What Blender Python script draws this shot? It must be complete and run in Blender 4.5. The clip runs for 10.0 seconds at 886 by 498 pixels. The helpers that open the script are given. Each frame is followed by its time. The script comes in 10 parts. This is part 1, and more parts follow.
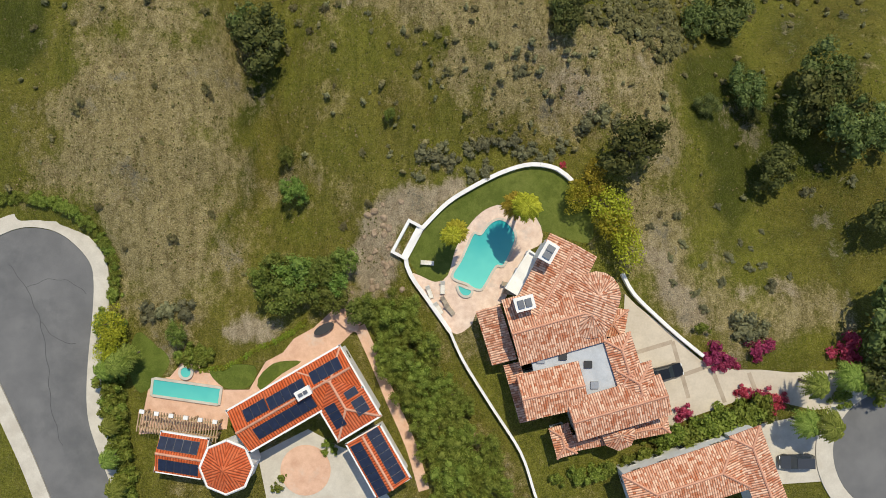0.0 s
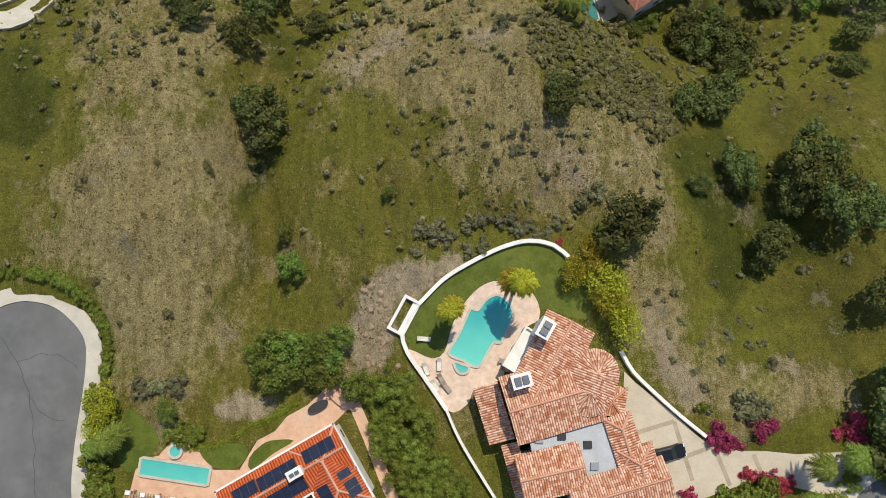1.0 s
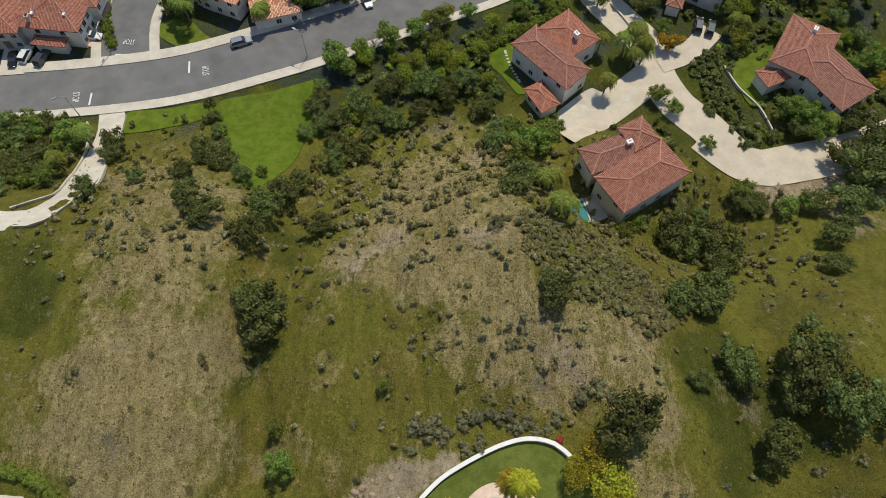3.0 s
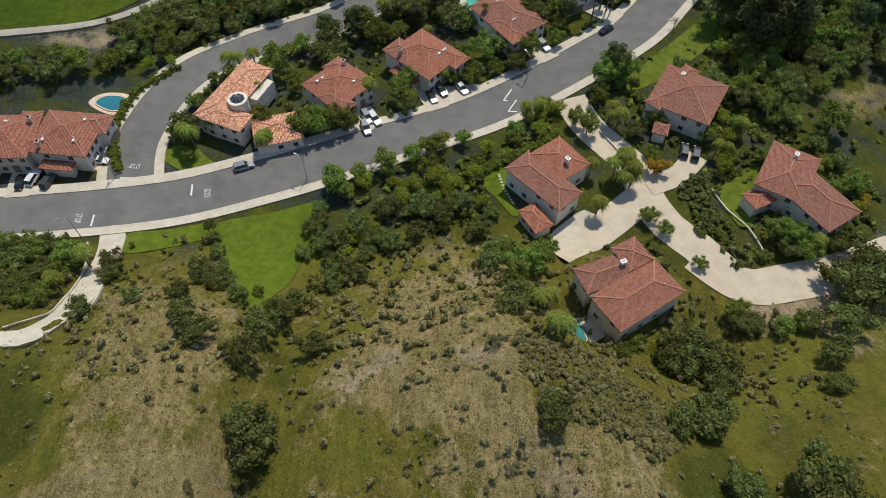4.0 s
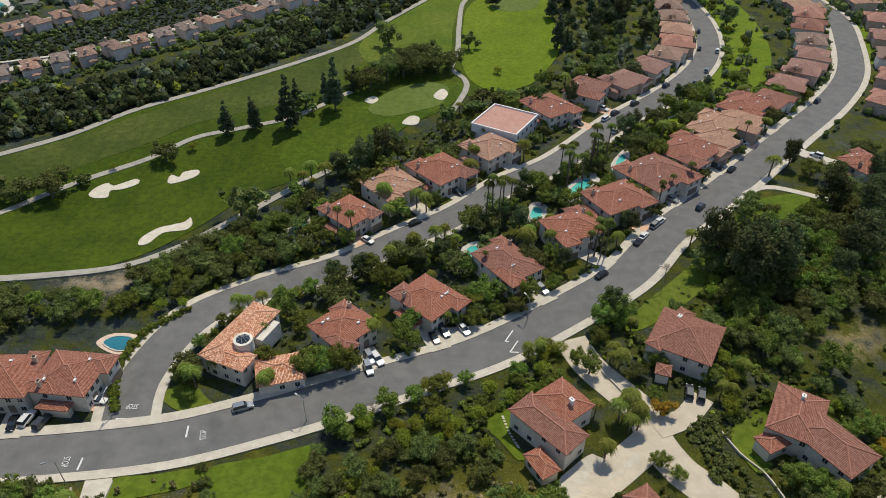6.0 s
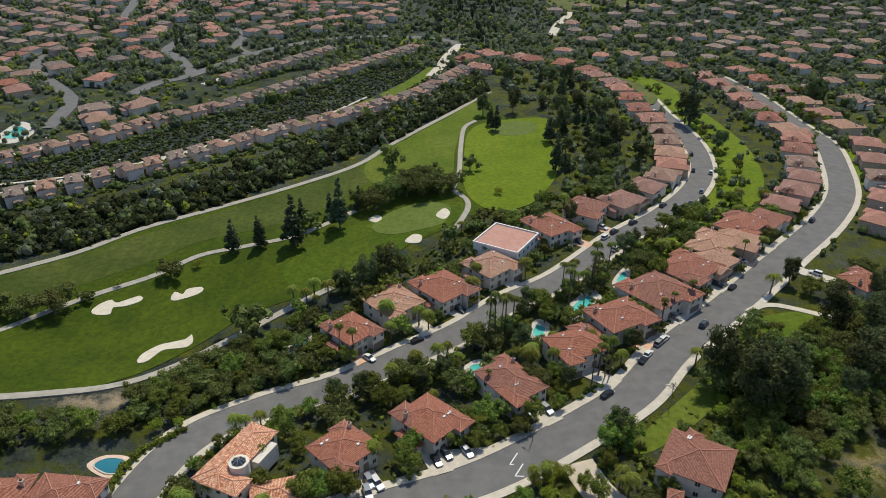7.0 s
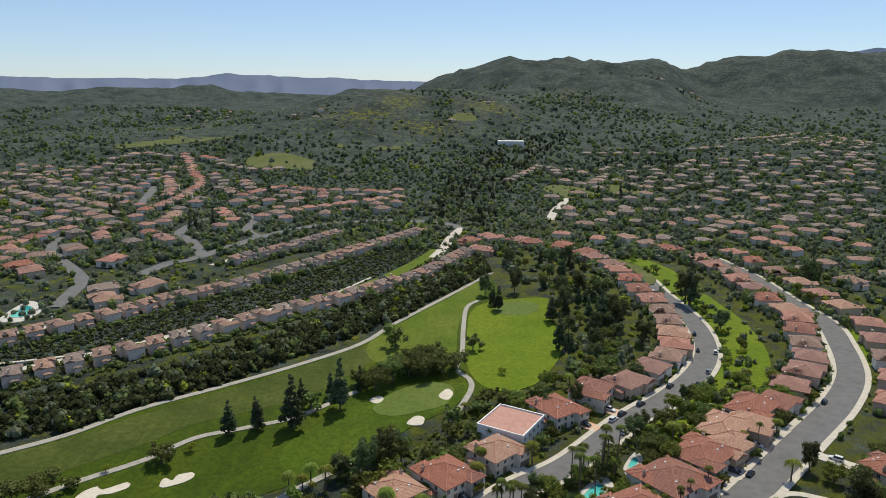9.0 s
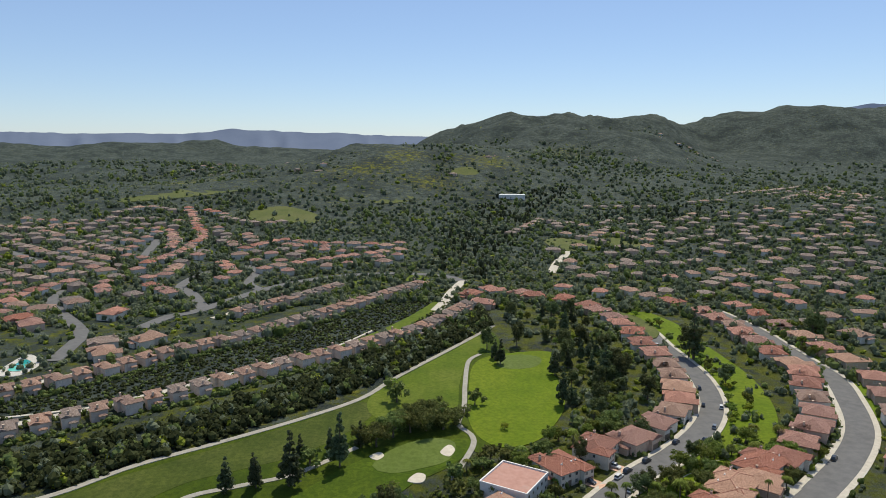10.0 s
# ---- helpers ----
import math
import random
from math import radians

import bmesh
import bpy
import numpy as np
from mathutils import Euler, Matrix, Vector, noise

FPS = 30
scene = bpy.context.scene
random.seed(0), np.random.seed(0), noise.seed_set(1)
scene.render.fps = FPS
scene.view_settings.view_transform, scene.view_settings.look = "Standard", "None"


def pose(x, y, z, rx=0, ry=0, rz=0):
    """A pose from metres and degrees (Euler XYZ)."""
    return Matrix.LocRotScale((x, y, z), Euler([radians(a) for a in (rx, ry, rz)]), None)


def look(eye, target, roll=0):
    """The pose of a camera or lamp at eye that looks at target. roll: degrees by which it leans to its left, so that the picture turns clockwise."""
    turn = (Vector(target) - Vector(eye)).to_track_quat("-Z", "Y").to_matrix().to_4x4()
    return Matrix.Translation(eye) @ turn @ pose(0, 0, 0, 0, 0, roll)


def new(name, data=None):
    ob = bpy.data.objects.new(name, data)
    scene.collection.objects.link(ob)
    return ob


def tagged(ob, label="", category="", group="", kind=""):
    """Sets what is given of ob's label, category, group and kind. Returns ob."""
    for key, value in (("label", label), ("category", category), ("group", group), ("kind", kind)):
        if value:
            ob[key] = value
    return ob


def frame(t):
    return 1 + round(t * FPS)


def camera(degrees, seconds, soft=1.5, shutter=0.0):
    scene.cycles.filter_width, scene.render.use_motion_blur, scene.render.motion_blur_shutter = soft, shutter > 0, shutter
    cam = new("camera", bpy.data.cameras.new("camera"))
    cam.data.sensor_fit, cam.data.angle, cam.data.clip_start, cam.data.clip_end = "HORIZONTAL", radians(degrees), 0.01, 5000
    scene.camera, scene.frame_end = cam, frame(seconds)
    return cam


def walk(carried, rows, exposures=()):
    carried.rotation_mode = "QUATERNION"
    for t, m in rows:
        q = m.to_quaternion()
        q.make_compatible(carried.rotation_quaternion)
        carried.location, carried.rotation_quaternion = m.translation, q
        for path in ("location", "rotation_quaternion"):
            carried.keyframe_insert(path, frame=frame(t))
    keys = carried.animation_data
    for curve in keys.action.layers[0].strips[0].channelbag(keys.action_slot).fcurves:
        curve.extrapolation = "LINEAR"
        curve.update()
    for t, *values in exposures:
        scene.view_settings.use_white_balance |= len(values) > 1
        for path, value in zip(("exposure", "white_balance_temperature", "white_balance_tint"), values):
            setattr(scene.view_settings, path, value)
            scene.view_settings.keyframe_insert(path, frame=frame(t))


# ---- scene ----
import itertools
from mathutils.geometry import delaunay_2d_cdt

cam = camera(64.39, 10.0, 0.7)
PATH = [  # seconds, x, y, z, yaw, pitch, roll
    (0.0, -0.00, 0.00, 124.00, -0.000, -88.161, 0.027),
    (0.5, 0.26, -0.17, 123.97, 0.108, -85.032, 0.068),
    (1.0, 0.58, -0.31, 123.85, 0.235, -81.804, 0.100),
    (1.5, 0.88, -0.45, 123.67, 0.406, -78.664, 0.121),
    (2.0, 1.08, -0.56, 123.48, 0.535, -75.244, 0.161),
    (2.5, 1.22, -0.65, 123.32, 0.583, -70.665, 0.195),
    (4.0, 0.92, -0.59, 123.24, 0.287, -56.140, -0.274),
    (4.5, 0.92, -0.57, 123.24, 0.303, -51.255, -0.300),
    (5.0, 0.94, -0.56, 123.24, 0.340, -46.499, -0.291),
    (5.5, 0.92, -0.56, 123.28, 0.412, -41.658, -0.261),
    (7.0, 0.53, -0.52, 123.88, 0.623, -27.377, -0.238),
    (7.5, 0.36, -0.34, 123.94, 0.669, -23.000, -0.263),
    (8.0, 0.17, -0.13, 123.98, 0.712, -19.334, -0.253),
    (8.5, 0.02, 0.04, 124.00, 0.751, -16.070, -0.247),
    (9.0, 0.06, 0.11, 124.01, 0.794, -12.903, -0.261),
    (9.5, 0.09, 0.18, 124.01, 0.843, -10.693, -0.272),
    (10.0, 0.12, 0.24, 124.01, 0.925, -8.601, -0.216),
]
EXPOSURES = [(0.0, 0.16), (2.5, 0.10), (5.5, 0.04), (10.0, 0.13)]
walk(cam, [(t, pose(x, y, z, 90 + pitch, roll, yaw)) for t, x, y, z, yaw, pitch, roll in PATH], EXPOSURES)

# ---- sky and sun ----
SUN_ELEVATION, SUN_AZIMUTH = 61.0, 20.0  # degrees; azimuth clockwise from +y
world = bpy.data.worlds.new("sky")
scene.world = world
world.use_nodes = True
sky = world.node_tree.nodes.new("ShaderNodeTexSky")
sky.sky_type, sky.sun_disc = "NISHITA", False
sky.sun_elevation, sky.sun_rotation = radians(SUN_ELEVATION), radians(SUN_AZIMUTH)
sky.altitude, sky.air_density, sky.dust_density, sky.ozone_density = 300, 0.9, 0.15, 1.0
tint = world.node_tree.nodes.new("ShaderNodeMix")  # a cooler, hazier white balance of the sky
tint.data_type, tint.blend_type = "RGBA", "MULTIPLY"
tint.inputs[0].default_value, tint.inputs[7].default_value = 1.0, (0.85, 0.955, 1.11, 1)
world.node_tree.links.new(sky.outputs[0], tint.inputs[6])
veil = world.node_tree.nodes.new("ShaderNodeMix")  # thin high haze that evens the sky out
veil.data_type = "RGBA"
veil.inputs[0].default_value, veil.inputs[7].default_value = 0.27, (4.5, 5.9, 8.2, 1)
world.node_tree.links.new(tint.outputs[2], veil.inputs[6])
world.node_tree.links.new(veil.outputs[2], world.node_tree.nodes["Background"].inputs[0])
world.node_tree.nodes["Background"].inputs[1].default_value = 0.094
sun_data = bpy.data.lights.new("sun", "SUN")
sun_data.energy, sun_data.angle, sun_data.color = 3.4, radians(0.55), (1.0, 0.925, 0.74)
sun = new("sun", sun_data)
_e, _a = radians(SUN_ELEVATION), radians(SUN_AZIMUTH)
sun.matrix_world = look((300 * math.sin(_a), 300 * math.cos(_a), 600), (300 * math.sin(_a) - math.sin(_a) * math.cos(_e), 300 * math.cos(_a) - math.cos(_a) * math.cos(_e), 600 - math.sin(_e)))


# ---- materials ----
def nodes_of(name, rough=0.8, metal=0.0, spec=0.3):
    m = bpy.data.materials.new(name)
    m.use_nodes = True
    nt = m.node_tree
    b = nt.nodes["Principled BSDF"]
    b.inputs["Roughness"].default_value, b.inputs["Metallic"].default_value = rough, metal
    b.inputs["Specular IOR Level"].default_value = spec
    return m, nt, b


def add_node(nt, kind, **values):
    n = nt.nodes.new(kind)
    for k, v in values.items():
        n.inputs[k.replace("_", " ")].default_value = v
    return n


def mix_colour(nt, fac, a, b, blend="MIX"):
    n = nt.nodes.new("ShaderNodeMix")
    n.data_type, n.blend_type = "RGBA", blend
    for sock, v in ((n.inputs[0], fac), (n.inputs[6], a), (n.inputs[7], b)):
        if isinstance(v, bpy.types.NodeSocket):
            nt.links.new(v, sock)
        elif isinstance(v, (int, float)):
            sock.default_value = v
        else:
            sock.default_value = (*v, 1) if len(v) == 3 else v
    return n.outputs[2]


def ramp(nt, value, lo, hi):
    n = nt.nodes.new("ShaderNodeMapRange")
    n.inputs[1].default_value, n.inputs[2].default_value = lo, hi
    nt.links.new(value, n.inputs[0])
    return n.outputs[0]


def calc(nt, op, a, b=0.0):
    n = nt.nodes.new("ShaderNodeMath")
    n.operation = op
    for sock, v in ((n.inputs[0], a), (n.inputs[1], b)):
        if isinstance(v, bpy.types.NodeSocket):
            nt.links.new(v, sock)
        else:
            sock.default_value = v
    return n.outputs[0]


def noise_of(nt, where, scale, detail=4.0, rough=0.6):
    n = add_node(nt, "ShaderNodeTexNoise", Scale=scale, Detail=detail, Roughness=rough)
    nt.links.new(where, n.inputs["Vector"])
    return n.outputs[0]


def bump_to(nt, b, heights, strength=0.5, distance=0.05):
    n = add_node(nt, "ShaderNodeBump", Strength=strength, Distance=distance)
    nt.links.new(heights, n.inputs["Height"])
    nt.links.new(n.outputs[0], b.inputs["Normal"])


def world_place(nt):
    return nt.nodes.new("ShaderNodeNewGeometry").outputs["Position"]


def surface(name, low, high, scale=1.0, rough=0.8, bump=0.3, per_object=0.0, fine=12.0, metal=0.0, spec=0.3, stain=None):
    """A worn surface: broad patches, fine grain, stains and a little relief, in metres."""
    m, nt, b = nodes_of(name, rough, metal, spec)
    p = world_place(nt)
    broad, grain = noise_of(nt, p, scale, 3.0), noise_of(nt, p, scale * fine, 5.0, 0.7)
    c = mix_colour(nt, ramp(nt, calc(nt, "ADD", calc(nt, "MULTIPLY", broad, 0.6), calc(nt, "MULTIPLY", grain, 0.4)), 0.36, 0.64), low, high)
    if stain:
        c = mix_colour(nt, ramp(nt, noise_of(nt, p, scale * 0.35, 6.0, 0.7), 0.55, 0.72), c, stain)
    if per_object:
        o = nt.nodes.new("ShaderNodeObjectInfo")
        h = add_node(nt, "ShaderNodeHueSaturation")
        nt.links.new(calc(nt, "ADD", 1 - per_object, calc(nt, "MULTIPLY", o.outputs["Random"], 2 * per_object)), h.inputs["Value"])
        nt.links.new(c, h.inputs["Color"])
        c = h.outputs[0]
    nt.links.new(c, b.inputs["Base Color"])
    if bump:
        bump_to(nt, b, grain, bump, 0.04)
    return m


def foliage(name, low, high, spread=0.35, hue=0.03):
    """Leaves: each clump and each plant a little different."""
    m, nt, b = nodes_of(name, 0.7, 0.0, 0.08)
    g, o = nt.nodes.new("ShaderNodeNewGeometry"), nt.nodes.new("ShaderNodeObjectInfo")
    c = mix_colour(nt, g.outputs["Random Per Island"], low, high)
    h = add_node(nt, "ShaderNodeHueSaturation")
    nt.links.new(calc(nt, "ADD", 1 - spread, calc(nt, "MULTIPLY", o.outputs["Random"], 2 * spread)), h.inputs["Value"])
    nt.links.new(calc(nt, "ADD", 0.5 - hue, calc(nt, "MULTIPLY", o.outputs["Random"], 2 * hue)), h.inputs["Hue"])
    nt.links.new(c, h.inputs["Color"])
    nt.links.new(h.outputs[0], b.inputs["Base Color"])
    b.inputs["Transmission Weight"].default_value = 0.0
    t = nt.nodes.new("ShaderNodeBsdfTranslucent")
    nt.links.new(h.outputs[0], t.inputs[0])
    s = nt.nodes.new("ShaderNodeMixShader")
    s.inputs[0].default_value = 0.38
    nt.links.new(b.outputs[0], s.inputs[1])
    nt.links.new(t.outputs[0], s.inputs[2])
    nt.links.new(s.outputs[0], nt.nodes["Material Output"].inputs[0])
    return m


def tiles(name, low, high, dirt, tile_u=0.31, tile_v=0.40, tint=0.12):
    """Barrel roof tiles by the roof's own map: u along the eaves, v up the slope, in metres."""
    m, nt, b = nodes_of(name, 0.75, 0.0, 0.25)
    uv = nt.nodes.new("ShaderNodeUVMap").outputs[0]
    k = nt.nodes.new("ShaderNodeTexBrick")
    k.offset = 0.0
    for s, v in (("Scale", 1.0), ("Mortar Size", 0.0), ("Mortar Smooth", 0.0), ("Brick Width", tile_u), ("Row Height", tile_v), ("Bias", 0.0)):
        k.inputs[s].default_value = v
    k.inputs["Color1"].default_value, k.inputs["Color2"].default_value = (*low, 1), (*high, 1)
    k.inputs["Mortar"].default_value = (*[v * 0.45 for v in low], 1)
    nt.links.new(uv, k.inputs["Vector"])
    p = world_place(nt)
    sx = nt.nodes.new("ShaderNodeSeparateXYZ")
    nt.links.new(uv, sx.inputs[0])
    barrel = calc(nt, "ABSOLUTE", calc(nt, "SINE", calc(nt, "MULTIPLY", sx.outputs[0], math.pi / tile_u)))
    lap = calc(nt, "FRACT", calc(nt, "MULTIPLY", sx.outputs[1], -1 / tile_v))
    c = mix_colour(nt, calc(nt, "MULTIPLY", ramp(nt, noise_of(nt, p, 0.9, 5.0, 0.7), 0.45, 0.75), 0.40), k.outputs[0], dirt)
    c = mix_colour(nt, calc(nt, "MULTIPLY", ramp(nt, barrel, 0.50, 0.10), 0.62), c, [v * 0.42 for v in low])  # groove shade painted into the colour between the barrels
    o = nt.nodes.new("ShaderNodeObjectInfo")
    h = add_node(nt, "ShaderNodeHueSaturation")
    nt.links.new(calc(nt, "ADD", 1 - tint, calc(nt, "MULTIPLY", o.outputs["Random"], 2 * tint)), h.inputs["Value"])
    nt.links.new(calc(nt, "ADD", 1.08 - tint, calc(nt, "MULTIPLY", o.outputs["Random"], tint)), h.inputs["Saturation"])
    nt.links.new(c, h.inputs["Color"])
    nt.links.new(h.outputs[0], b.inputs["Base Color"])
    bump_to(nt, b, calc(nt, "ADD", barrel, calc(nt, "MULTIPLY", lap, 0.6)), 1.0, 0.12)
    return m


def glass(name, colour=(0.02, 0.025, 0.03), rough=0.05):
    m, nt, b = nodes_of(name, rough, 0.0, 0.8)
    nt.links.new(mix_colour(nt, noise_of(nt, world_place(nt), 0.4), colour, [v * 2.2 for v in colour]), b.inputs["Base Color"])
    return m


def paint(name, colour, rough=0.35, metal=0.0):
    m, nt, b = nodes_of(name, rough, metal, 0.5)
    nt.links.new(mix_colour(nt, noise_of(nt, world_place(nt), 3.0), colour, [v * 0.82 for v in colour]), b.inputs["Base Color"])
    return m


def pool_water(name, colour, deep):
    m, nt, b = nodes_of(name, 0.06, 0.0, 0.5)
    p = world_place(nt)
    place = nt.nodes.new("ShaderNodeTexCoord").outputs["Object"]
    part_of = nt.nodes.new("ShaderNodeSeparateXYZ")
    nt.links.new(place, part_of.inputs[0])
    depth = calc(nt, "ADD", calc(nt, "MULTIPLY", part_of.outputs[1], 0.12), calc(nt, "MULTIPLY", noise_of(nt, p, 0.35, 2.0), 0.5))
    nt.links.new(mix_colour(nt, ramp(nt, depth, -0.35, 0.85), colour, deep), b.inputs["Base Color"])
    bump_to(nt, b, noise_of(nt, p, 2.5, 3.0), 0.08, 0.05)
    return m


TAR = paint("tar_seal", (0.055, 0.055, 0.055), 0.6)
ASPHALT = surface("asphalt", (0.125, 0.123, 0.122), (0.175, 0.171, 0.166), 0.25, 0.9, 0.2, fine=30, stain=(0.11, 0.11, 0.11))
CONCRETE = surface("concrete", (0.46, 0.415, 0.34), (0.60, 0.55, 0.46), 0.5, 0.85, 0.2, stain=(0.47, 0.41, 0.33))
DRIVE = surface("driveway_concrete", (0.46, 0.395, 0.305), (0.59, 0.51, 0.40), 0.3, 0.85, 0.2, stain=(0.42, 0.36, 0.275))
CART_PATH = surface("cart_path_concrete", (0.30, 0.28, 0.235), (0.42, 0.39, 0.33), 0.5, 0.85, 0.2, stain=(0.26, 0.24, 0.20))
PAVING = surface("paving", (0.56, 0.33, 0.22), (0.72, 0.47, 0.33), 0.8, 0.8, 0.3, stain=(0.60, 0.46, 0.36))
FLAG = surface("flagstone", (0.58, 0.41, 0.31), (0.76, 0.60, 0.48), 1.1, 0.8, 0.4, stain=(0.5, 0.42, 0.36))
WHITEPAINT = surface("white_paint", (0.70, 0.69, 0.66), (0.82, 0.81, 0.78), 1.2, 0.7, 0.05)
STUCCO = surface("stucco", (0.60, 0.55, 0.47), (0.74, 0.69, 0.60), 0.6, 0.9, 0.25, per_object=0.14, stain=(0.52, 0.47, 0.40))
STUCCO_ROSE = surface("rose_stucco", (0.56, 0.46, 0.39), (0.70, 0.60, 0.52), 0.6, 0.9, 0.25, per_object=0.16, stain=(0.50, 0.41, 0.35))
STUCCO_TAN = surface("tan_stucco", (0.46, 0.33, 0.25), (0.60, 0.46, 0.36), 0.6, 0.9, 0.25, per_object=0.18, stain=(0.42, 0.30, 0.23))
STUCCO_WHITE = surface("white_stucco", (0.72, 0.70, 0.66), (0.82, 0.80, 0.77), 0.6, 0.9, 0.2, stain=(0.62, 0.60, 0.56))
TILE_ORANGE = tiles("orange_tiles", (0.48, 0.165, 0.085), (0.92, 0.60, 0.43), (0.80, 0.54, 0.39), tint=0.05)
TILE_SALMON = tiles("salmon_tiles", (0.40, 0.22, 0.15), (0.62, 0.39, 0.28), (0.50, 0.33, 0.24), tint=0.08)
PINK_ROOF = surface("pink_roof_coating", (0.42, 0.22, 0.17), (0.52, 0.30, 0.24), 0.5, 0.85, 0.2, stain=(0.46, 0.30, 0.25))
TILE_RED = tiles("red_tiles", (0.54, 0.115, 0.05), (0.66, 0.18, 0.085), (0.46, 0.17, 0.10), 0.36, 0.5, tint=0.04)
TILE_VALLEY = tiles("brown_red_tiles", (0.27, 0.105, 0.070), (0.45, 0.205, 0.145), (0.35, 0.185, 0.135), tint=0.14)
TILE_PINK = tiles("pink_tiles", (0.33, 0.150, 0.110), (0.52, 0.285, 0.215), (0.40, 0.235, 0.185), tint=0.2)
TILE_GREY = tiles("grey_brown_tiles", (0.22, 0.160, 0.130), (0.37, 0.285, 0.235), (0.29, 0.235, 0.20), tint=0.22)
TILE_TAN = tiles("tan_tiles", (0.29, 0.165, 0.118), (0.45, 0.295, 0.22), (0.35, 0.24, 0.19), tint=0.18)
RIDGE = surface("ridge_tiles", (0.52, 0.24, 0.15), (0.66, 0.36, 0.24), 2.0, 0.8, 0.3, per_object=0.1)
RIDGE_BROWN = surface("brown_ridge_tiles", (0.36, 0.15, 0.10), (0.50, 0.25, 0.18), 2.0, 0.8, 0.3, per_object=0.1)
MEMBRANE = surface("grey_roof_membrane", (0.40, 0.42, 0.44), (0.52, 0.54, 0.56), 0.7, 0.7, 0.1, stain=(0.34, 0.35, 0.36))
DECK = surface("pale_pool_deck", (0.46, 0.43, 0.38), (0.62, 0.59, 0.54), 1.5, 0.85, 0.15)
GLASS = glass("window_glass")
FRAME = paint("window_frame_paint", (0.55, 0.53, 0.48))
DARKMETAL = paint("dark_metal", (0.05, 0.05, 0.05), 0.5, 0.5)
GREYMETAL = paint("grey_metal", (0.42, 0.43, 0.44), 0.4, 0.6)
VENTMETAL = paint("vent_metal", (0.16, 0.17, 0.19), 0.45, 0.5)
GARAGE = paint("garage_door_paint", (0.22, 0.17, 0.13), 0.6)
WOOD = surface("weathered_wood", (0.30, 0.19, 0.10), (0.50, 0.36, 0.22), 2.0, 0.8, 0.4)
SAND = surface("bunker_sand", (0.54, 0.48, 0.38), (0.68, 0.62, 0.51), 0.6, 0.95, 0.2)
WATER = pool_water("pool_water", (0.17, 0.64, 0.53), (0.03, 0.34, 0.34))
TEAL = surface("teal_pool_water", (0.03, 0.16, 0.17), (0.06, 0.24, 0.24), 0.6, 0.6, 0.05, spec=0.05)
WATER_BLUE = pool_water("blue_pool_water", (0.015, 0.13, 0.19), (0.04, 0.22, 0.28))
TRUNK = surface("bark", (0.10, 0.075, 0.055), (0.20, 0.16, 0.12), 3.0, 0.9, 0.6)
LEAF_OAK = foliage("oak_leaves", (0.080, 0.104, 0.027), (0.235, 0.262, 0.086))
LEAF_FAR = foliage("far_leaves", (0.082, 0.104, 0.055), (0.195, 0.220, 0.130))
LEAF_GREEN = foliage("green_leaves", (0.110, 0.155, 0.024), (0.28, 0.335, 0.080))
LEAF_TALL = foliage("tall_tree_leaves", (0.066, 0.086, 0.034), (0.175, 0.205, 0.086))
LEAF_LIME = foliage("lime_leaves", (0.165, 0.205, 0.018), (0.37, 0.42, 0.065), 0.2)
LEAF_GOLD = foliage("golden_leaves", (0.26, 0.25, 0.018), (0.54, 0.48, 0.06), 0.2)
LEAF_YELLOW = foliage("yellow_blossom", (0.30, 0.24, 0.02), (0.55, 0.44, 0.05), 0.2)
LEAF_PINE = foliage("pine_needles", (0.056, 0.076, 0.038), (0.145, 0.175, 0.092))
LEAF_PALM = foliage("palm_fronds", (0.125, 0.165, 0.026), (0.34, 0.38, 0.085), 0.2)
LEAF_FAN = foliage("fan_palm_fronds", (0.085, 0.112, 0.026), (0.24, 0.27, 0.075), 0.2)
LEAF_GREY = foliage("sage_leaves", (0.17, 0.168, 0.085), (0.35, 0.335, 0.18), 0.2, 0.01)
LEAF_SCRUB = foliage("scrub_leaves", (0.17, 0.16, 0.065), (0.34, 0.30, 0.14), 0.25, 0.01)
LEAF_MAGENTA = foliage("magenta_blossom", (0.28, 0.03, 0.06), (0.64, 0.12, 0.20), 0.25, 0.02)
LEAF_HEDGE = foliage("hedge_leaves", (0.125, 0.165, 0.022), (0.32, 0.36, 0.075), 0.2, 0.015)
FIELD_SCRUB = foliage("olive_scrub", (0.20, 0.180, 0.074), (0.42, 0.365, 0.17), 0.0, 0.0)
FIELD_THICKET = foliage("olive_thicket", (0.125, 0.120, 0.045), (0.28, 0.255, 0.11), 0.0, 0.0)
FIELD_SAGE = foliage("grey_green_sage", (0.20, 0.200, 0.095), (0.42, 0.400, 0.20), 0.0, 0.0)
FIELD_DARK = foliage("dark_thicket_leaves", (0.030, 0.038, 0.014), (0.090, 0.104, 0.040), 0.0, 0.0)
FIELD_OAK = foliage("far_wood_leaves", (0.110, 0.136, 0.078), (0.255, 0.285, 0.175), 0.0, 0.0)
FIELD_GREEN = foliage("far_garden_leaves", (0.105, 0.145, 0.038), (0.25, 0.30, 0.10), 0.0, 0.0)
TWIGS = foliage("bare_twigs", (0.16, 0.13, 0.10), (0.28, 0.24, 0.19), 0.2)


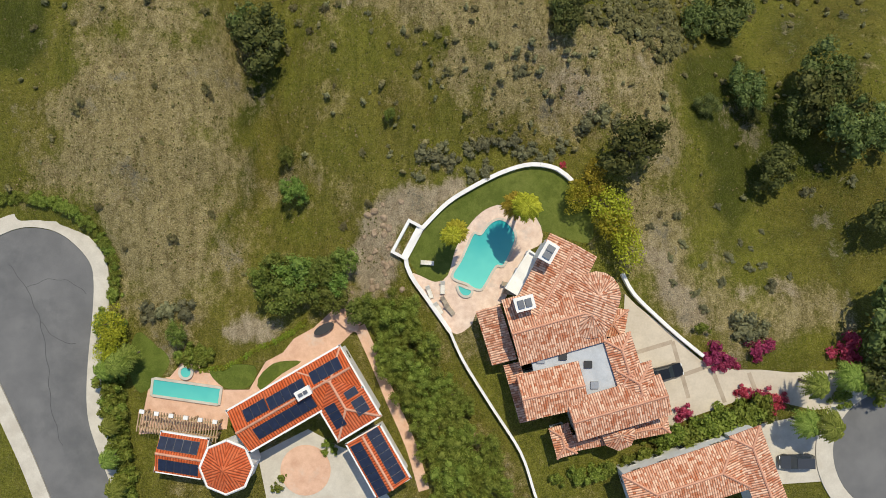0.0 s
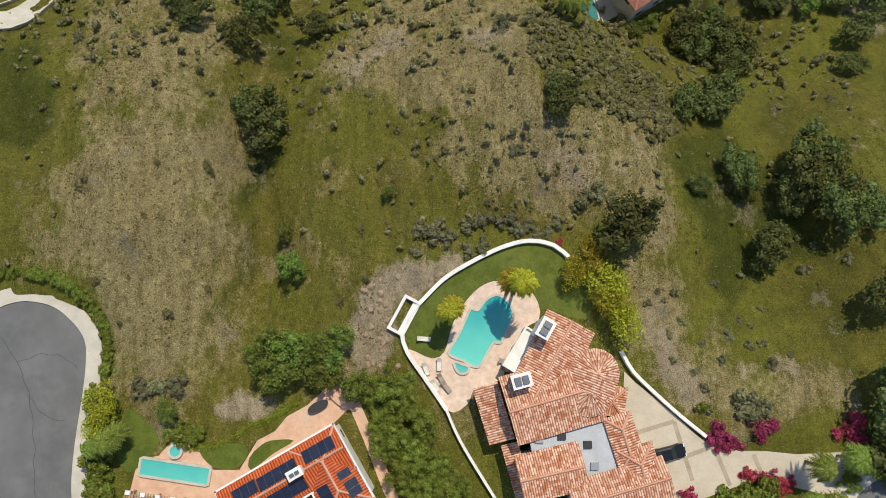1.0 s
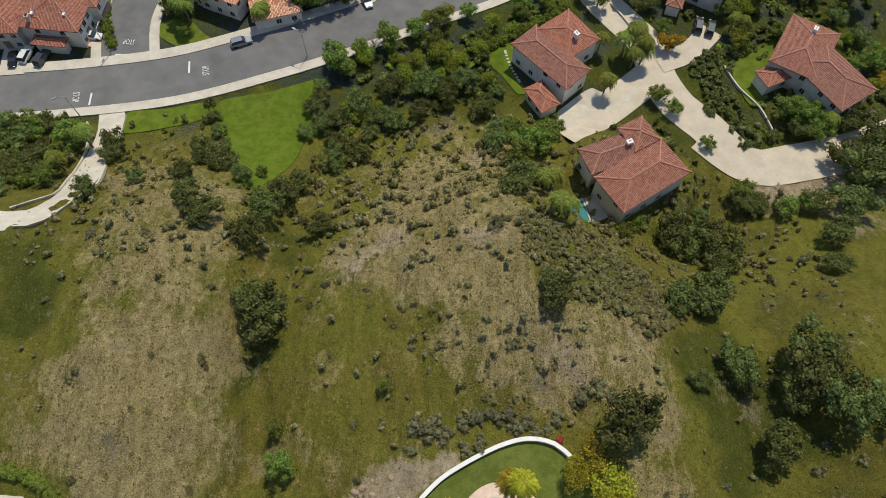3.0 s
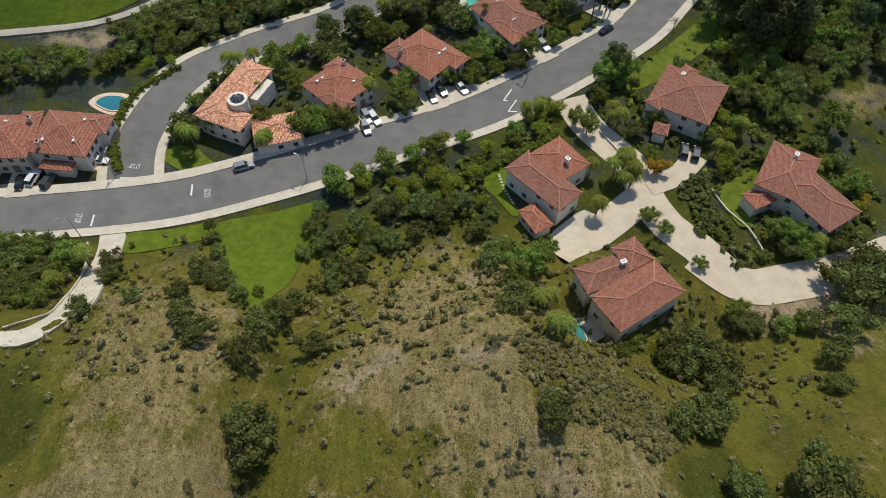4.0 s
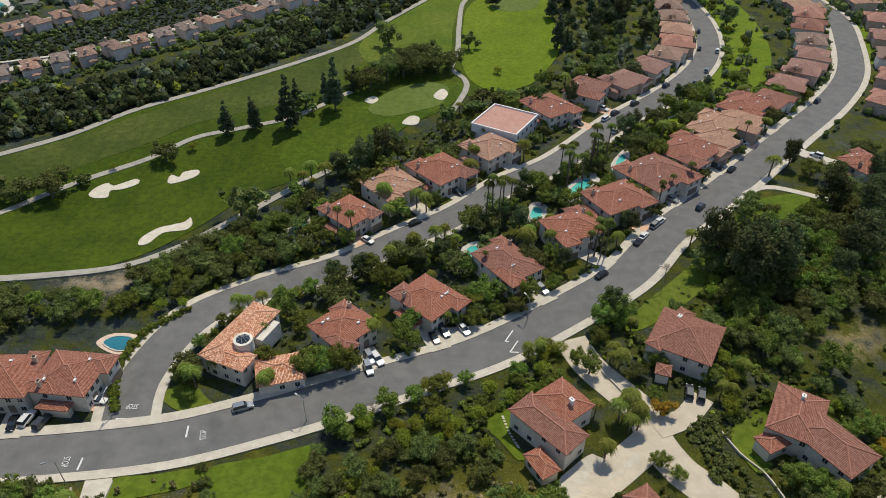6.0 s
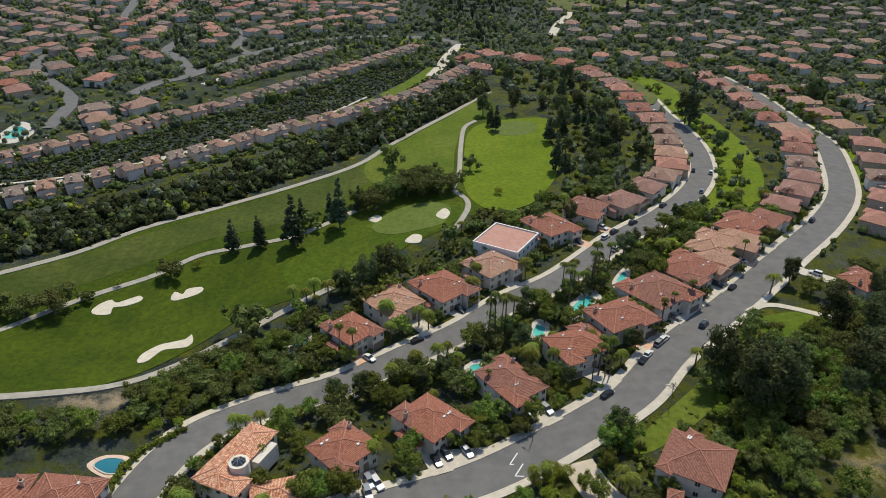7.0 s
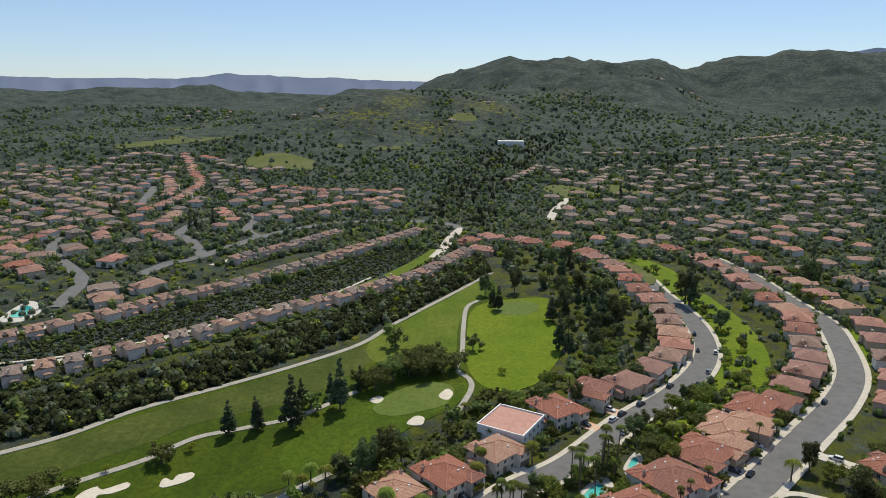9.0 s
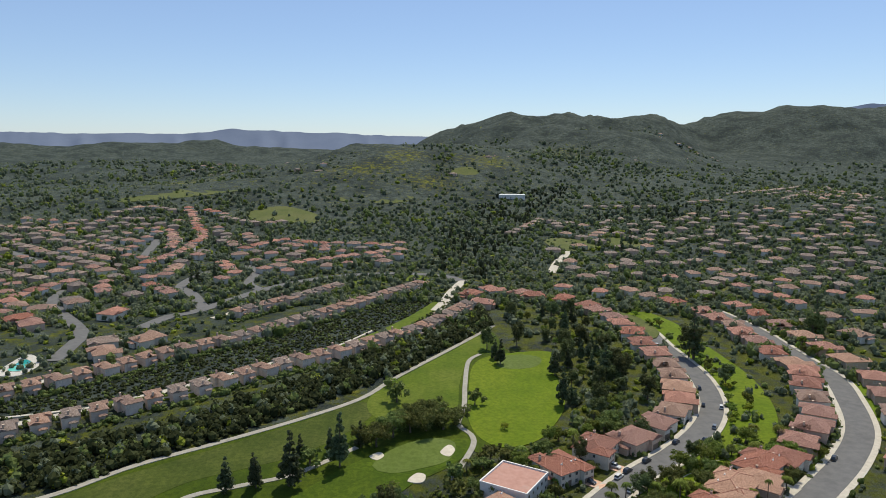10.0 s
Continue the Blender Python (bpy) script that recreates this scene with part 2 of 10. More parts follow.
def golf_grass(name, low, high, stripe):
    m, nt, b = nodes_of(name, 0.9, 0.0, 0.15)
    p = world_place(nt)
    c = mix_colour(nt, ramp(nt, noise_of(nt, p, 0.06, 5.0, 0.65), 0.35, 0.65), low, high)
    c = mix_colour(nt, calc(nt, "MULTIPLY", ramp(nt, noise_of(nt, p, 6.0, 4.0, 0.8), 0.42, 0.62), 0.45), c, stripe)
    c = mix_colour(nt, calc(nt, "MULTIPLY", ramp(nt, noise_of(nt, p, 2.3, 5.0, 0.75), 0.55, 0.70), 0.45), c, [v * 0.6 for v in low])
    c = mix_colour(nt, calc(nt, "MULTIPLY", ramp(nt, noise_of(nt, p, 0.022, 3.0, 0.5), 0.45, 0.62), 0.55), c, stripe)
    c = mix_colour(nt, calc(nt, "MULTIPLY", ramp(nt, noise_of(nt, p, 0.55, 5.0, 0.7), 0.42, 0.60), 0.5), c, [v * 0.62 for v in low])
    w = nt.nodes.new("ShaderNodeTexWave")  # mowing lines
    w.inputs["Scale"].default_value, w.inputs["Distortion"].default_value, w.inputs["Detail"].default_value = 0.06, 1.2, 2.0
    nt.links.new(p, w.inputs["Vector"])
    c = mix_colour(nt, calc(nt, "MULTIPLY", ramp(nt, w.outputs["Fac"], 0.3, 0.7), 0.14), c, low)
    nt.links.new(c, b.inputs["Base Color"])
    bump_to(nt, b, noise_of(nt, p, 7.0, 3.0), 0.3, 0.05)
    return m


TURF = golf_grass("fairway_turf", (0.026, 0.053, 0.002), (0.060, 0.095, 0.003), (0.100, 0.127, 0.007))
TURF_LIGHT = golf_grass("putting_green_turf", (0.10, 0.145, 0.022), (0.13, 0.175, 0.035), (0.15, 0.19, 0.06))
LAWN = golf_grass("lawn_grass", (0.070, 0.104, 0.012), (0.120, 0.150, 0.022), (0.20, 0.20, 0.055))
LAWN_DEEP = golf_grass("deep_green_turf", (0.034, 0.072, 0.003), (0.074, 0.122, 0.005), (0.118, 0.152, 0.011))
RANGE_TURF = golf_grass("practice_lawn_turf", (0.088, 0.148, 0.004), (0.140, 0.205, 0.007), (0.180, 0.218, 0.016))
ROUGH_TURF = golf_grass("rough_turf", (0.036, 0.060, 0.006), (0.078, 0.104, 0.014), (0.120, 0.130, 0.032))
MEADOW = golf_grass("meadow_grass", (0.080, 0.105, 0.024), (0.130, 0.150, 0.042), (0.17, 0.165, 0.065))
LAWN_BRIGHT = golf_grass("bright_lawn_grass", (0.068, 0.118, 0.005), (0.118, 0.166, 0.010), (0.16, 0.18, 0.030))


def ground_material():
    """Hill ground: green and dry grass, bare earth and scrub, mixed by the cover map and broken up by noise."""
    m, nt, b = nodes_of("hill_ground", 0.95, 0.0, 0.1)
    p = world_place(nt)
    at = nt.nodes.new("ShaderNodeAttribute")
    at.attribute_name = "cover"
    sep = nt.nodes.new("ShaderNodeSeparateColor")
    nt.links.new(at.outputs["Color"], sep.inputs[0])
    n1, n2, n3 = noise_of(nt, p, 0.12, 5.0, 0.65), noise_of(nt, p, 1.1, 6.0, 0.75), noise_of(nt, p, 4.5, 4.0, 0.7)
    st = nt.nodes.new("ShaderNodeMapping")  # streaks down the slopes
    st.inputs["Scale"].default_value, st.inputs["Rotation"].default_value = (1.0, 0.28, 1.0), (0, 0, 0.35)
    nt.links.new(p, st.inputs[0])
    n4 = noise_of(nt, st.outputs[0], 0.8, 5.0, 0.7)
    mixed = calc(nt, "ADD", calc(nt, "ADD", calc(nt, "MULTIPLY", n2, 0.36), calc(nt, "MULTIPLY", n4, 0.34)), calc(nt, "MULTIPLY", n3, 0.30))
    fine = noise_of(nt, p, 9.0, 3.0, 0.7)
    green = mix_colour(nt, ramp(nt, mixed, 0.36, 0.66), (0.088, 0.104, 0.011), (0.310, 0.295, 0.048))
    rust = mix_colour(nt, ramp(nt, mixed, 0.38, 0.62), (0.105, 0.098, 0.015), (0.300, 0.250, 0.055))
    green = mix_colour(nt, ramp(nt, noise_of(nt, p, 0.06, 4.0, 0.6), 0.40, 0.62), green, rust)
    lush = mix_colour(nt, ramp(nt, mixed, 0.36, 0.64), (0.046, 0.061, 0.007), (0.138, 0.152, 0.023))
    dry = mix_colour(nt, ramp(nt, mixed, 0.40, 0.60), (0.150, 0.122, 0.042), (0.56, 0.455, 0.215))
    earth = mix_colour(nt, ramp(nt, mixed, 0.38, 0.63), (0.26, 0.19, 0.11), (0.68, 0.57, 0.40))
    n0 = calc(nt, "ADD", calc(nt, "MULTIPLY", n2, 0.35), calc(nt, "MULTIPLY", noise_of(nt, p, 0.075, 5.0, 0.75), 0.65))
    scrub = mix_colour(nt, ramp(nt, n0, 0.38, 0.62), (0.025, 0.035, 0.033), (0.112, 0.135, 0.113))
    scrub = mix_colour(nt, ramp(nt, noise_of(nt, p, 0.014, 6.0, 0.7), 0.46, 0.60), scrub, (0.036, 0.048, 0.044))
    wob = calc(nt, "ADD", calc(nt, "MULTIPLY", calc(nt, "SUBTRACT", n1, 0.5), 2.2), calc(nt, "MULTIPLY", calc(nt, "SUBTRACT", mixed, 0.5), 2.0))
    dry_share = ramp(nt, calc(nt, "ADD", sep.outputs[0], wob), 0.3, 0.7)
    c = mix_colour(nt, ramp(nt, calc(nt, "ADD", at.outputs["Alpha"], wob), 0.3, 0.7), green, lush)
    c = mix_colour(nt, dry_share, c, dry)
    for k, tint in ((1, earth), (2, scrub)):
        c = mix_colour(nt, ramp(nt, calc(nt, "ADD", sep.outputs[k], wob), 0.3, 0.7), c, tint)
    open_ground = ramp(nt, sep.outputs[2], 0.6, 0.3)
    straw = ramp(nt, noise_of(nt, p, 3.0, 4.0, 0.8), 0.54, 0.62)  # pale straw and stones, most of it on the dry ground
    straw = calc(nt, "MULTIPLY", straw, calc(nt, "ADD", calc(nt, "MULTIPLY", dry_share, 0.60), 0.16))
    c = mix_colour(nt, calc(nt, "MULTIPLY", straw, open_ground), c, (0.58, 0.48, 0.28))
    blades = nt.nodes.new("ShaderNodeMapping")  # lying grass combed down the slope
    blades.inputs["Scale"].default_value, blades.inputs["Rotation"].default_value = (3.2, 0.8, 1.0), (0, 0, -0.5)
    nt.links.new(p, blades.inputs[0])
    lying = ramp(nt, noise_of(nt, blades.outputs[0], 1.3, 4.0, 0.75), 0.55, 0.68)
    c = mix_colour(nt, calc(nt, "MULTIPLY", calc(nt, "MULTIPLY", lying, 0.30), open_ground), c, (0.30, 0.26, 0.09))
    speck = ramp(nt, noise_of(nt, p, 6.5, 3.0, 0.8), 0.36, 0.64)  # grain of stalks and pebbles
    grain = mix_colour(nt, speck, (0.60, 0.59, 0.56), (1.36, 1.35, 1.32))
    c = mix_colour(nt, open_ground, c, mix_colour(nt, 1.0, c, grain, "MULTIPLY"))
    tuft = calc(nt, "MULTIPLY", ramp(nt, noise_of(nt, p, 2.2, 4.0, 0.75), 0.57, 0.64), 0.55)  # darker tussocks
    c = mix_colour(nt, tuft, c, (0.042, 0.044, 0.012))
    nt.links.new(c, b.inputs["Base Color"])
    canopy = calc(nt, "MULTIPLY", calc(nt, "MULTIPLY", noise_of(nt, p, 0.11, 3.0, 0.6), 9.0), sep.outputs[2])  # brush too dense to tell apart
    bump_to(nt, b, calc(nt, "ADD", canopy, calc(nt, "ADD", n2, calc(nt, "MULTIPLY", calc(nt, "ADD", n3, fine), 0.5))), 1.0, 0.5)
    return m


GROUND = ground_material()


# ---- building blocks ----
def mesh_of(name, verts, faces, mats, uvs=None, which=None):
    me = bpy.data.meshes.new(name)
    me.from_pydata([tuple(v) for v in verts], [], [tuple(f) for f in faces])
    for m in mats if isinstance(mats, (list, tuple)) else [mats]:
        me.materials.append(m)
    if uvs is not None:
        layer = me.uv_layers.new(name="UVMap")
        layer.data.foreach_set("uv", np.array(uvs, dtype=np.float32).ravel())
    if which is not None:
        me.polygons.foreach_set("material_index", np.array(which, dtype=np.int32))
    me.update()
    return me


class Shape:
    """Collects boxes, prisms and tubes into one mesh."""

    def __init__(self):
        self.v, self.f = [], []

    def add(self, verts, faces):
        n = len(self.v)
        self.v += [tuple(v) for v in verts]
        self.f += [tuple(i + n for i in f) for f in faces]
        return self

    def box(self, x0, y0, z0, x1, y1, z1, m=None):
        v = [Vector(p) for p in itertools.product((x0, x1), (y0, y1), (z0, z1))]
        if m is not None:
            v = [m @ p for p in v]
        return self.add(v, [(0, 1, 3, 2), (4, 6, 7, 5), (0, 4, 5, 1), (2, 3, 7, 6), (0, 2, 6, 4), (1, 5, 7, 3)])

    def prism(self, outline, z0, z1):
        n = len(outline)
        v = [(x, y, z0) for x, y in outline] + [(x, y, z1) for x, y in outline]
        return self.add(v, [tuple(range(n - 1, -1, -1)), tuple(range(n, 2 * n))] + [(i, (i + 1) % n, n + (i + 1) % n, n + i) for i in range(n)])

    def tube(self, points, radii, sides=6):
        pts = [Vector(p) for p in points]
        n = len(self.v)
        for i, p in enumerate(pts):
            d = (pts[min(i + 1, len(pts) - 1)] - pts[max(i - 1, 0)]).normalized()
            a = d.cross(Vector((0.31, 0.95, 0.08))).normalized()
            b = d.cross(a)
            for k in range(sides):
                w = 2 * math.pi * k / sides
                self.v.append(tuple(p + radii[i] * (math.cos(w) * a + math.sin(w) * b)))
        for i in range(len(pts) - 1):
            for k in range(sides):
                j = (k + 1) % sides
                self.f.append((n + i * sides + k, n + i * sides + j, n + (i + 1) * sides + j, n + (i + 1) * sides + k))
        e = n + (len(pts) - 1) * sides
        self.f.append(tuple(range(e, e + sides)))
        self.f.append(tuple(range(n + sides - 1, n - 1, -1)))
        return self

    def mesh(self, name, mat):
        return mesh_of(name, self.v, self.f, mat)


class Kit:
    """A thing's parts, built once; stamp() sets it down with its own parts on shared meshes."""

    def __init__(self):
        self.parts = []

    def add(self, name, mesh, parent=-1, label="", m=None):
        self.parts.append((name, mesh, parent, label, m))
        return len(self.parts) - 1

    def stamp(self, name, m, label="", category="", group="", kind=""):
        root = new(name)
        root.empty_display_size = 0.3
        root.matrix_basis = m
        made = []
        for n, me, parent, lab, pm in self.parts:
            ob = new(n, me)
            ob.parent = root if parent < 0 else made[parent]
            if pm is not None:
                ob.matrix_basis = pm
            if lab:
                ob["label"] = lab
            made.append(ob)
        return tagged(root, label, category, group, kind)


def thing(name, mesh, m=None, label="", category="", group="", kind=""):
    ob = new(name, mesh)
    if m is not None:
        ob.matrix_basis = m
    return tagged(ob, label, category, group, kind)


def child(name, mesh, parent, label=""):
    ob = new(name, mesh)
    ob.parent = parent
    if label:
        ob["label"] = label
    return ob


# ---- the lie of the land ----
def step(v, mid, width):
    return 1 / (1 + np.exp(-np.clip((v - mid) / width, -40, 40)))
def bump(x, y, cx, cy, sx, sy, turn=0.0):
    c, s = np.cos(np.radians(turn)), np.sin(np.radians(turn))
    u, v = (x - cx) * c + (y - cy) * s, (y - cy) * c - (x - cx) * s
    return np.exp(-np.clip(0.5 * ((u / sx) ** 2 + (v / sy) ** 2), 0, 60))
HILLS = [  # x, y, height, length, breadth, turn
    (-130, 1450, 55, 240, 170, 10), (120, 1650, 62, 320, 200, 25), (420, 2250, 70, 350, 260, 20), (-900, 1900, 50, 420, 220, -10), (620, 1150, 22, 260, 200, 0), (-700, 1150, 20, 300, 160, 0)]
RIDGE_WEST = [(-2366, 3409, 56, 170, 240, 35), (-2148, 3551, 48, 170, 240, 31), (-1903, 3688, 56, 170, 240, 27), (-1631, 3816, 60, 170, 240, 23), (-1333, 3930, 77, 170, 240, 19), (-1010, 4025, 58, 170, 240, 14), (-668, 4096, 56, 170, 240, 9), (-313, 4138, 54, 170, 240, 4), (34, 2900, 100, 95, 330, -1), (195, 2893, 138, 95, 330, -4)]
RIDGE_EAST = [(353, 2878, 116, 95, 330, -7), (508, 2855, 139, 95, 330, -10), (658, 2824, 90, 95, 330, -13), (792, 2790, 152, 95, 330, -16), (1135, 3311, 153, 115, 400, -19), (1316, 3243, 138, 115, 400, -22), (1464, 3179, 132, 115, 400, -25), (1602, 3112, 149, 115, 400, -27), (1732, 3041, 104, 115, 400, -30), (1869, 2959, 189, 115, 400, -32), (-111, 3098, 91, 90, 300, 2)]
LATTICE = np.random.default_rng(17).uniform(0, 1, (160, 160))
PADS = [(7, 3, 13.5, 12.5, 28), (36.5, 67.5, 12, 11, 6.5), (-54, -8, 13, 14, 28), (24, 99, 11, 10, 1.2), (26, 59.5, 5, 6, 5.8)]  # levelled ground: x, y, half-widths, height


def lumps(x, y, cx, cy):
    """Smooth noise from 0 to 1 over a lattice of cells cx by cy metres."""
    u, v = x / cx + 800, y / cy + 800
    i, j = np.floor(u).astype(int), np.floor(v).astype(int)
    a, b = u - i, v - j
    a, b = a * a * (3 - 2 * a), b * b * (3 - 2 * b)
    i, j = i % 159, j % 159
    return (LATTICE[i, j] * (1 - a) + LATTICE[i + 1, j] * a) * (1 - b) + (LATTICE[i, j + 1] * (1 - a) + LATTICE[i + 1, j + 1] * a) * b


def height(x, y):
    x, y = np.asarray(x, float), np.asarray(y, float)
    r = np.hypot(x, y)
    near = 28 * (1 - step(y, 60 - 13 * step(x, 27, 5) - 8 * step(x, 62, 8), 8.5))
    fold = step(y, 2, 4) * (1 - step(y, 66, 6))
    ravine = x + 27 - 2.0 * np.sin(0.13 * y)
    near = near + fold * (5.2 * step(y, 25, 3.5) * np.exp(-((x - 6 - 0.1 * y) / 14) ** 2) - 4.6 * np.exp(-((x + 25) / 7) ** 2) - 1.8 * np.exp(-(ravine / 2.6) ** 2) + 3.4 * np.exp(-((x + 44) / 12) ** 2) - 6.4 * np.exp(-((x - 48) / 13) ** 2))
    rills = np.abs(2 * lumps(x + 0.25 * y, y, 7.0, 19.0) - 1) * 1.5 + np.abs(2 * lumps(x - 0.2 * y, y, 3.1, 8.0) - 1) * 0.7 + lumps(x, y, 1.7, 2.3) * 0.35
    near = near + fold * (rills - 1.1) * np.clip((np.hypot(x - 7, y - 3) - 14) / 6, 0, 1)
    for cx, cy, rx, ry, z0 in PADS:
        w = 1 - step(np.hypot((x - cx) / rx, (y - cy) / ry), 1.12, 0.05)
        near = near + w * (z0 - near)
    golf = -3.5 * step(y + 0.45 * x, 118, 6) * (1 - step(y - 0.36 * x, 250, 10)) * (1 - step(x - 0.2 * y, -10, 14))
    rise = 4 * step(y - 0.62 * x, 330, 30) * (1 - step(x - 0.1 * y, 60, 30))
    z = near + golf + rise + 14 * step(r, 1250, 220)
    for cx, cy, h, a, b, turn in HILLS + RIDGE_WEST + RIDGE_EAST:
        z = z + h * bump(x, y, cx, cy, a, b, turn)
    return z


def ground_at(x, y):
    return float(height(x, y))


def spline(points, gap=3.0, closed=False):
    """Points at even steps on a smooth line through the given ones."""
    p = [np.array(q, float) for q in points]
    n = len(p)
    out = []
    for i in range(n if closed else n - 1):
        a, b, c, d = (p[(i + k) % n] if closed else p[min(max(i + k, 0), n - 1)] for k in (-1, 0, 1, 2))
        k = max(2, int(np.linalg.norm(c - b) / gap))
        for s in np.arange(k) / k:
            out.append(0.5 * (2 * b + (c - a) * s + (2 * a - 5 * b + 4 * c - d) * s * s + (3 * b - a - 3 * c + d) * s ** 3))
    if not closed:
        out.append(p[-1])
    return np.array(out)


def sides_of(line):
    d = np.gradient(line, axis=0)
    d /= np.linalg.norm(d, axis=1)[:, None] + 1e-9
    return np.stack([d[:, 1], -d[:, 0]], 1)


def sweep(line, profile, mat, name):
    """A strip along a line over the ground: profile is (offset to the right, height over the ground)."""
    s = sides_of(line)
    k, f = len(profile), []
    q = line[:, None, :] + s[:, None, :] * np.array([o for o, _ in profile])[None, :, None]
    z = height(q[..., 0], q[..., 1]) + np.array([h for _, h in profile])
    v = np.concatenate([q, z[..., None]], 2).reshape(-1, 3)
    for i in range(len(line) - 1):
        for j in range(k - 1):
            f.append((i * k + j, i * k + j + 1, (i + 1) * k + j + 1, (i + 1) * k + j))
    return mesh_of(name, v, f, mat)


def drape(outline, mat, name, lift=0.1, gap=4.0, flat=None, skirt=0.4):
    """A sheet inside an outline, laid over the ground (or flat at a height), with a turned-down edge."""
    o = np.array(outline, float)
    lo, hi = o.min(0), o.max(0)
    pts = [Vector(p) for p in o]
    if flat is None:
        for x in np.arange(lo[0] + gap / 2, hi[0], gap):
            for y in np.arange(lo[1] + gap / 2, hi[1], gap):
                if inside((x, y), o):
                    pts.append(Vector((x, y)))
    n = len(o)
    co, _, faces, orig, _, _ = delaunay_2d_cdt(pts, [(i, (i + 1) % n) for i in range(n)], [], 1, 1e-4)
    zs = height([p.x for p in co], [p.y for p in co]) + lift if flat is None else np.full(len(co), flat + lift)
    v = [(p.x, p.y, float(z)) for p, z in zip(co, zs)]
    f = [tuple(q) for q in faces]
    ring = {}
    for i, ids in enumerate(orig):
        for k in ids:
            if k < n:
                ring[k] = i
    m = len(v)
    idx = [ring[k] for k in range(n) if k in ring]
    v += [(v[i][0], v[i][1], v[i][2] - skirt) for i in idx]
    f += [(idx[i], m + i, m + (i + 1) % len(idx), idx[(i + 1) % len(idx)]) for i in range(len(idx))]
    me = mesh_of(name, v, f, mat)
    bm = bmesh.new()
    bm.from_mesh(me)
    bmesh.ops.recalc_face_normals(bm, faces=bm.faces)
    up = sum(q.normal.z * q.calc_area() for q in bm.faces)
    if up < 0:
        bmesh.ops.reverse_faces(bm, faces=bm.faces)
    bm.to_mesh(me)
    bm.free()
    return me


def inside(p, o):
    x, y = p
    a, b = o, np.roll(o, -1, axis=0)
    cross = ((a[:, 1] > y) != (b[:, 1] > y)) & (x < (b[:, 0] - a[:, 0]) * (y - a[:, 1]) / (b[:, 1] - a[:, 1] + 1e-12) + a[:, 0])
    return bool(cross.sum() % 2)


def value_noise(x, y, cell, rng):
    """Smooth noise from 0 to 1 over a lattice of that cell size."""
    g = rng.uniform(0, 1, (160, 160))
    u, v = x / cell + 80, y / cell + 80
    i, j = np.floor(u).astype(int), np.floor(v).astype(int)
    a, b = u - i, v - j
    a, b = a * a * (3 - 2 * a), b * b * (3 - 2 * b)
    i, j = i % 159, j % 159
    return (g[i, j] * (1 - a) + g[i + 1, j] * a) * (1 - b) + (g[i, j + 1] * (1 - a) + g[i + 1, j + 1] * a) * b


def make_ground():
    """One sheet of rings round the middle, finer where it is near, out to the horizon."""
    r = np.concatenate([[0.5], np.arange(2, 118, 0.8), 118 * 1.0135 ** np.arange(0, 280)])
    r = r[r < 4850]
    turns = 640
    a = np.linspace(0, 2 * math.pi, turns, endpoint=False)
    R, A = np.meshgrid(r, a, indexing="ij")
    X, Y = R * np.sin(A), R * np.cos(A)
    Z = height(X, Y)
    rng = np.random.default_rng(5)
    rough = np.interp(R, [0, 100, 500, 1500, 4800], [0.10, 0.12, 0.2, 2.0, 3.5])
    hilly = np.clip((R - 900) / 800, 0, 1)
    gully = np.zeros_like(Z)
    for cell, size in ((340, 0.9), (150, 0.6), (70, 0.38)):
        gully += size * (1 - np.abs(2 * value_noise(X, Y, cell, rng) - 1))
    rough = rough * np.where((Y < 17) & (R < 75), 0.0, 1.0)
    Z = Z + hilly * (gully - 1.0) * np.clip(Z - 10, 0, 120) * 0.34 + rng.normal(0, 1, Z.shape) * rough * 0.35
    verts = np.stack([X, Y, Z], -1).reshape(-1, 3)
    n, m = len(r), turns
    i, j = np.meshgrid(np.arange(n - 1), np.arange(m), indexing="ij")
    q = np.stack([i * m + j, (i + 1) * m + j, (i + 1) * m + (j + 1) % m, i * m + (j + 1) % m], -1).reshape(-1, 4)[:, ::-1]
    me = bpy.data.meshes.new("ground")
    me.vertices.add(len(verts))
    me.vertices.foreach_set("co", verts.astype(np.float32).ravel())
    me.loops.add(q.size)
    me.loops.foreach_set("vertex_index", q.astype(np.int32).ravel())
    me.polygons.add(len(q))
    me.polygons.foreach_set("loop_start", np.arange(0, q.size, 4, dtype=np.int32))
    me.update(calc_edges=True)
    me.polygons.foreach_set("use_smooth", np.ones(len(q), bool))
    me.materials.append(GROUND)
    dry, earth, scrub, lush = cover_at(X, Y, R)
    mid = (R > 190) & (R < 720)
    for outline in ([(-175, 214), (-195, 246), (-124, 287), (-60, 366), (20, 497), (26, 456), (-31, 352), (-95, 276), (-138, 237)], [(-193, 266), (-136, 321), (-88, 372), (-22, 442), (12, 512), (-24, 571), (-109, 436), (-158, 375), (-219, 305)]):
        brush = patch(X[mid], Y[mid], outline, 4.0)  # banks under dense dark brush
        scrub[mid], lush[mid] = np.maximum(scrub[mid], 0.9 * brush), lush[mid] * (1 - brush)
    col = np.stack([dry, earth, scrub, lush], -1).reshape(-1, 4)
    at = me.color_attributes.new("cover", "FLOAT_COLOR", "POINT")
    at.data.foreach_set("color", col.astype(np.float32).ravel())
    return tagged(new("ground", me), "hilly ground of green and dry grass, bare earth and scrub", "ground", kind="structure")


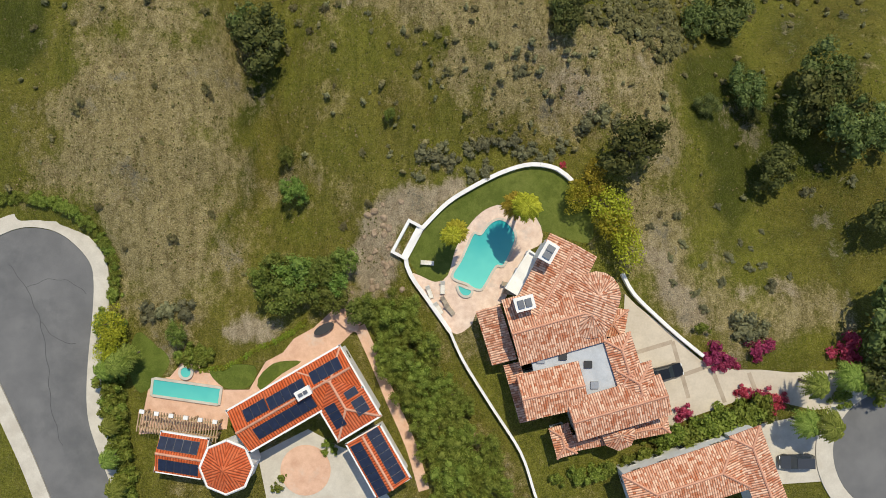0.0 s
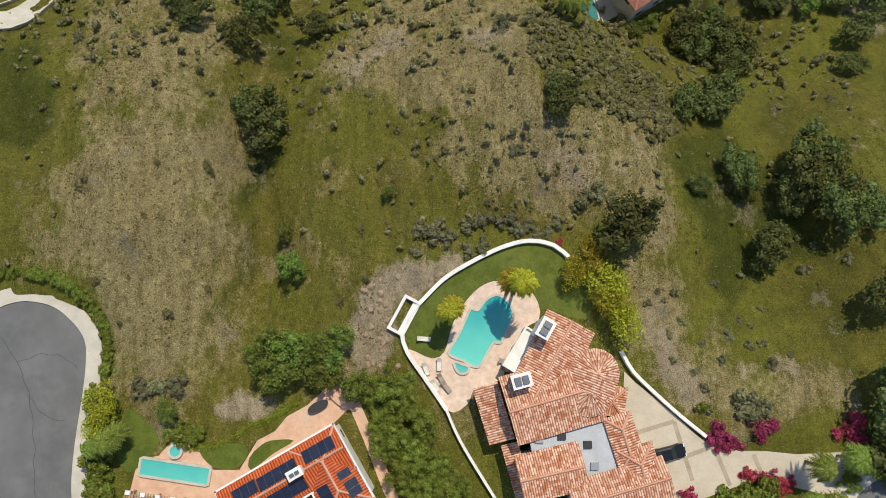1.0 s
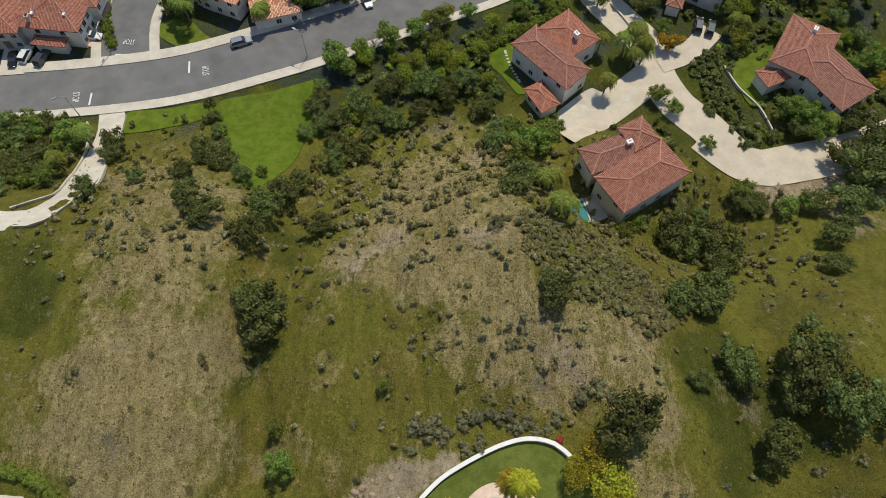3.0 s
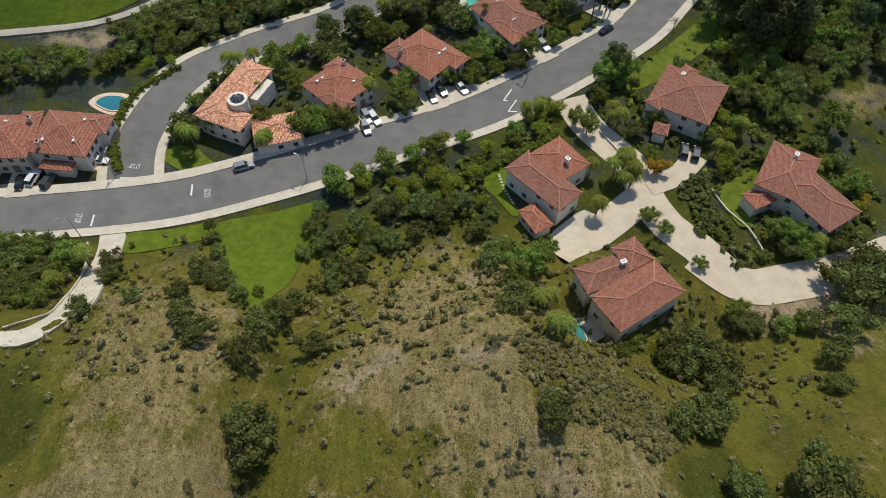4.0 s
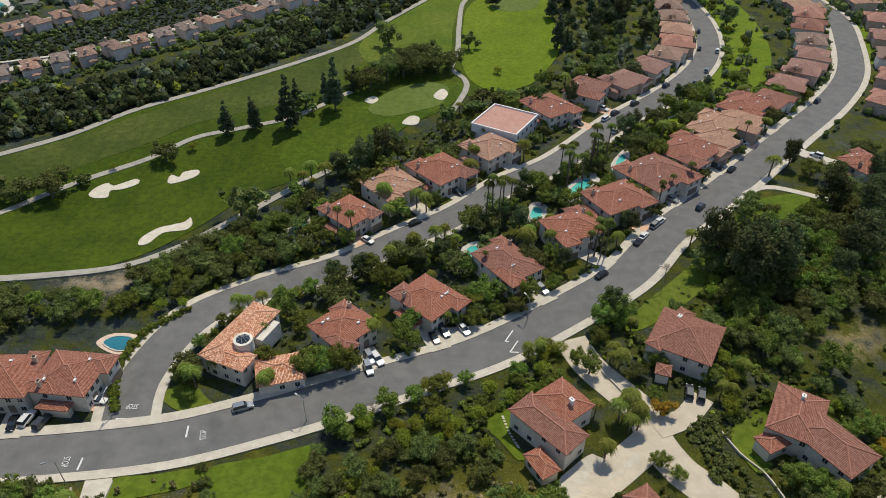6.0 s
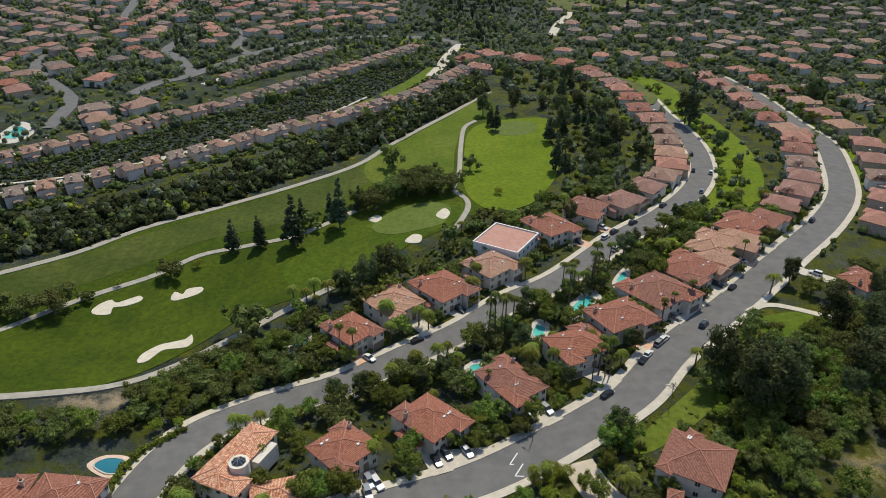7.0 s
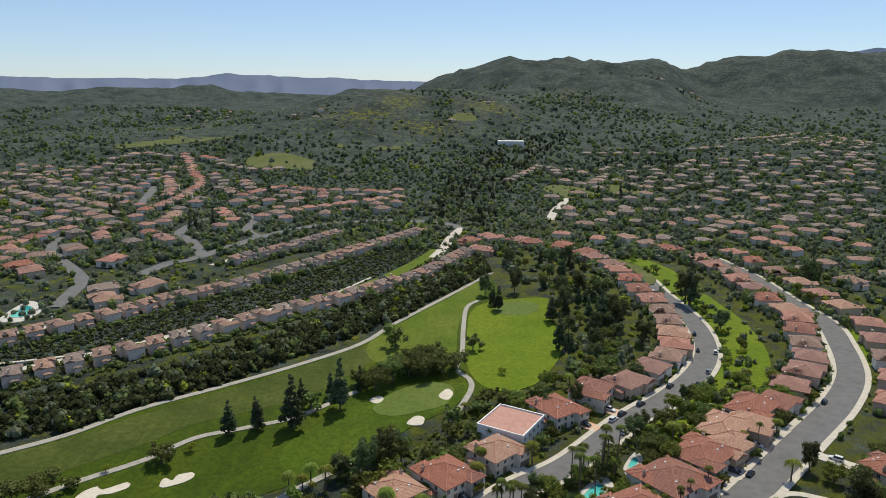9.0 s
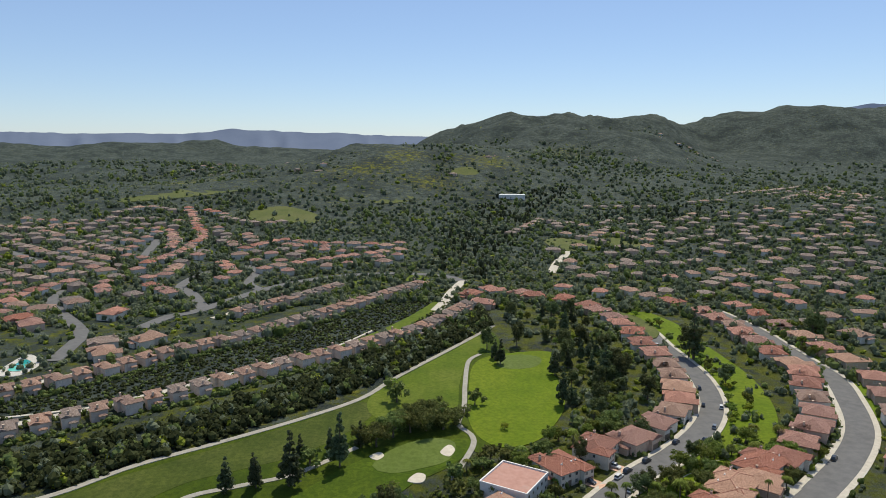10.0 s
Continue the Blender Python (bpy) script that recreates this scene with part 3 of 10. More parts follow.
DRY_PATCHES = [  # outline on the plan, share
    ([(-41.0, 33.8), (-35.2, 32.6), (-30.8, 29.7), (-28.4, 25.4), (-28.8, 17.7), (-30.3, 11.1), (-30.6, 3.2), (-32.0, -3.0), (-41.1, -3.4), (-43.0, 0.8), (-43.7, 6.1), (-49.6, 10.3), (-57.3, 12.4), (-52.9, 17.6), (-50.2, 25.2), (-47.0, 30.7)], 1.0),
    ([(-67.5, 68.8), (-56.6, 74.5), (-36.3, 57.2), (-30.9, 43.9), (-29.4, 30.9), (-41.8, 30.9), (-50.7, 33.7), (-53.2, 46.4)], 0.65),
    ([(-15.0, 37.2), (-6.8, 43.7), (1.8, 50.1), (13.3, 51.2), (14.2, 42.2), (14.4, 33.4), (25.0, 34.6), (32.8, 31.1), (33.7, 24.1), (34.6, 17.5), (28.5, 13.8), (23.3, 19.6), (17.2, 22.5), (9.3, 21.6), (4.1, 24.8), (-1.3, 31.4), (-6.4, 34.7)], 0.9),
    ([(-1.8, 86.7), (9.1, 90.0), (13.3, 78.3), (12.5, 60.4), (12.6, 46.6), (14.1, 38.3), (10.1, 37.9), (5.9, 46.6), (-5.8, 43.6), (-13.9, 40.3), (-16.5, 35.1), (-20.4, 37.6), (-14.8, 46.9), (-7.4, 62.8)], 0.8),
    ([(25.8, 10.8), (32.6, 7.9), (35.6, 0.9), (42.9, 0.1), (54.1, -3.0), (54.3, -9.2), (45.8, -10.7), (36.6, -9.2), (30.4, -4.5), (26.5, 0.8), (29.0, 4.7)], 0.95),
    ([(63.8, 37.6), (74.0, 40.6), (65.0, 24.6), (61.4, 28.7)], 0.6),
]
EARTH_PATCHES = [  # outline on the plan, share
    ([(10.8, 32.1), (20.5, 32.5), (32.8, 28.4), (25.0, 20.8), (16.2, 22.7), (7.0, 26.6)], 0.42),
    ([(-11.1, 6.2), (-6.5, 10.7), (0.4, 13.2), (2.4, 12.1), (-1.9, 8.6), (-5.4, 4.7), (-6.1, -1.5), (-11.1, -3.8), (-12.6, 0.1)], 1.0),
    ([(-16.0, 38.6), (-11.9, 41.8), (-5.2, 46.0), (-5.0, 43.5), (-10.0, 40.6), (-15.0, 36.7)], 0.9),
    ([(3.5, 47.4), (11.5, 45.6), (10.8, 42.3), (5.2, 44.6)], 0.8),
    ([(6.7, 88.3), (9.8, 78.2), (6.9, 58.7), (4.5, 70.1)], 0.7),
    ([(-30.7, -8.4), (-24.3, -6.9), (-23.4, -9.2), (-29.5, -11.4)], 1.0),
    ([(27.3, 3.9), (29.8, 3.2), (35.9, -6.1), (34.3, -9.1), (29.6, -3.8)], 0.9),
    ([(59.9, 68.1), (70.3, 69.8), (79.5, 73.8), (79.2, 69.8), (70.5, 64.4), (62.2, 65.2)], 1.0),
    ([(39.5, -0.7), (48.3, -1.5), (48.0, -3.8), (40.1, -3.0)], 0.6),
]
LUSH_PATCHES = [  # outline on the plan, share
    ([(-28.2, 25.5), (-25.9, 27.3), (-25.1, 23.1), (-27.3, 18.0), (-28.4, 12.1), (-29.3, 3.2), (-30.4, 3.2), (-29.4, 12.0), (-28.2, 18.6)], 0.9),
    ([(32.9, 30.9), (41.4, 35.8), (46.7, 28.3), (45.1, 12.5), (41.5, 6.5), (37.5, 12.1), (36.7, 20.2)], 0.6),
    ([(44.4, 25.4), (53.7, 28.0), (54.0, 14.9), (44.9, 10.8)], 0.6),
    ([(-67.2, 42.5), (-59.4, 43.3), (-54.9, 35.9), (-58.4, 27.4), (-62.5, 28.9)], 0.8),
    ([(-29.1, 55.4), (-19.7, 45.6), (-22.5, 38.4), (-28.5, 46.6)], 0.6),
    ([(-29.0, 27.3), (-21.7, 30.8), (-24.7, 24.0)], 0.8),
]
THICKET_PATCHES = [  # outline on the plan, share
    ([(12.7, 49.5), (25.6, 48.6), (32.2, 41.6), (36.2, 32.7), (30.7, 29.8), (23.2, 34.3), (14.5, 35.2), (12.4, 40.7)], 0.4),
]


def patch(x, y, outline, soft=4.5):
    """1 well inside an outline, 0 well outside, with a soft edge."""
    o = np.array(outline, float)
    away, odd = np.full(x.shape, 1e9), np.zeros(x.shape, int)
    for (ax, ay), (bx, by) in zip(o, np.roll(o, -1, axis=0)):
        k = np.clip(((x - ax) * (bx - ax) + (y - ay) * (by - ay)) / ((bx - ax) ** 2 + (by - ay) ** 2 + 1e-9), 0, 1)
        away = np.minimum(away, np.hypot(x - ax - k * (bx - ax), y - ay - k * (by - ay)))
        odd += ((ay > y) != (by > y)) & (x < (bx - ax) * (y - ay) / (by - ay + 1e-12) + ax)
    return step(np.where(odd % 2 == 1, away, -away), 0, soft / 3)


def cover_at(x, y, r):
    """Shares of dry grass, bare earth, scrub and lush grass over the land."""
    x, y, r = np.atleast_1d(x), np.atleast_1d(y), np.atleast_1d(r)
    hill = 1 - step(y, 82, 6)
    near = (np.abs(x) < 110) & (y > -60) & (y < 110)
    shares = {k: np.zeros(x.shape) for k in ("dry", "earth", "scrub", "lush")}
    if near.any():
        u = x[near] + 1.0 * np.sin(0.31 * y[near] + 0.6) + 0.6 * np.sin(0.9 * y[near] - 0.5 * x[near])
        v = y[near] + 0.9 * np.sin(0.33 * x[near] + 1.1) + 0.6 * np.sin(0.8 * x[near] - 0.2 * y[near])
        for k, patches in (("dry", DRY_PATCHES), ("earth", EARTH_PATCHES), ("scrub", THICKET_PATCHES), ("lush", LUSH_PATCHES)):
            got = np.zeros(u.shape)
            for outline, share in patches:
                got = np.maximum(got, share * patch(u, v, outline, 2.0 if k in ("earth", "lush") else 4.5))
            shares[k][near] = got
    lush = shares["lush"] + hill * (0.36 * step(x, 36, 2.5) + 0.36 * step(-x, 57, 3))
    dry = hill * np.clip(0.24 - 0.12 * step(x, 36, 3) - 0.10 * step(-x, 56, 4) + 0.66 * shares["dry"] - 0.45 * lush, 0, 1)
    dry = dry + 0.8 * bump(x, y, 103, 127, 9, 5, 20)
    earth = shares["earth"] + 1.1 * bump(x, y, -97, 150, 10, 4.5) + 0.7 * bump(x, y, -88, 143, 4, 5) + 0.5 * bump(x, y, 78, 64, 14, 5)
    far = step(r, 640, 60)
    glade = 0.55 * far * (0.6 * bump(x, y, -170, 1300, 45, 22, 10) + 0.6 * bump(x, y, -95, 1370, 30, 25, 10) + 0.7 * bump(x, y, 70, 1400, 40, 22) + 0.7 * bump(x, y, -560, 1350, 70, 30) + 0.6 * bump(x, y, -40, 1250, 40, 25) + 0.5 * bump(x, y, 330, 2100, 60, 60))
    lush = lush + 2 * glade + 0.95 * (1 - hill) * (1 - far)
    scrub = hill * shares["scrub"] + (1 - hill) * (1 - far) * (0.40 + 0.16 * step(-x, 0, 20)) + far * (0.84 + 0.10 * step(r, 1800, 200))
    scrub = scrub - glade
    return dry, earth, scrub, lush


ground = make_ground()


def distant_range(skyline, far, mat, label):
    """A mountain range behind everything: azimuth and rise in degrees along its crest, with spurs in front."""
    rng = np.random.default_rng(8)
    a = np.linspace(skyline[0][0], skyline[-1][0], 260)
    crest = np.interp(a, [q[0] for q in skyline], [q[1] for q in skyline]) + 0.05 * (value_noise(a * 1.0, a * 0, 0.9, rng) - 0.5) + 0.06 * (value_noise(a * 1.0, a * 0 + 3, 0.35, rng) - 0.5)
    v, f, rows = [], [], 14
    for i in range(rows):
        s = i / (rows - 1)
        d = far * (0.84 + 0.16 * s)
        spur = 1 - 0.25 * math.sin(math.pi * s) * (0.5 + 0.5 * np.sin(a * 2.1 + 1.5 * np.sin(a * 0.9)))
        z = (124 + d * np.tan(np.radians(crest))) * s * spur
        v += [(d * math.sin(radians(p)), d * math.cos(radians(p)), float(q)) for p, q in zip(a, z)]
    n = len(a)
    f = [(i * n + j, i * n + j + 1, (i + 1) * n + j + 1, (i + 1) * n + j) for i in range(rows - 1) for j in range(n - 1)]
    me = mesh_of("backdrop", v, f, mat)
    for p in me.polygons:
        p.use_smooth = True
    return tagged(new("backdrop", me), label, "mountains", kind="structure")


# distance haze is put into this blue-grey base colour
HAZE_TINT_RIDGE = surface("haze_tinted_mountain", (0.155, 0.19, 0.265), (0.175, 0.21, 0.285), 0.004, 1.0, 0.0, spec=0.0)
distant_range([(-40, 0.62), (-32, 0.65), (-29, 0.55), (-24, 0.60), (-21, 0.55), (-19, 0.75), (-17.5, 1.0), (-16.5, 0.92), (-14, 0.85), (-11, 0.70), (-9.5, 0.75), (-7, 0.58), (-3, 0.50), (2, 0.35), (6, 0.1)], 4900, HAZE_TINT_RIDGE, "mountain range on the horizon with blue haze in its colour")
distant_range([(21, 1.4), (24, 1.75), (26, 2.2), (28, 2.5), (30, 2.75), (32, 2.6), (34, 2.9), (40, 2.4)], 4900, HAZE_TINT_RIDGE, "mountains behind the hills with blue haze in their colour")

# ---- roads, paths and lawns ----
MAIN = [(-102.0, 88.3), (-95.1, 89.0), (-77.4, 90.9), (-57.5, 94.4), (-39.8, 100.7), (-23.9, 107.4), (-4.4, 116.7), (13.8, 126.1), (31.9, 138.1), (51.9, 153.7), (68.1, 174.0), (93.9, 199.2), (128.2, 235.2), (156.7, 265.6), (178.4, 296.0), (193.5, 332.6), (203.4, 367.7), (202.3, 403.8), (201.9, 463.2), (192.7, 514.5)]
SIDE = [(-69.0, 99.0), (-70.6, 111.0), (-67.3, 126.1), (-60.6, 138.2), (-48.1, 149.7), (-30.4, 159.2), (-11.5, 174.0), (5.9, 187.5), (21.2, 203.7), (41.3, 218.7), (67.8, 248.7), (92.2, 272.7), (113.6, 301.1), (126.1, 330.8), (131.7, 370.2), (128.9, 417.4), (126.8, 465.9), (116.2, 497.9)]
KEEP_OUT = []  # circles that stay free of trees: x, y, radius


def street(name, points, half, walk_left, walk_right, label, gap=3.0):
    line = spline(points, gap)
    road = thing(name, sweep(line, [(-half, 0.16), (-half * 0.5, 0.20), (0, 0.22), (half * 0.5, 0.20), (half, 0.16)], ASPHALT, name), None, label, "road", kind="structure")
    for s, on in ((-1, walk_left), (1, walk_right)):
        if on:
            prof = [(s * half, 0.05), (s * half, 0.31), (s * (half + 0.35), 0.32), (s * (half + 0.36), 0.30), (s * (half + on), 0.33), (s * (half + on), -0.3)]
            thing("pavement", sweep(line, prof[::s], CONCRETE, "pavement"), None, "pale concrete pavement and kerb along the street", "pavement", kind="structure")
    for p in line[::2]:
        KEEP_OUT.append((p[0], p[1], half + 2.2))
    return line


main_line = street("road_main", MAIN, 5.6, 2.6, 2.4, "grey asphalt street curving through the valley")
side_line = street("road_side", SIDE, 5.2, 2.2, 2.2, "grey asphalt side street that climbs past the golf course")


def lane(name, points, half, mat, label, category, lift=0.14, gap=2.5, keep=True):
    line = spline(points, gap)
    thing(name, sweep(line, [(-half, -0.3), (-half, lift), (0, lift + 0.03), (half, lift), (half, -0.3)], mat, name), None, label, category, kind="structure")
    if keep:
        for p in line[::2]:
            KEEP_OUT.append((p[0], p[1], half + 1.0))
    return line


lane("driveway_west", [(-69.2, 86.6), (-67.3, 80.0), (-65.8, 68.3), (-64.1, 55.6), (-67.4, 49.9), (-74.7, 49.5)], 2.6, CONCRETE, "pale concrete driveway that winds up the hill", "driveway")
lane("private_drive", [(32.2, 127.7), (35.4, 118.7), (40.4, 111.2), (45.2, 104.1), (46.4, 95.8), (49.9, 88.1), (54.8, 83.0), (59.2, 76.7)], 4.1, DRIVE, "pale concrete private drive", "driveway", 0.16)
lane("private_drive_east", [(54.3, 80.9), (62.8, 73.2), (70.9, 73.9), (83.5, 76.9), (97.1, 82.0)], 4.4, DRIVE, "pale concrete private drive", "driveway", 0.20)
lane("private_drive_west", [(46.6, 97.4), (33.8, 86.2), (24.5, 79.5)], 3.8, DRIVE, "pale concrete private drive", "driveway", 0.24)
lane("private_drive_north", [(46.9, 99.1), (54.0, 102.4), (59.8, 108.5)], 2.6, DRIVE, "pale concrete private drive", "driveway", 0.28)
lane("road_far", [(-202.2, 439.7), (-195.8, 469.8), (-182.2, 486.7), (-166.9, 529.5), (-150.5, 568.4), (-124.6, 603.0), (-93.1, 625.2), (-52.9, 635.0), (-9.1, 623.4), (6.6, 603.5)], 5.0, ASPHALT, "grey asphalt road above the terraces", "road", 0.4, 6)
lane("road_west", [(-219.5, 369.6), (-225.5, 399.7), (-232.4, 424.2), (-252.7, 451.2), (-279.2, 481.6), (-303.0, 516.4), (-313.0, 552.6)], 4.5, ASPHALT, "pale asphalt street of the far village", "road", 0.4, 6)
lane("road_west_middle", [(-151.6, 555.1), (-173.0, 581.4), (-180.9, 626.7), (-198.3, 669.4)], 4.5, ASPHALT, "pale asphalt street of the far village", "road", 0.4, 6)
lane("road_east_upper", [(91.4, 648.2), (104.7, 704.0), (126.5, 769.8), (137.4, 818.0)], 4.0, CONCRETE, "pale street that climbs between far houses", "road", 0.4, 6)
lane("road_terrace_end", [(9.0, 603.7), (-0.7, 561.2), (-7.0, 520.3), (-12.7, 493.2)], 4.0, CONCRETE, "pale street at the end of the terraces", "road", 0.4, 6)
lane("road_west_upper", [(-181.2, 495.4), (-206.7, 542.2), (-226.3, 569.8), (-229.5, 611.2), (-225.3, 635.7)], 4.5, ASPHALT, "pale asphalt street of the far village", "road", 0.4, 6)

lane("road_village", [(-321.1, 714.4), (-336.4, 768.0), (-347.5, 806.4), (-372.9, 853.4), (-395.5, 876.2)], 4.5, ASPHALT, "pale asphalt street of the far village", "road", 0.4, 6)
lane("road_village_west", [(-498.7, 756.2), (-464.4, 726.3), (-440.8, 707.2), (-400.1, 667.7)], 4.5, ASPHALT, "pale asphalt street of the far village", "road", 0.4, 6)
GOLF = [(-131.3, 147.8), (-113.9, 150.8), (-99.4, 153.6), (-89.8, 161.5), (-81.6, 172.0), (-75.4, 180.6), (-64.7, 196.8), (-48.0, 209.3), (-34.1, 224.2), (-22.9, 237.7), (-6.5, 252.4), (2.2, 261.3), (8.3, 273.5), (13.0, 268.6), (42.5, 298.7), (53.9, 335.0), (53.2, 377.7), (33.7, 393.6), (22.6, 442.6), (0.8, 404.2), (-29.0, 352.8), (-43.5, 323.8), (-66.4, 298.2), (-94.9, 271.5), (-119.9, 249.4), (-136.0, 231.5), (-157.4, 213.8), (-165.0, 206.9)]
lane("garden_path", [(98.6, 195.2), (104.0, 199.0), (109.2, 199.6), (115.5, 197.1), (126.0, 191.4)], 1.3, CONCRETE, "pale concrete garden path beside the street", "path", 0.3, 2)
for px_, py_ in ((-107, 150.5), (-100, 150), (-93, 149.5), (-88, 143), (97, 124), (104, 128), (111, 131), (53, 137), (60, 144), (67, 151), (74, 159), (81, 167), (88, 175), (106, 188), (114, 192)):  # open ground among the woods
    KEEP_OUT.append((px_, py_, 5.0))
golf_line = spline(GOLF, 4.0, True)
thing("fairway", drape(golf_line, TURF, "fairway", 0.18, 7.0), None, "mown green golf fairway", "fairway", kind="structure")
thing("lawn_north", drape(spline([(11.6, 373.8), (24.4, 390.7), (56.6, 400.0), (54.4, 368.5), (53.8, 323.6), (42.9, 292.4), (33.5, 279.1), (21.0, 274.3), (12.5, 280.8), (7.3, 300.0), (7.9, 335.2)], 4.0, True), RANGE_TURF, "lawn_north", 0.30, 7.0), None, "bright green practice lawn of the golf course", "lawn", kind="structure")
thing("tee_lawn", drape(spline([(24.0, 372.0), (28.0, 388.0), (40.0, 393.0), (50.0, 388.0), (46.0, 374.0), (34.0, 368.0)], 3.0, True), TURF_LIGHT, "tee_lawn", 0.34, 5.0), None, "pale green mown patch at the end of the practice lawn", "golf green", kind="structure")
thing("rough_strip", drape(spline([(-156.0, 212.0), (-137.0, 227.0), (-119.0, 245.0), (-94.0, 267.0), (-66.0, 293.0), (-44.0, 317.0), (-36.0, 305.0), (-46.0, 282.0), (-62.0, 262.0), (-80.0, 250.0), (-96.0, 240.0), (-108.0, 226.0), (-124.0, 212.0), (-138.0, 200.0), (-150.0, 200.0)], 4.0, True), ROUGH_TURF, "rough_strip", 0.24, 7.0), None, "lighter uneven grass between the two cart paths", "fairway", kind="structure")
thing("fairway_middle", drape(spline([(-60.0, 223.7), (-50.8, 241.5), (-35.5, 260.6), (-17.6, 272.0), (1.6, 281.4), (8.9, 277.8), (4.4, 265.6), (-11.8, 248.6), (-23.8, 231.8), (-38.4, 216.0), (-48.9, 208.3)], 4.0, True), LAWN_DEEP, "fairway_middle", 0.22, 7.0), None, "lighter green middle of the fairway", "fairway", kind="structure")
thing("fairway_north", drape(spline([(-34.0, 300.0), (-40.0, 322.0), (-27.0, 350.0), (2.0, 402.0), (16.0, 428.0), (20.0, 402.0), (9.0, 384.0), (3.5, 345.0), (2.5, 316.0), (-1.0, 300.0), (-14.0, 304.0)], 4.0, True), LAWN_BRIGHT, "fairway_north", 0.26, 7.0), None, "bright green far end of the fairway", "fairway", kind="structure")
thing("putting_green", drape(spline([(-30.9, 256.1), (-22.9, 271.6), (-8.8, 280.8), (1.0, 277.4), (-1.3, 262.8), (-12.6, 255.1), (-23.7, 251.2)], 3.0, True), TURF_LIGHT, "putting_green", 0.32, 5.0), None, "pale green putting green", "golf green", kind="structure")
lane("cart_path", [(-143.2, 177.0), (-133.0, 191.9), (-120.9, 203.6), (-104.1, 216.9), (-92.0, 230.8), (-77.3, 238.3), (-58.1, 248.9), (-38.9, 270.6)], 1.2, CART_PATH, "pale concrete cart path across the golf course", "path", 0.42, 3)
lane("cart_path_north", [(-163.3, 210.5), (-150.5, 219.4), (-136.0, 231.5), (-120.2, 250.4), (-94.9, 271.5), (-66.2, 297.0), (-43.3, 321.7), (-28.9, 351.0), (0.8, 404.2), (26.9, 453.9)], 1.35, CART_PATH, "pale concrete cart path along the far side of the golf course", "path", 0.44, 3)
lane("cart_path_south", [(-131.0, 147.3), (-110.5, 150.1), (-93.6, 154.7), (-81.3, 165.4), (-65.5, 183.9), (-44.2, 209.4), (-18.5, 234.2)], 1.35, CART_PATH, "pale concrete cart path along the near side of the golf course", "path", 0.46, 3)
lane("cart_path_loop", [(15.5, 391.6), (8.7, 378.2), (6.3, 344.4), (5.4, 315.7), (2.6, 295.5), (7.9, 285.5), (8.6, 275.1), (3.1, 257.6), (-1.2, 248.6)], 1.2, CART_PATH, "pale concrete cart path that winds past the putting green", "path", 0.43, 3)
for pts in ([(-91.8, 169.1), (-91.8, 172.7), (-88.7, 177.6), (-85.1, 179.5), (-81.4, 181.4), (-80.5, 183.8), (-78.8, 180.0), (-79.9, 177.0), (-83.8, 176.0), (-86.7, 174.7), (-88.8, 169.3), (-90.7, 168.0)], [(-117.3, 195.1), (-116.3, 199.2), (-113.2, 201.9), (-111.0, 200.4), (-104.8, 204.7), (-103.3, 202.2), (-107.2, 198.8), (-111.1, 197.6), (-110.7, 194.0), (-115.0, 193.4)], [(-94.2, 204.4), (-93.8, 207.7), (-90.9, 206.6), (-90.2, 209.6), (-85.8, 211.2), (-84.7, 208.9), (-87.0, 205.8), (-92.6, 202.6)], [(-4.9, 268.5), (-1.4, 275.1), (1.1, 270.9), (-1.3, 265.2)], [(-16.6, 246.2), (-13.6, 251.9), (-10.1, 250.9), (-11.1, 245.8)], [(-32.8, 263.2), (-29.2, 267.0), (-27.1, 264.1), (-29.5, 260.4)]):
    thing("sand_bunker", drape(spline(pts, 1.0, True), SAND, "sand_bunker", 0.40, 2.0), None, "pale sand bunker with a curved edge in the fairway", "bunker", "golf bunkers", kind="structure")
thing("verge_lawn", drape(spline([(-65.6, 84.2), (-57.4, 85.5), (-49.2, 87.1), (-47.6, 83.5), (-55.7, 80.1), (-65.1, 78.6)], 2.0, True), LAWN_BRIGHT, "verge_lawn", 0.16, 2.0), None, "bright green strip of lawn beside the street", "lawn", kind="structure")
thing("hillside_lawn", drape(spline([(-47.0, 87.2), (-36.7, 90.3), (-25.6, 94.1), (-25.2, 88.1), (-27.2, 79.9), (-28.5, 71.5), (-31.4, 62.8), (-33.9, 58.9), (-38.4, 67.6), (-44.4, 79.2)], 2.0, True), LAWN_BRIGHT, "hillside_lawn", 0.16, 2.0), None, "green lawn that runs up into a gully", "lawn", kind="structure")
strip = side_line[64:165]
thing("green_bank", sweep(strip, [(7.6, 0.12), (10, 0.3), (16, 0.35), (22, 0.35), (28, 0.1)], RANGE_TURF, "green_bank"), None, "green bank beside the side street", "lawn", kind="structure")
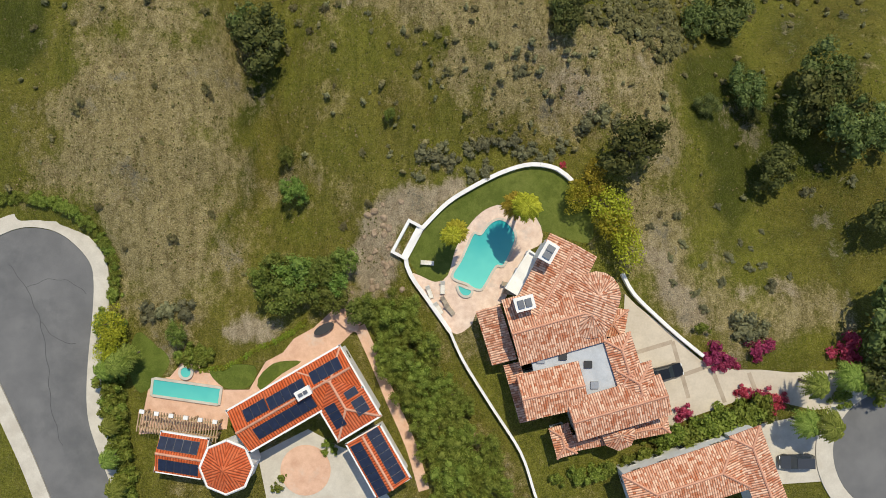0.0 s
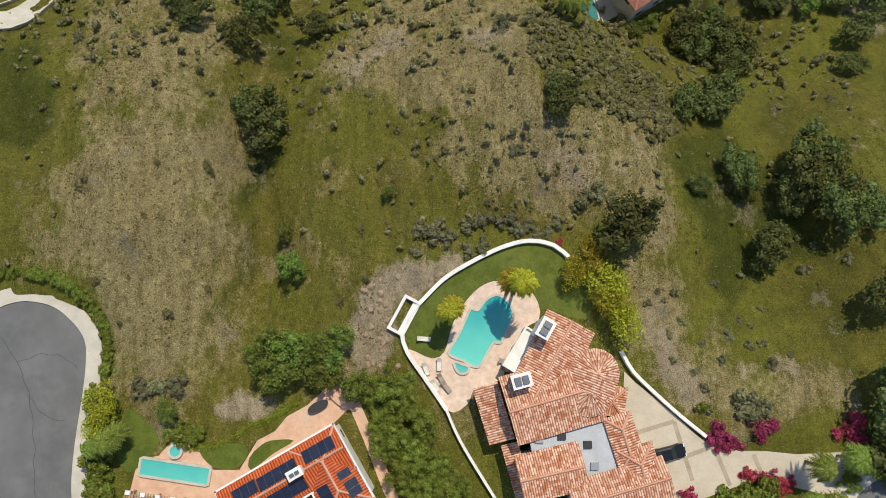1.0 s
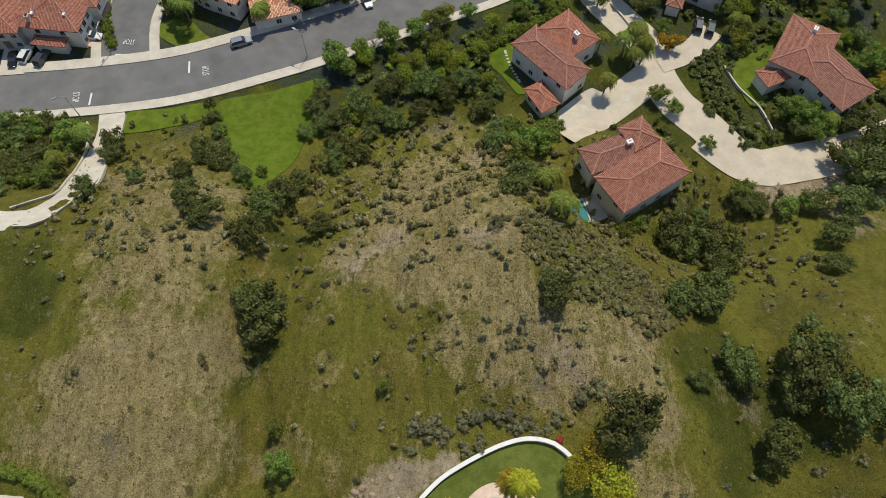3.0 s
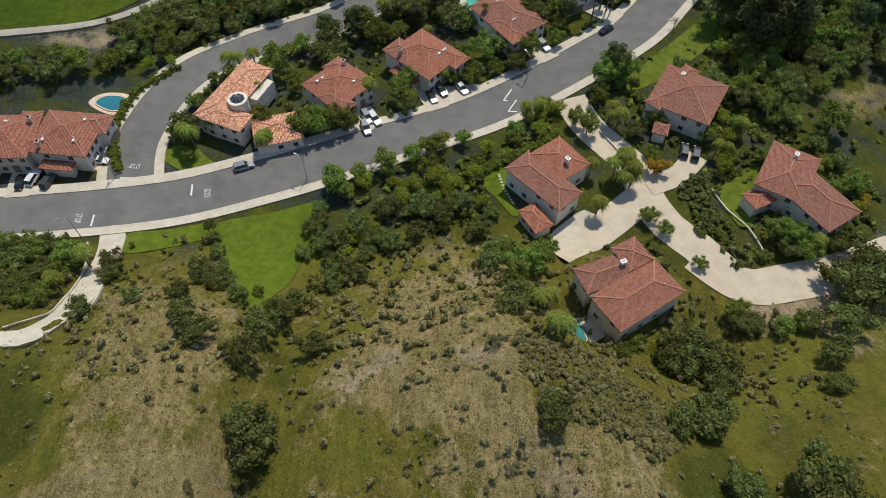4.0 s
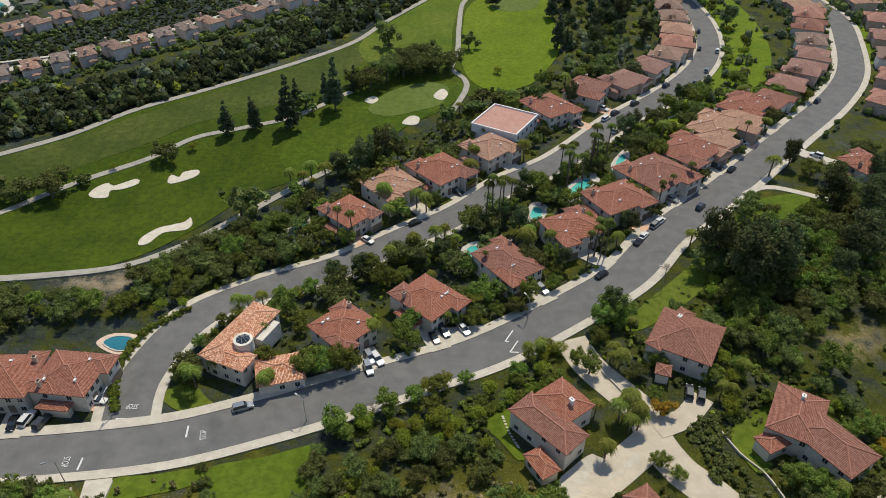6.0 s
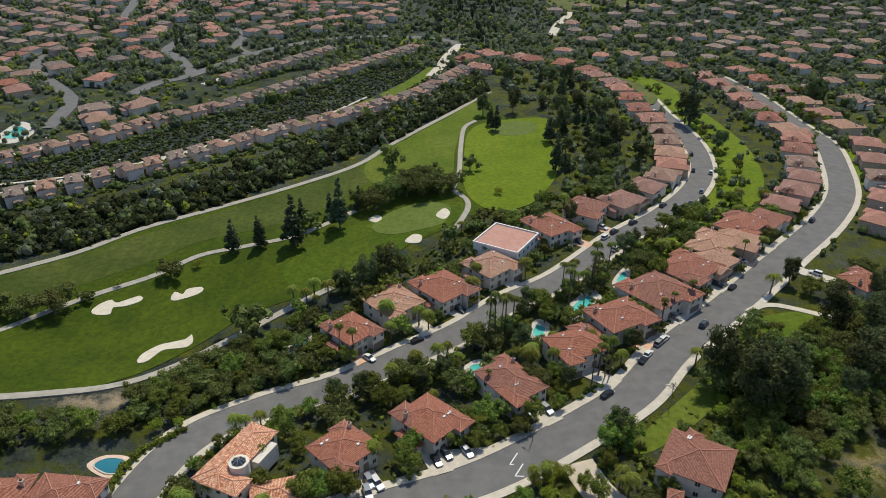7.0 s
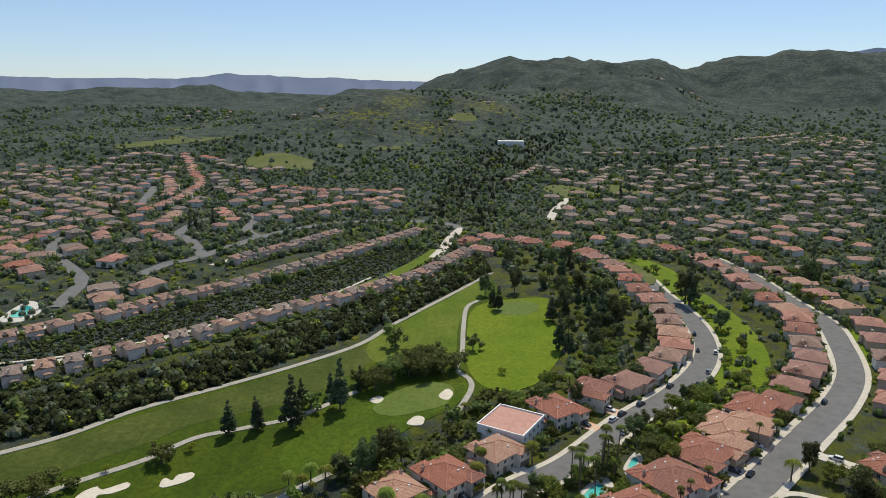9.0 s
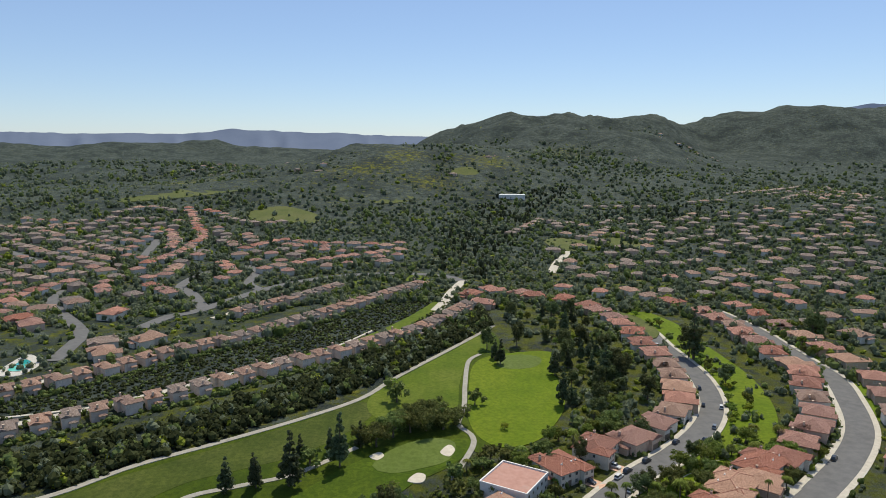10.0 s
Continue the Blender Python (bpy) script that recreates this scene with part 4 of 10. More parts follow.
# paved forecourts and a lawn of the street gardens
for pts, mat, name, label in (
        ([(23.7, 84.8), (27.1, 88.4), (31.7, 91.7), (34.7, 90.8), (40.5, 93.1), (41.6, 91.0), (33.2, 85.3), (25.5, 80.8)], CONCRETE, "forecourt", "pale concrete forecourt before the garage"),
        ([(-39.1, 108.0), (-38.1, 111.2), (-30.7, 111.4), (-29.1, 107.8), (-33.5, 106.0)], PAVING, "forecourt", "reddish paved forecourt before the garage"),
        ([(-20.5, 112.7), (-20.0, 116.2), (-13.4, 118.2), (-11.2, 114.2), (-18.4, 110.2)], CONCRETE, "forecourt", "pale concrete forecourt before the garage"),
        ([(-4.0, 127.6), (-1.8, 132.5), (10.3, 133.9), (13.6, 129.0), (2.9, 123.2)], CONCRETE, "forecourt", "pale concrete forecourt before the garage"),
        ([(62.6, 97.0), (66.0, 100.9), (73.3, 105.6), (70.6, 100.9), (67.8, 96.9), (67.3, 93.1), (67.7, 89.2), (65.0, 88.1), (63.4, 92.3)], LAWN_BRIGHT, "house_lawn", "small mown lawn inside a low garden wall")):
    off_road = []
    for p in pts:  # the edge stops at the pavement
        i = int(np.hypot(main_line[:, 0] - p[0], main_line[:, 1] - p[1]).argmin())
        away = np.array(p) - main_line[i]
        off_road.append(tuple(float(v) for v in main_line[i] + away * max(1.0, 8.0 / np.hypot(*away))))
    thing(name, drape(spline(off_road, 1.5, True), mat, name, 0.27, 2.0), None, label, "lawn" if name == "house_lawn" else "forecourt", kind="structure")
    KEEP_OUT.append((*(float(v) for v in np.mean(np.array(pts), axis=0)), 4.5))
KEEP_OUT.append((54.2, 106.6, 4.5))
KEEP_OUT.append((59.4, 109.3, 4.5))
KEEP_OUT.append((64.6, 93.1, 4.5))
strip = main_line[118:190]
thing("green_bank", sweep(strip, [(8.2, 0.12), (11, 0.3), (17, 0.35), (25, 0.35), (33, 0.1)], RANGE_TURF, "green_bank"), None, "green bank beside the main street", "lawn", kind="structure")


thing("terrace_lawn", drape(spline([(-164.3, 308.1), (-130.9, 326.9), (-107.2, 353.6), (-83.1, 380.4), (-79.7, 367.0), (-103.6, 340.4), (-127.3, 316.9)], 6.0, True), LAWN_BRIGHT, "terrace_lawn", 0.4, 6.0), None, "narrow green grass strip above the lower terrace row", "lawn", kind="structure")
lane("terrace_path", [(-200.5, 288.2), (-160.0, 304.6), (-137.5, 315.0), (-113.8, 335.8), (-91.4, 363.7), (-72.1, 395.8), (-50.2, 440.5)], 0.9, CONCRETE, "narrow pale path along the terrace bank", "path", 0.55, 4)
thing("terrace_lawn", drape(spline([(-84.2, 386.0), (-56.5, 422.1), (-31.7, 472.7), (-9.5, 535.8), (-7.3, 507.4), (-30.3, 450.2), (-54.3, 405.1), (-75.8, 375.9)], 6.0, True), LAWN_BRIGHT, "terrace_lawn", 0.4, 8.0), None, "green grass bank between the terrace rows", "lawn", kind="structure")
thing("terrace_lawn", drape(spline([(-97.9, 591.7), (-61.4, 615.9), (-31.7, 627.7), (-28.2, 607.0), (-54.3, 593.5), (-90.2, 573.1)], 6.0, True), LAWN_BRIGHT, "terrace_lawn", 0.4, 8.0), None, "green grass bank above the terrace rows", "lawn", kind="structure")
GLADES = [[(-159.2, 1220.7), (-112.4, 1245.0), (-72.9, 1215.8), (-72.0, 1152.5), (-120.3, 1128.1), (-147.6, 1165.8)],
    [(-305.5, 1043.4), (-265.9, 1090.7), (-203.1, 1037.5), (-194.5, 971.9), (-238.6, 975.0), (-280.1, 982.3)],
    [(-457.2, 1257.2), (-396.8, 1293.4), (-347.8, 1229.0), (-384.5, 1187.8), (-522.5, 1091.8), (-519.8, 1189.4)],
    [(117.1, 864.8), (180.1, 866.4), (167.6, 803.8), (124.5, 776.8), (110.3, 813.0)]] + [[(201.9, 902.9), (239.8, 868.2), (215.6, 789.3), (184.3, 806.0)],
    [(107.4, 504.8), (128.9, 491.7), (134.8, 448.5), (121.8, 434.0), (112.8, 473.7)],
    [(-207.8, 1218.9), (-190.6, 1234.5), (-169.8, 1156.8), (-185.4, 1137.8)],
    [(-3.5, 1330.4), (39.4, 1354.3), (42.9, 1286.0), (1.9, 1265.7)]]
for pts in GLADES:
    thing("meadow", drape(spline(pts, 8.0, True), MEADOW, "meadow", 0.8, 12.0, None, 3.0), None, "bright green meadow on a far hillside", "meadow", "hillside meadows", kind="structure")


# ---- plants ----
def icosphere(level):
    bm = bmesh.new()
    bmesh.ops.create_icosphere(bm, subdivisions=level, radius=1.0)
    v = np.array([q.co[:] for q in bm.verts])
    f = np.array([[q.index for q in g.verts] for g in bm.faces])
    bm.free()
    return v, f


ICO = {k: icosphere(k) for k in (1, 2)}


def leafy(rng, lobes, leaf, count, core=1, core_size=0.8, flat=0.25):
    """Lobes (x, y, z, radius, squash) as lumpy cores under a coat of small leaf clumps."""
    V, F, n = [], [], 0
    cv, cf = ICO[core]
    for x, y, z, r, sq in lobes:
        k = cv * (1 + rng.uniform(-0.16, 0.16, len(cv)))[:, None] * r * core_size * np.array([1, 1, sq]) + (x, y, z)
        V.append(k)
        F += (cf + n).tolist()
        n += len(k)
    L = np.array(lobes)
    w = L[:, 3] ** 2
    pick = rng.choice(len(L), count, p=w / w.sum())
    d = rng.normal(0, 1, (count, 3))
    d[:, 2] += 0.3
    d /= np.linalg.norm(d, axis=1)[:, None]
    pos = L[pick, :3] + d * (L[pick, 3] * rng.uniform(0.70, 1.16, count))[:, None] * np.stack([np.ones(count), np.ones(count), L[pick, 4]], 1)
    nrm = d + rng.normal(0, 0.55, (count, 3))
    nrm /= np.linalg.norm(nrm, axis=1)[:, None]
    t = np.cross(nrm, rng.normal(0, 1, (count, 3)))
    t /= np.linalg.norm(t, axis=1)[:, None] + 1e-9
    b = np.cross(nrm, t)
    s = leaf * rng.uniform(0.6, 1.35, count)[:, None]
    q = np.stack([pos - t * s, pos - b * s * 0.7 + nrm * s * flat, pos + t * s, pos + b * s * 0.7 + nrm * s * flat], 1).reshape(-1, 3)
    V.append(q)
    for i in range(count):
        F.append((n + 4 * i, n + 4 * i + 1, n + 4 * i + 2, n + 4 * i + 3))
    return np.concatenate(V), F


def broadleaf(seed, mat, wide=3.2, tall=6.0, lobes=11, count=420, leaf=0.42, low=0.35, fill=0.8):
    rng = np.random.default_rng(seed)
    L = [(0, 0, tall * 0.66, wide * 0.52, 0.85)]
    sway = rng.uniform(0, 6.28)
    for k in range(lobes):
        a, e = 2.4 * k + rng.uniform(-0.4, 0.4), rng.uniform(0, 1)
        rad = wide * rng.uniform(0.40, 0.84) * (1 + 0.22 * math.cos(2 * a + sway))
        L.append((rad * math.cos(a), rad * math.sin(a), tall * (low + 0.22 + (0.9 - low - 0.22) * e), wide * rng.uniform(0.20, 0.44), rng.uniform(0.7, 1.0)))
    v, f = leafy(rng, L, leaf, count, 1, fill)
    s = Shape().tube([(0, 0, -0.4), (0.05, 0.02, tall * 0.25), (0.1, -0.05, tall * 0.55)], [wide * 0.085, wide * 0.065, wide * 0.045], 7)
    for k in range(4):
        a = 1.57 * k + rng.uniform(-0.5, 0.5)
        s.tube([(0.05, 0, tall * 0.3), (math.cos(a) * wide * 0.25, math.sin(a) * wide * 0.25, tall * 0.48), (math.cos(a) * wide * 0.5, math.sin(a) * wide * 0.5, tall * 0.62)], [wide * 0.04, wide * 0.03, wide * 0.015], 5)
    kit = Kit()
    kit.add("trunk", s.mesh("trunk", TRUNK))
    kit.add("crown", mesh_of("crown", v, f, mat))
    return kit


def conifer(seed, mat, wide=2.6, tall=12.0, count=520):
    rng = np.random.default_rng(seed)
    L = []
    for k in range(26):
        z = 0.16 + 0.82 * (k / 25)
        r = wide * (1.05 - z) ** 0.8
        a = 2.4 * k
        out = r * rng.uniform(0.35, 0.85)
        L.append((out * math.cos(a), out * math.sin(a), z * tall + rng.uniform(-0.4, 0.4), max(0.3, r * rng.uniform(0.30, 0.60)), rng.uniform(0.6, 1.0)))
    v, f = leafy(rng, L, 0.42, count, 1, 0.7)
    kit = Kit()
    kit.add("trunk", Shape().tube([(0, 0, -0.4), (0, 0, tall * 0.5), (0, 0, tall * 0.95)], [0.26, 0.18, 0.05], 7).mesh("trunk", TRUNK))
    kit.add("crown", mesh_of("crown", v, f, mat))
    return kit


def palm(seed, tall=9.0, reach=2.6, fronds=30, fan=False, mat=LEAF_PALM):
    rng = np.random.default_rng(seed)
    V, F = [], []
    for k in range(fronds):
        a, lift = 2.399 * k + rng.uniform(-0.2, 0.2), rng.uniform(-0.5, 1.1)
        d, side = np.array([math.cos(a), math.sin(a), 0]), np.array([-math.sin(a), math.cos(a), 0])
        R = reach * rng.uniform(0.8, 1.1)
        steps = 11
        for i in range(1, steps):
            t = i / (steps - 1)
            c = np.array([0, 0, tall]) + d * R * (t - 0.15 * t * t) + np.array([0, 0, R * (lift * 0.55 * t - (0.85 + 0.3 * lift) * t * t)])
            w = (0.52 if not fan else 0.70) * math.sin(math.pi * min(0.95, 0.12 + 0.85 * t)) * reach / 2.6
            for sign in (-1, 1):  # a leaflet on each side of the rib
                tip = c + side * sign * w * rng.uniform(0.8, 1.1) + d * w * 0.7 - np.array([0, 0, w * rng.uniform(0.3, 0.8)])
                n = len(V)
                V += [c - d * 0.07 * reach, c + d * 0.05 * reach, tip]
                F.append((n, n + 1, n + 2))
    s = Shape()
    lean = rng.uniform(-0.3, 0.3, 2)
    s.tube([(-lean[0], -lean[1], -0.4), (-lean[0] * 0.4, -lean[1] * 0.4, tall * 0.5), (0, 0, tall)], [0.26, 0.19, 0.17], 8)
    kit = Kit()
    kit.add("trunk", s.mesh("trunk", TRUNK))
    kit.add("crown", mesh_of("crown", V, F, mat))
    return kit


def bush_mesh(seed, mat, wide=1.0, tall=0.9, count=150, leaf=0.2, lobes=5):
    rng = np.random.default_rng(seed)
    L = [(0, 0, tall * 0.4, wide * 0.5, tall / wide * 0.75)]
    for k in range(lobes + 2):
        a, out = 2.4 * k + rng.uniform(-0.5, 0.5), rng.uniform(0.35, 0.85)
        L.append((wide * out * math.cos(a), wide * out * math.sin(a), tall * rng.uniform(0.15, 0.7), wide * rng.uniform(0.18, 0.42), rng.uniform(0.7, 1.1)))
    return mesh_of("bush", *leafy(rng, L, leaf, count, 1, 0.78), mat)


def bare_tree(seed, tall=6.0):
    rng = np.random.default_rng(seed)
    s = Shape().tube([(0, 0, -0.3), (0.05, 0, tall * 0.4)], [0.16, 0.10], 6)
    tw = Shape()
    for k in range(34):
        a, e = 2.4 * k, rng.uniform(0.3, 1.25)
        b = tall * rng.uniform(0.3, 0.55)
        p = np.array([0, 0, b])
        d = np.array([math.cos(a) * math.cos(e), math.sin(a) * math.cos(e), math.sin(e)])
        q = p + d * tall * rng.uniform(0.2, 0.3)
        tw.tube([p, q], [0.05, 0.03], 3)
        for j in range(3):
            d2 = d + rng.normal(0, 0.45, 3)
            tw.tube([q, q + d2 * tall * 0.18], [0.03, 0.012], 3)
    kit = Kit()
    kit.add("trunk", s.mesh("trunk", TRUNK))
    kit.add("crown", tw.mesh("crown", TWIGS))
    return kit


KITS = {
    "oak": [broadleaf(k, LEAF_OAK, 3.4, 5.6, 16, 1500, 0.22, 0.12, 0.66) for k in (1, 2, 3)],
    "green": [broadleaf(k, LEAF_GREEN, 3.0, 6.5, 15, 1400, 0.21, 0.25, 0.62) for k in (4, 5, 6)],
    "lime": [broadleaf(k, LEAF_LIME, 2.8, 5.5, 14, 950, 0.20, 0.25, 0.35) for k in (7, 8)],
    "gold": [broadleaf(k, LEAF_GOLD, 2.8, 5.5, 18, 1300, 0.17, 0.2, 0.15) for k in (7, 8)],
    "yellow": [broadleaf(9, LEAF_YELLOW, 2.6, 4.5, 9, 620, 0.25, 0.2)],
    "oak_far": [broadleaf(k, LEAF_OAK, 3.4, 6.0, 7, 130, 0.62, 0.15) for k in (11, 12, 13)],
    "green_far": [broadleaf(k, LEAF_GREEN, 3.0, 6.5, 7, 130, 0.6, 0.2) for k in (14, 15, 16)],
    "lime_far": [broadleaf(k, LEAF_LIME, 2.7, 5.5, 6, 110, 0.6, 0.2) for k in (17,)],
    "pine": [conifer(k, LEAF_PINE, 2.9, 13.0, 900) for k in (21, 22)],
    "cypress": [conifer(k, LEAF_PINE, 1.7, 11.0, 260) for k in (23, 24)],
    "palm": [palm(k, 7.0, 2.7, 46) for k in (31, 32, 33)],
    "king": [palm(k, 9.6, 2.2, 60, False, LEAF_GOLD) for k in (36, 37)],
    "fanpalm": [palm(k, 14.5, 2.0, 60, True, LEAF_FAN) for k in (34, 35)],
    "bare": [bare_tree(k) for k in (41, 42)],
    "tall": [broadleaf(k, LEAF_TALL, 3.9, 13.0, 26, 2300, 0.30, 0.06, 0.6) for k in (46, 47)],
}
KITS["hedge"] = [broadleaf(k, LEAF_HEDGE, 3.0, 6.2, 16, 1400, 0.18, 0.2, 0.68) for k in (44, 45)]
TREE_TAGS = {
    "tall": ("tall_tree", "tall dark grey-green tree with billowing foliage", "tree"),
    "hedge": ("hedge_tree", "tall bushy hedge tree with bright green leaves", "tree"),
    "oak": ("oak_tree", "dark green oak tree with a dense rounded crown", "tree"), "green": ("garden_tree", "mid-green leafy garden tree", "tree"),
    "gold": ("golden_tree", "open-crowned tree with golden yellow-green leaves", "tree"),
    "lime": ("spring_tree", "tree with fresh yellow-green leaves", "tree"), "yellow": ("blossom_tree", "small tree covered in yellow blossom", "tree"),
    "pine": ("pine_tree", "tall dark green pine tree", "tree"), "cypress": ("cypress_tree", "slender dark green cypress tree", "tree"),
    "king": ("palm_tree", "tall palm with a shaggy yellow-green crown", "palm"),
    "palm": ("palm_tree", "feathery palm tree with arching fronds", "palm"), "fanpalm": ("fan_palm", "tall fan palm with a bare slim trunk", "palm"),
    "bare": ("bare_tree", "leafless grey-brown tree beside the street", "tree")}
tree_rng = random.Random(12)


def plant(kind, x, y, size=1.0, z=None, group=""):
    for line, half in ((main_line, 6.6), (side_line, 6.2)):
        near = np.hypot(line[:, 0] - x, line[:, 1] - y)
        i = int(near.argmin())
        if near[i] < half:  # no tree on the carriageway: it stands beside the pavement
            side = sides_of(line)[i]
            x, y = line[i] + side * (8.6 if float(side @ (np.array((x, y)) - line[i])) > 0 else -8.6)
    name, label, cat = TREE_TAGS[kind.replace("_far", "")]
    k = tree_rng.choice(KITS[kind])
    s = size
    m = Matrix.Translation((x, y, (ground_at(x, y) if z is None else z) - 0.1)) @ Euler((tree_rng.uniform(-0.05, 0.05), tree_rng.uniform(-0.05, 0.05), tree_rng.uniform(0, 6.28))).to_matrix().to_4x4() @ Matrix.Diagonal((s * tree_rng.uniform(0.9, 1.12), s * tree_rng.uniform(0.9, 1.12), s * tree_rng.uniform(0.85, 1.12), 1))
    return k.stamp(name, m, label, cat, group or cat + "s of the valley")


def free_of(x, y, r=0.0, slack=1.0):
    return all((x - a) ** 2 + (y - b) ** 2 > (c * slack + r) ** 2 for a, b, c in KEEP_OUT)


def scatter(outline, count, kinds, sizes=(0.7, 1.3), apart=4.0, seed=0, clear=1.0, group=""):
    """Trees at random inside an outline, clear of roads and houses and of one another."""
    o, rng, got = np.array(outline, float), random.Random(seed), []
    lo, hi = o.min(0), o.max(0)
    for _ in range(count * 12):
        if len(got) >= count:
            break
        x, y = rng.uniform(lo[0], hi[0]), rng.uniform(lo[1], hi[1])
        s = rng.uniform(*sizes)
        if inside((x, y), o) and all((x - a) ** 2 + (y - b) ** 2 > (apart * (s + t) / 2) ** 2 for a, b, t in got) and free_of(x, y, clear * s):
            got.append((x, y, s))
            plant(rng.choice(kinds), x, y, s, group=group)


# ---- houses ----
def roof_faces(polys, name, mat):
    v, f, uv = [], [], []
    for poly in polys:
        p = [Vector(q) for q in poly]
        n = (p[1] - p[0]).cross(p[2] - p[0]).normalized()
        u = Vector((0, 0, 1)).cross(n)
        u = u.normalized() if u.length > 1e-4 else Vector((1, 0, 0))
        w = n.cross(u)
        f.append(tuple(range(len(v), len(v) + len(p))))
        v += p
        uv += [(q.dot(u), q.dot(w)) for q in p]
    return mesh_of(name, v, f, mat, uv)


def hip(x0, y0, x1, y1, z, pitch=0.36, gable=(), lip=0.22):
    """A hip roof over a rectangle: slopes, fascia and soffit; gable: ends ('-' or '+') that rise straight. Returns polygons and ridge lines."""
    w, l = y1 - y0, x1 - x0
    turn = w > l
    if turn:
        x0, y0, x1, y1 = y0, x0, y1, x1
        w, l = l, w
    h = z + w / 2 * pitch
    ra, rb = (x0 if "-" in gable else x0 + w / 2), (x1 if "+" in gable else x1 - w / 2)
    if ra > rb:
        ra = rb = (x0 + x1) / 2
    ym = (y0 + y1) / 2
    a, b, c, d, e, g = (x0, y0, z), (x1, y0, z), (x1, y1, z), (x0, y1, z), (ra, ym, h), (rb, ym, h)
    polys = [(a, b, g, e), (c, d, e, g), (d, a, e), (b, c, g)]
    low = [(p[0], p[1], z - lip) for p in (a, b, c, d)]
    polys += [(low[i], low[(i + 1) % 4], (a, b, c, d)[(i + 1) % 4], (a, b, c, d)[i]) for i in range(4)] + [tuple(low[::-1])]
    lines = [(e, g)] if rb - ra > 0.3 else []
    lines += [(p, e) for p, on in ((a, "-"), (d, "-")) if on not in gable] + [(p, g) for p, on in ((b, "+"), (c, "+")) if on not in gable]
    if turn:
        polys = [tuple((p[1], p[0], p[2]) for p in q[::-1]) for q in polys]
        lines = [tuple((p[1], p[0], p[2]) for p in q) for q in lines]
    return polys, lines


def ridge_mesh(lines, r=0.16):
    s = Shape()
    for a, b in lines:
        s.tube([a, b], [r, r], 6)
    return s.mesh("ridge", RIDGE)


WIN = Shape().box(-0.62, -0.05, -0.68, 0.62, 0.06, -0.58).box(-0.62, -0.05, 0.58, 0.62, 0.06, 0.68).box(-0.62, -0.05, -0.58, -0.52, 0.06, 0.58).box(0.52, -0.05, -0.58, 0.62, 0.06, 0.58).box(-0.03, -0.04, -0.58, 0.03, 0.05, 0.58).mesh("window", FRAME)
PANE = Shape().box(-0.52, -0.02, -0.58, 0.52, 0.03, 0.58).mesh("pane", GLASS)
_g = Shape()
for _k in range(4):
    _g.box(-2.3, -0.06 - 0.01 * (_k % 2), 0.03 + 0.58 * _k, 2.3, 0.05, 0.58 + 0.58 * _k)
GARAGE_DOOR = _g.mesh("garage_door", GARAGE)
DOOR = Shape().box(-0.6, -0.06, 0.0, 0.6, 0.06, 2.3).box(-0.75, -0.1, 0, -0.6, 0.1, 2.45).box(0.6, -0.1, 0, 0.75, 0.1, 2.45).box(-0.6, -0.1, 2.3, 0.6, 0.1, 2.45).mesh("door", GARAGE)
CHIMNEY = Shape().box(-0.45, -0.35, -3.0, 0.45, 0.35, 0.9).box(-0.55, -0.45, 0.9, 0.55, 0.45, 1.05).mesh("chimney", STUCCO_TAN)
CHIMNEY_CAP = Shape().box(-0.3, -0.2, 1.05, 0.3, 0.2, 1.3).mesh("chimney_cap", DARKMETAL)
VENT = Shape().box(-0.35, -0.25, -0.2, 0.35, 0.25, 0.22).tube([(0.7, 0.2, -0.2), (0.7, 0.2, 0.5)], [0.09, 0.09], 6).mesh("roof_vent", STUCCO_WHITE)


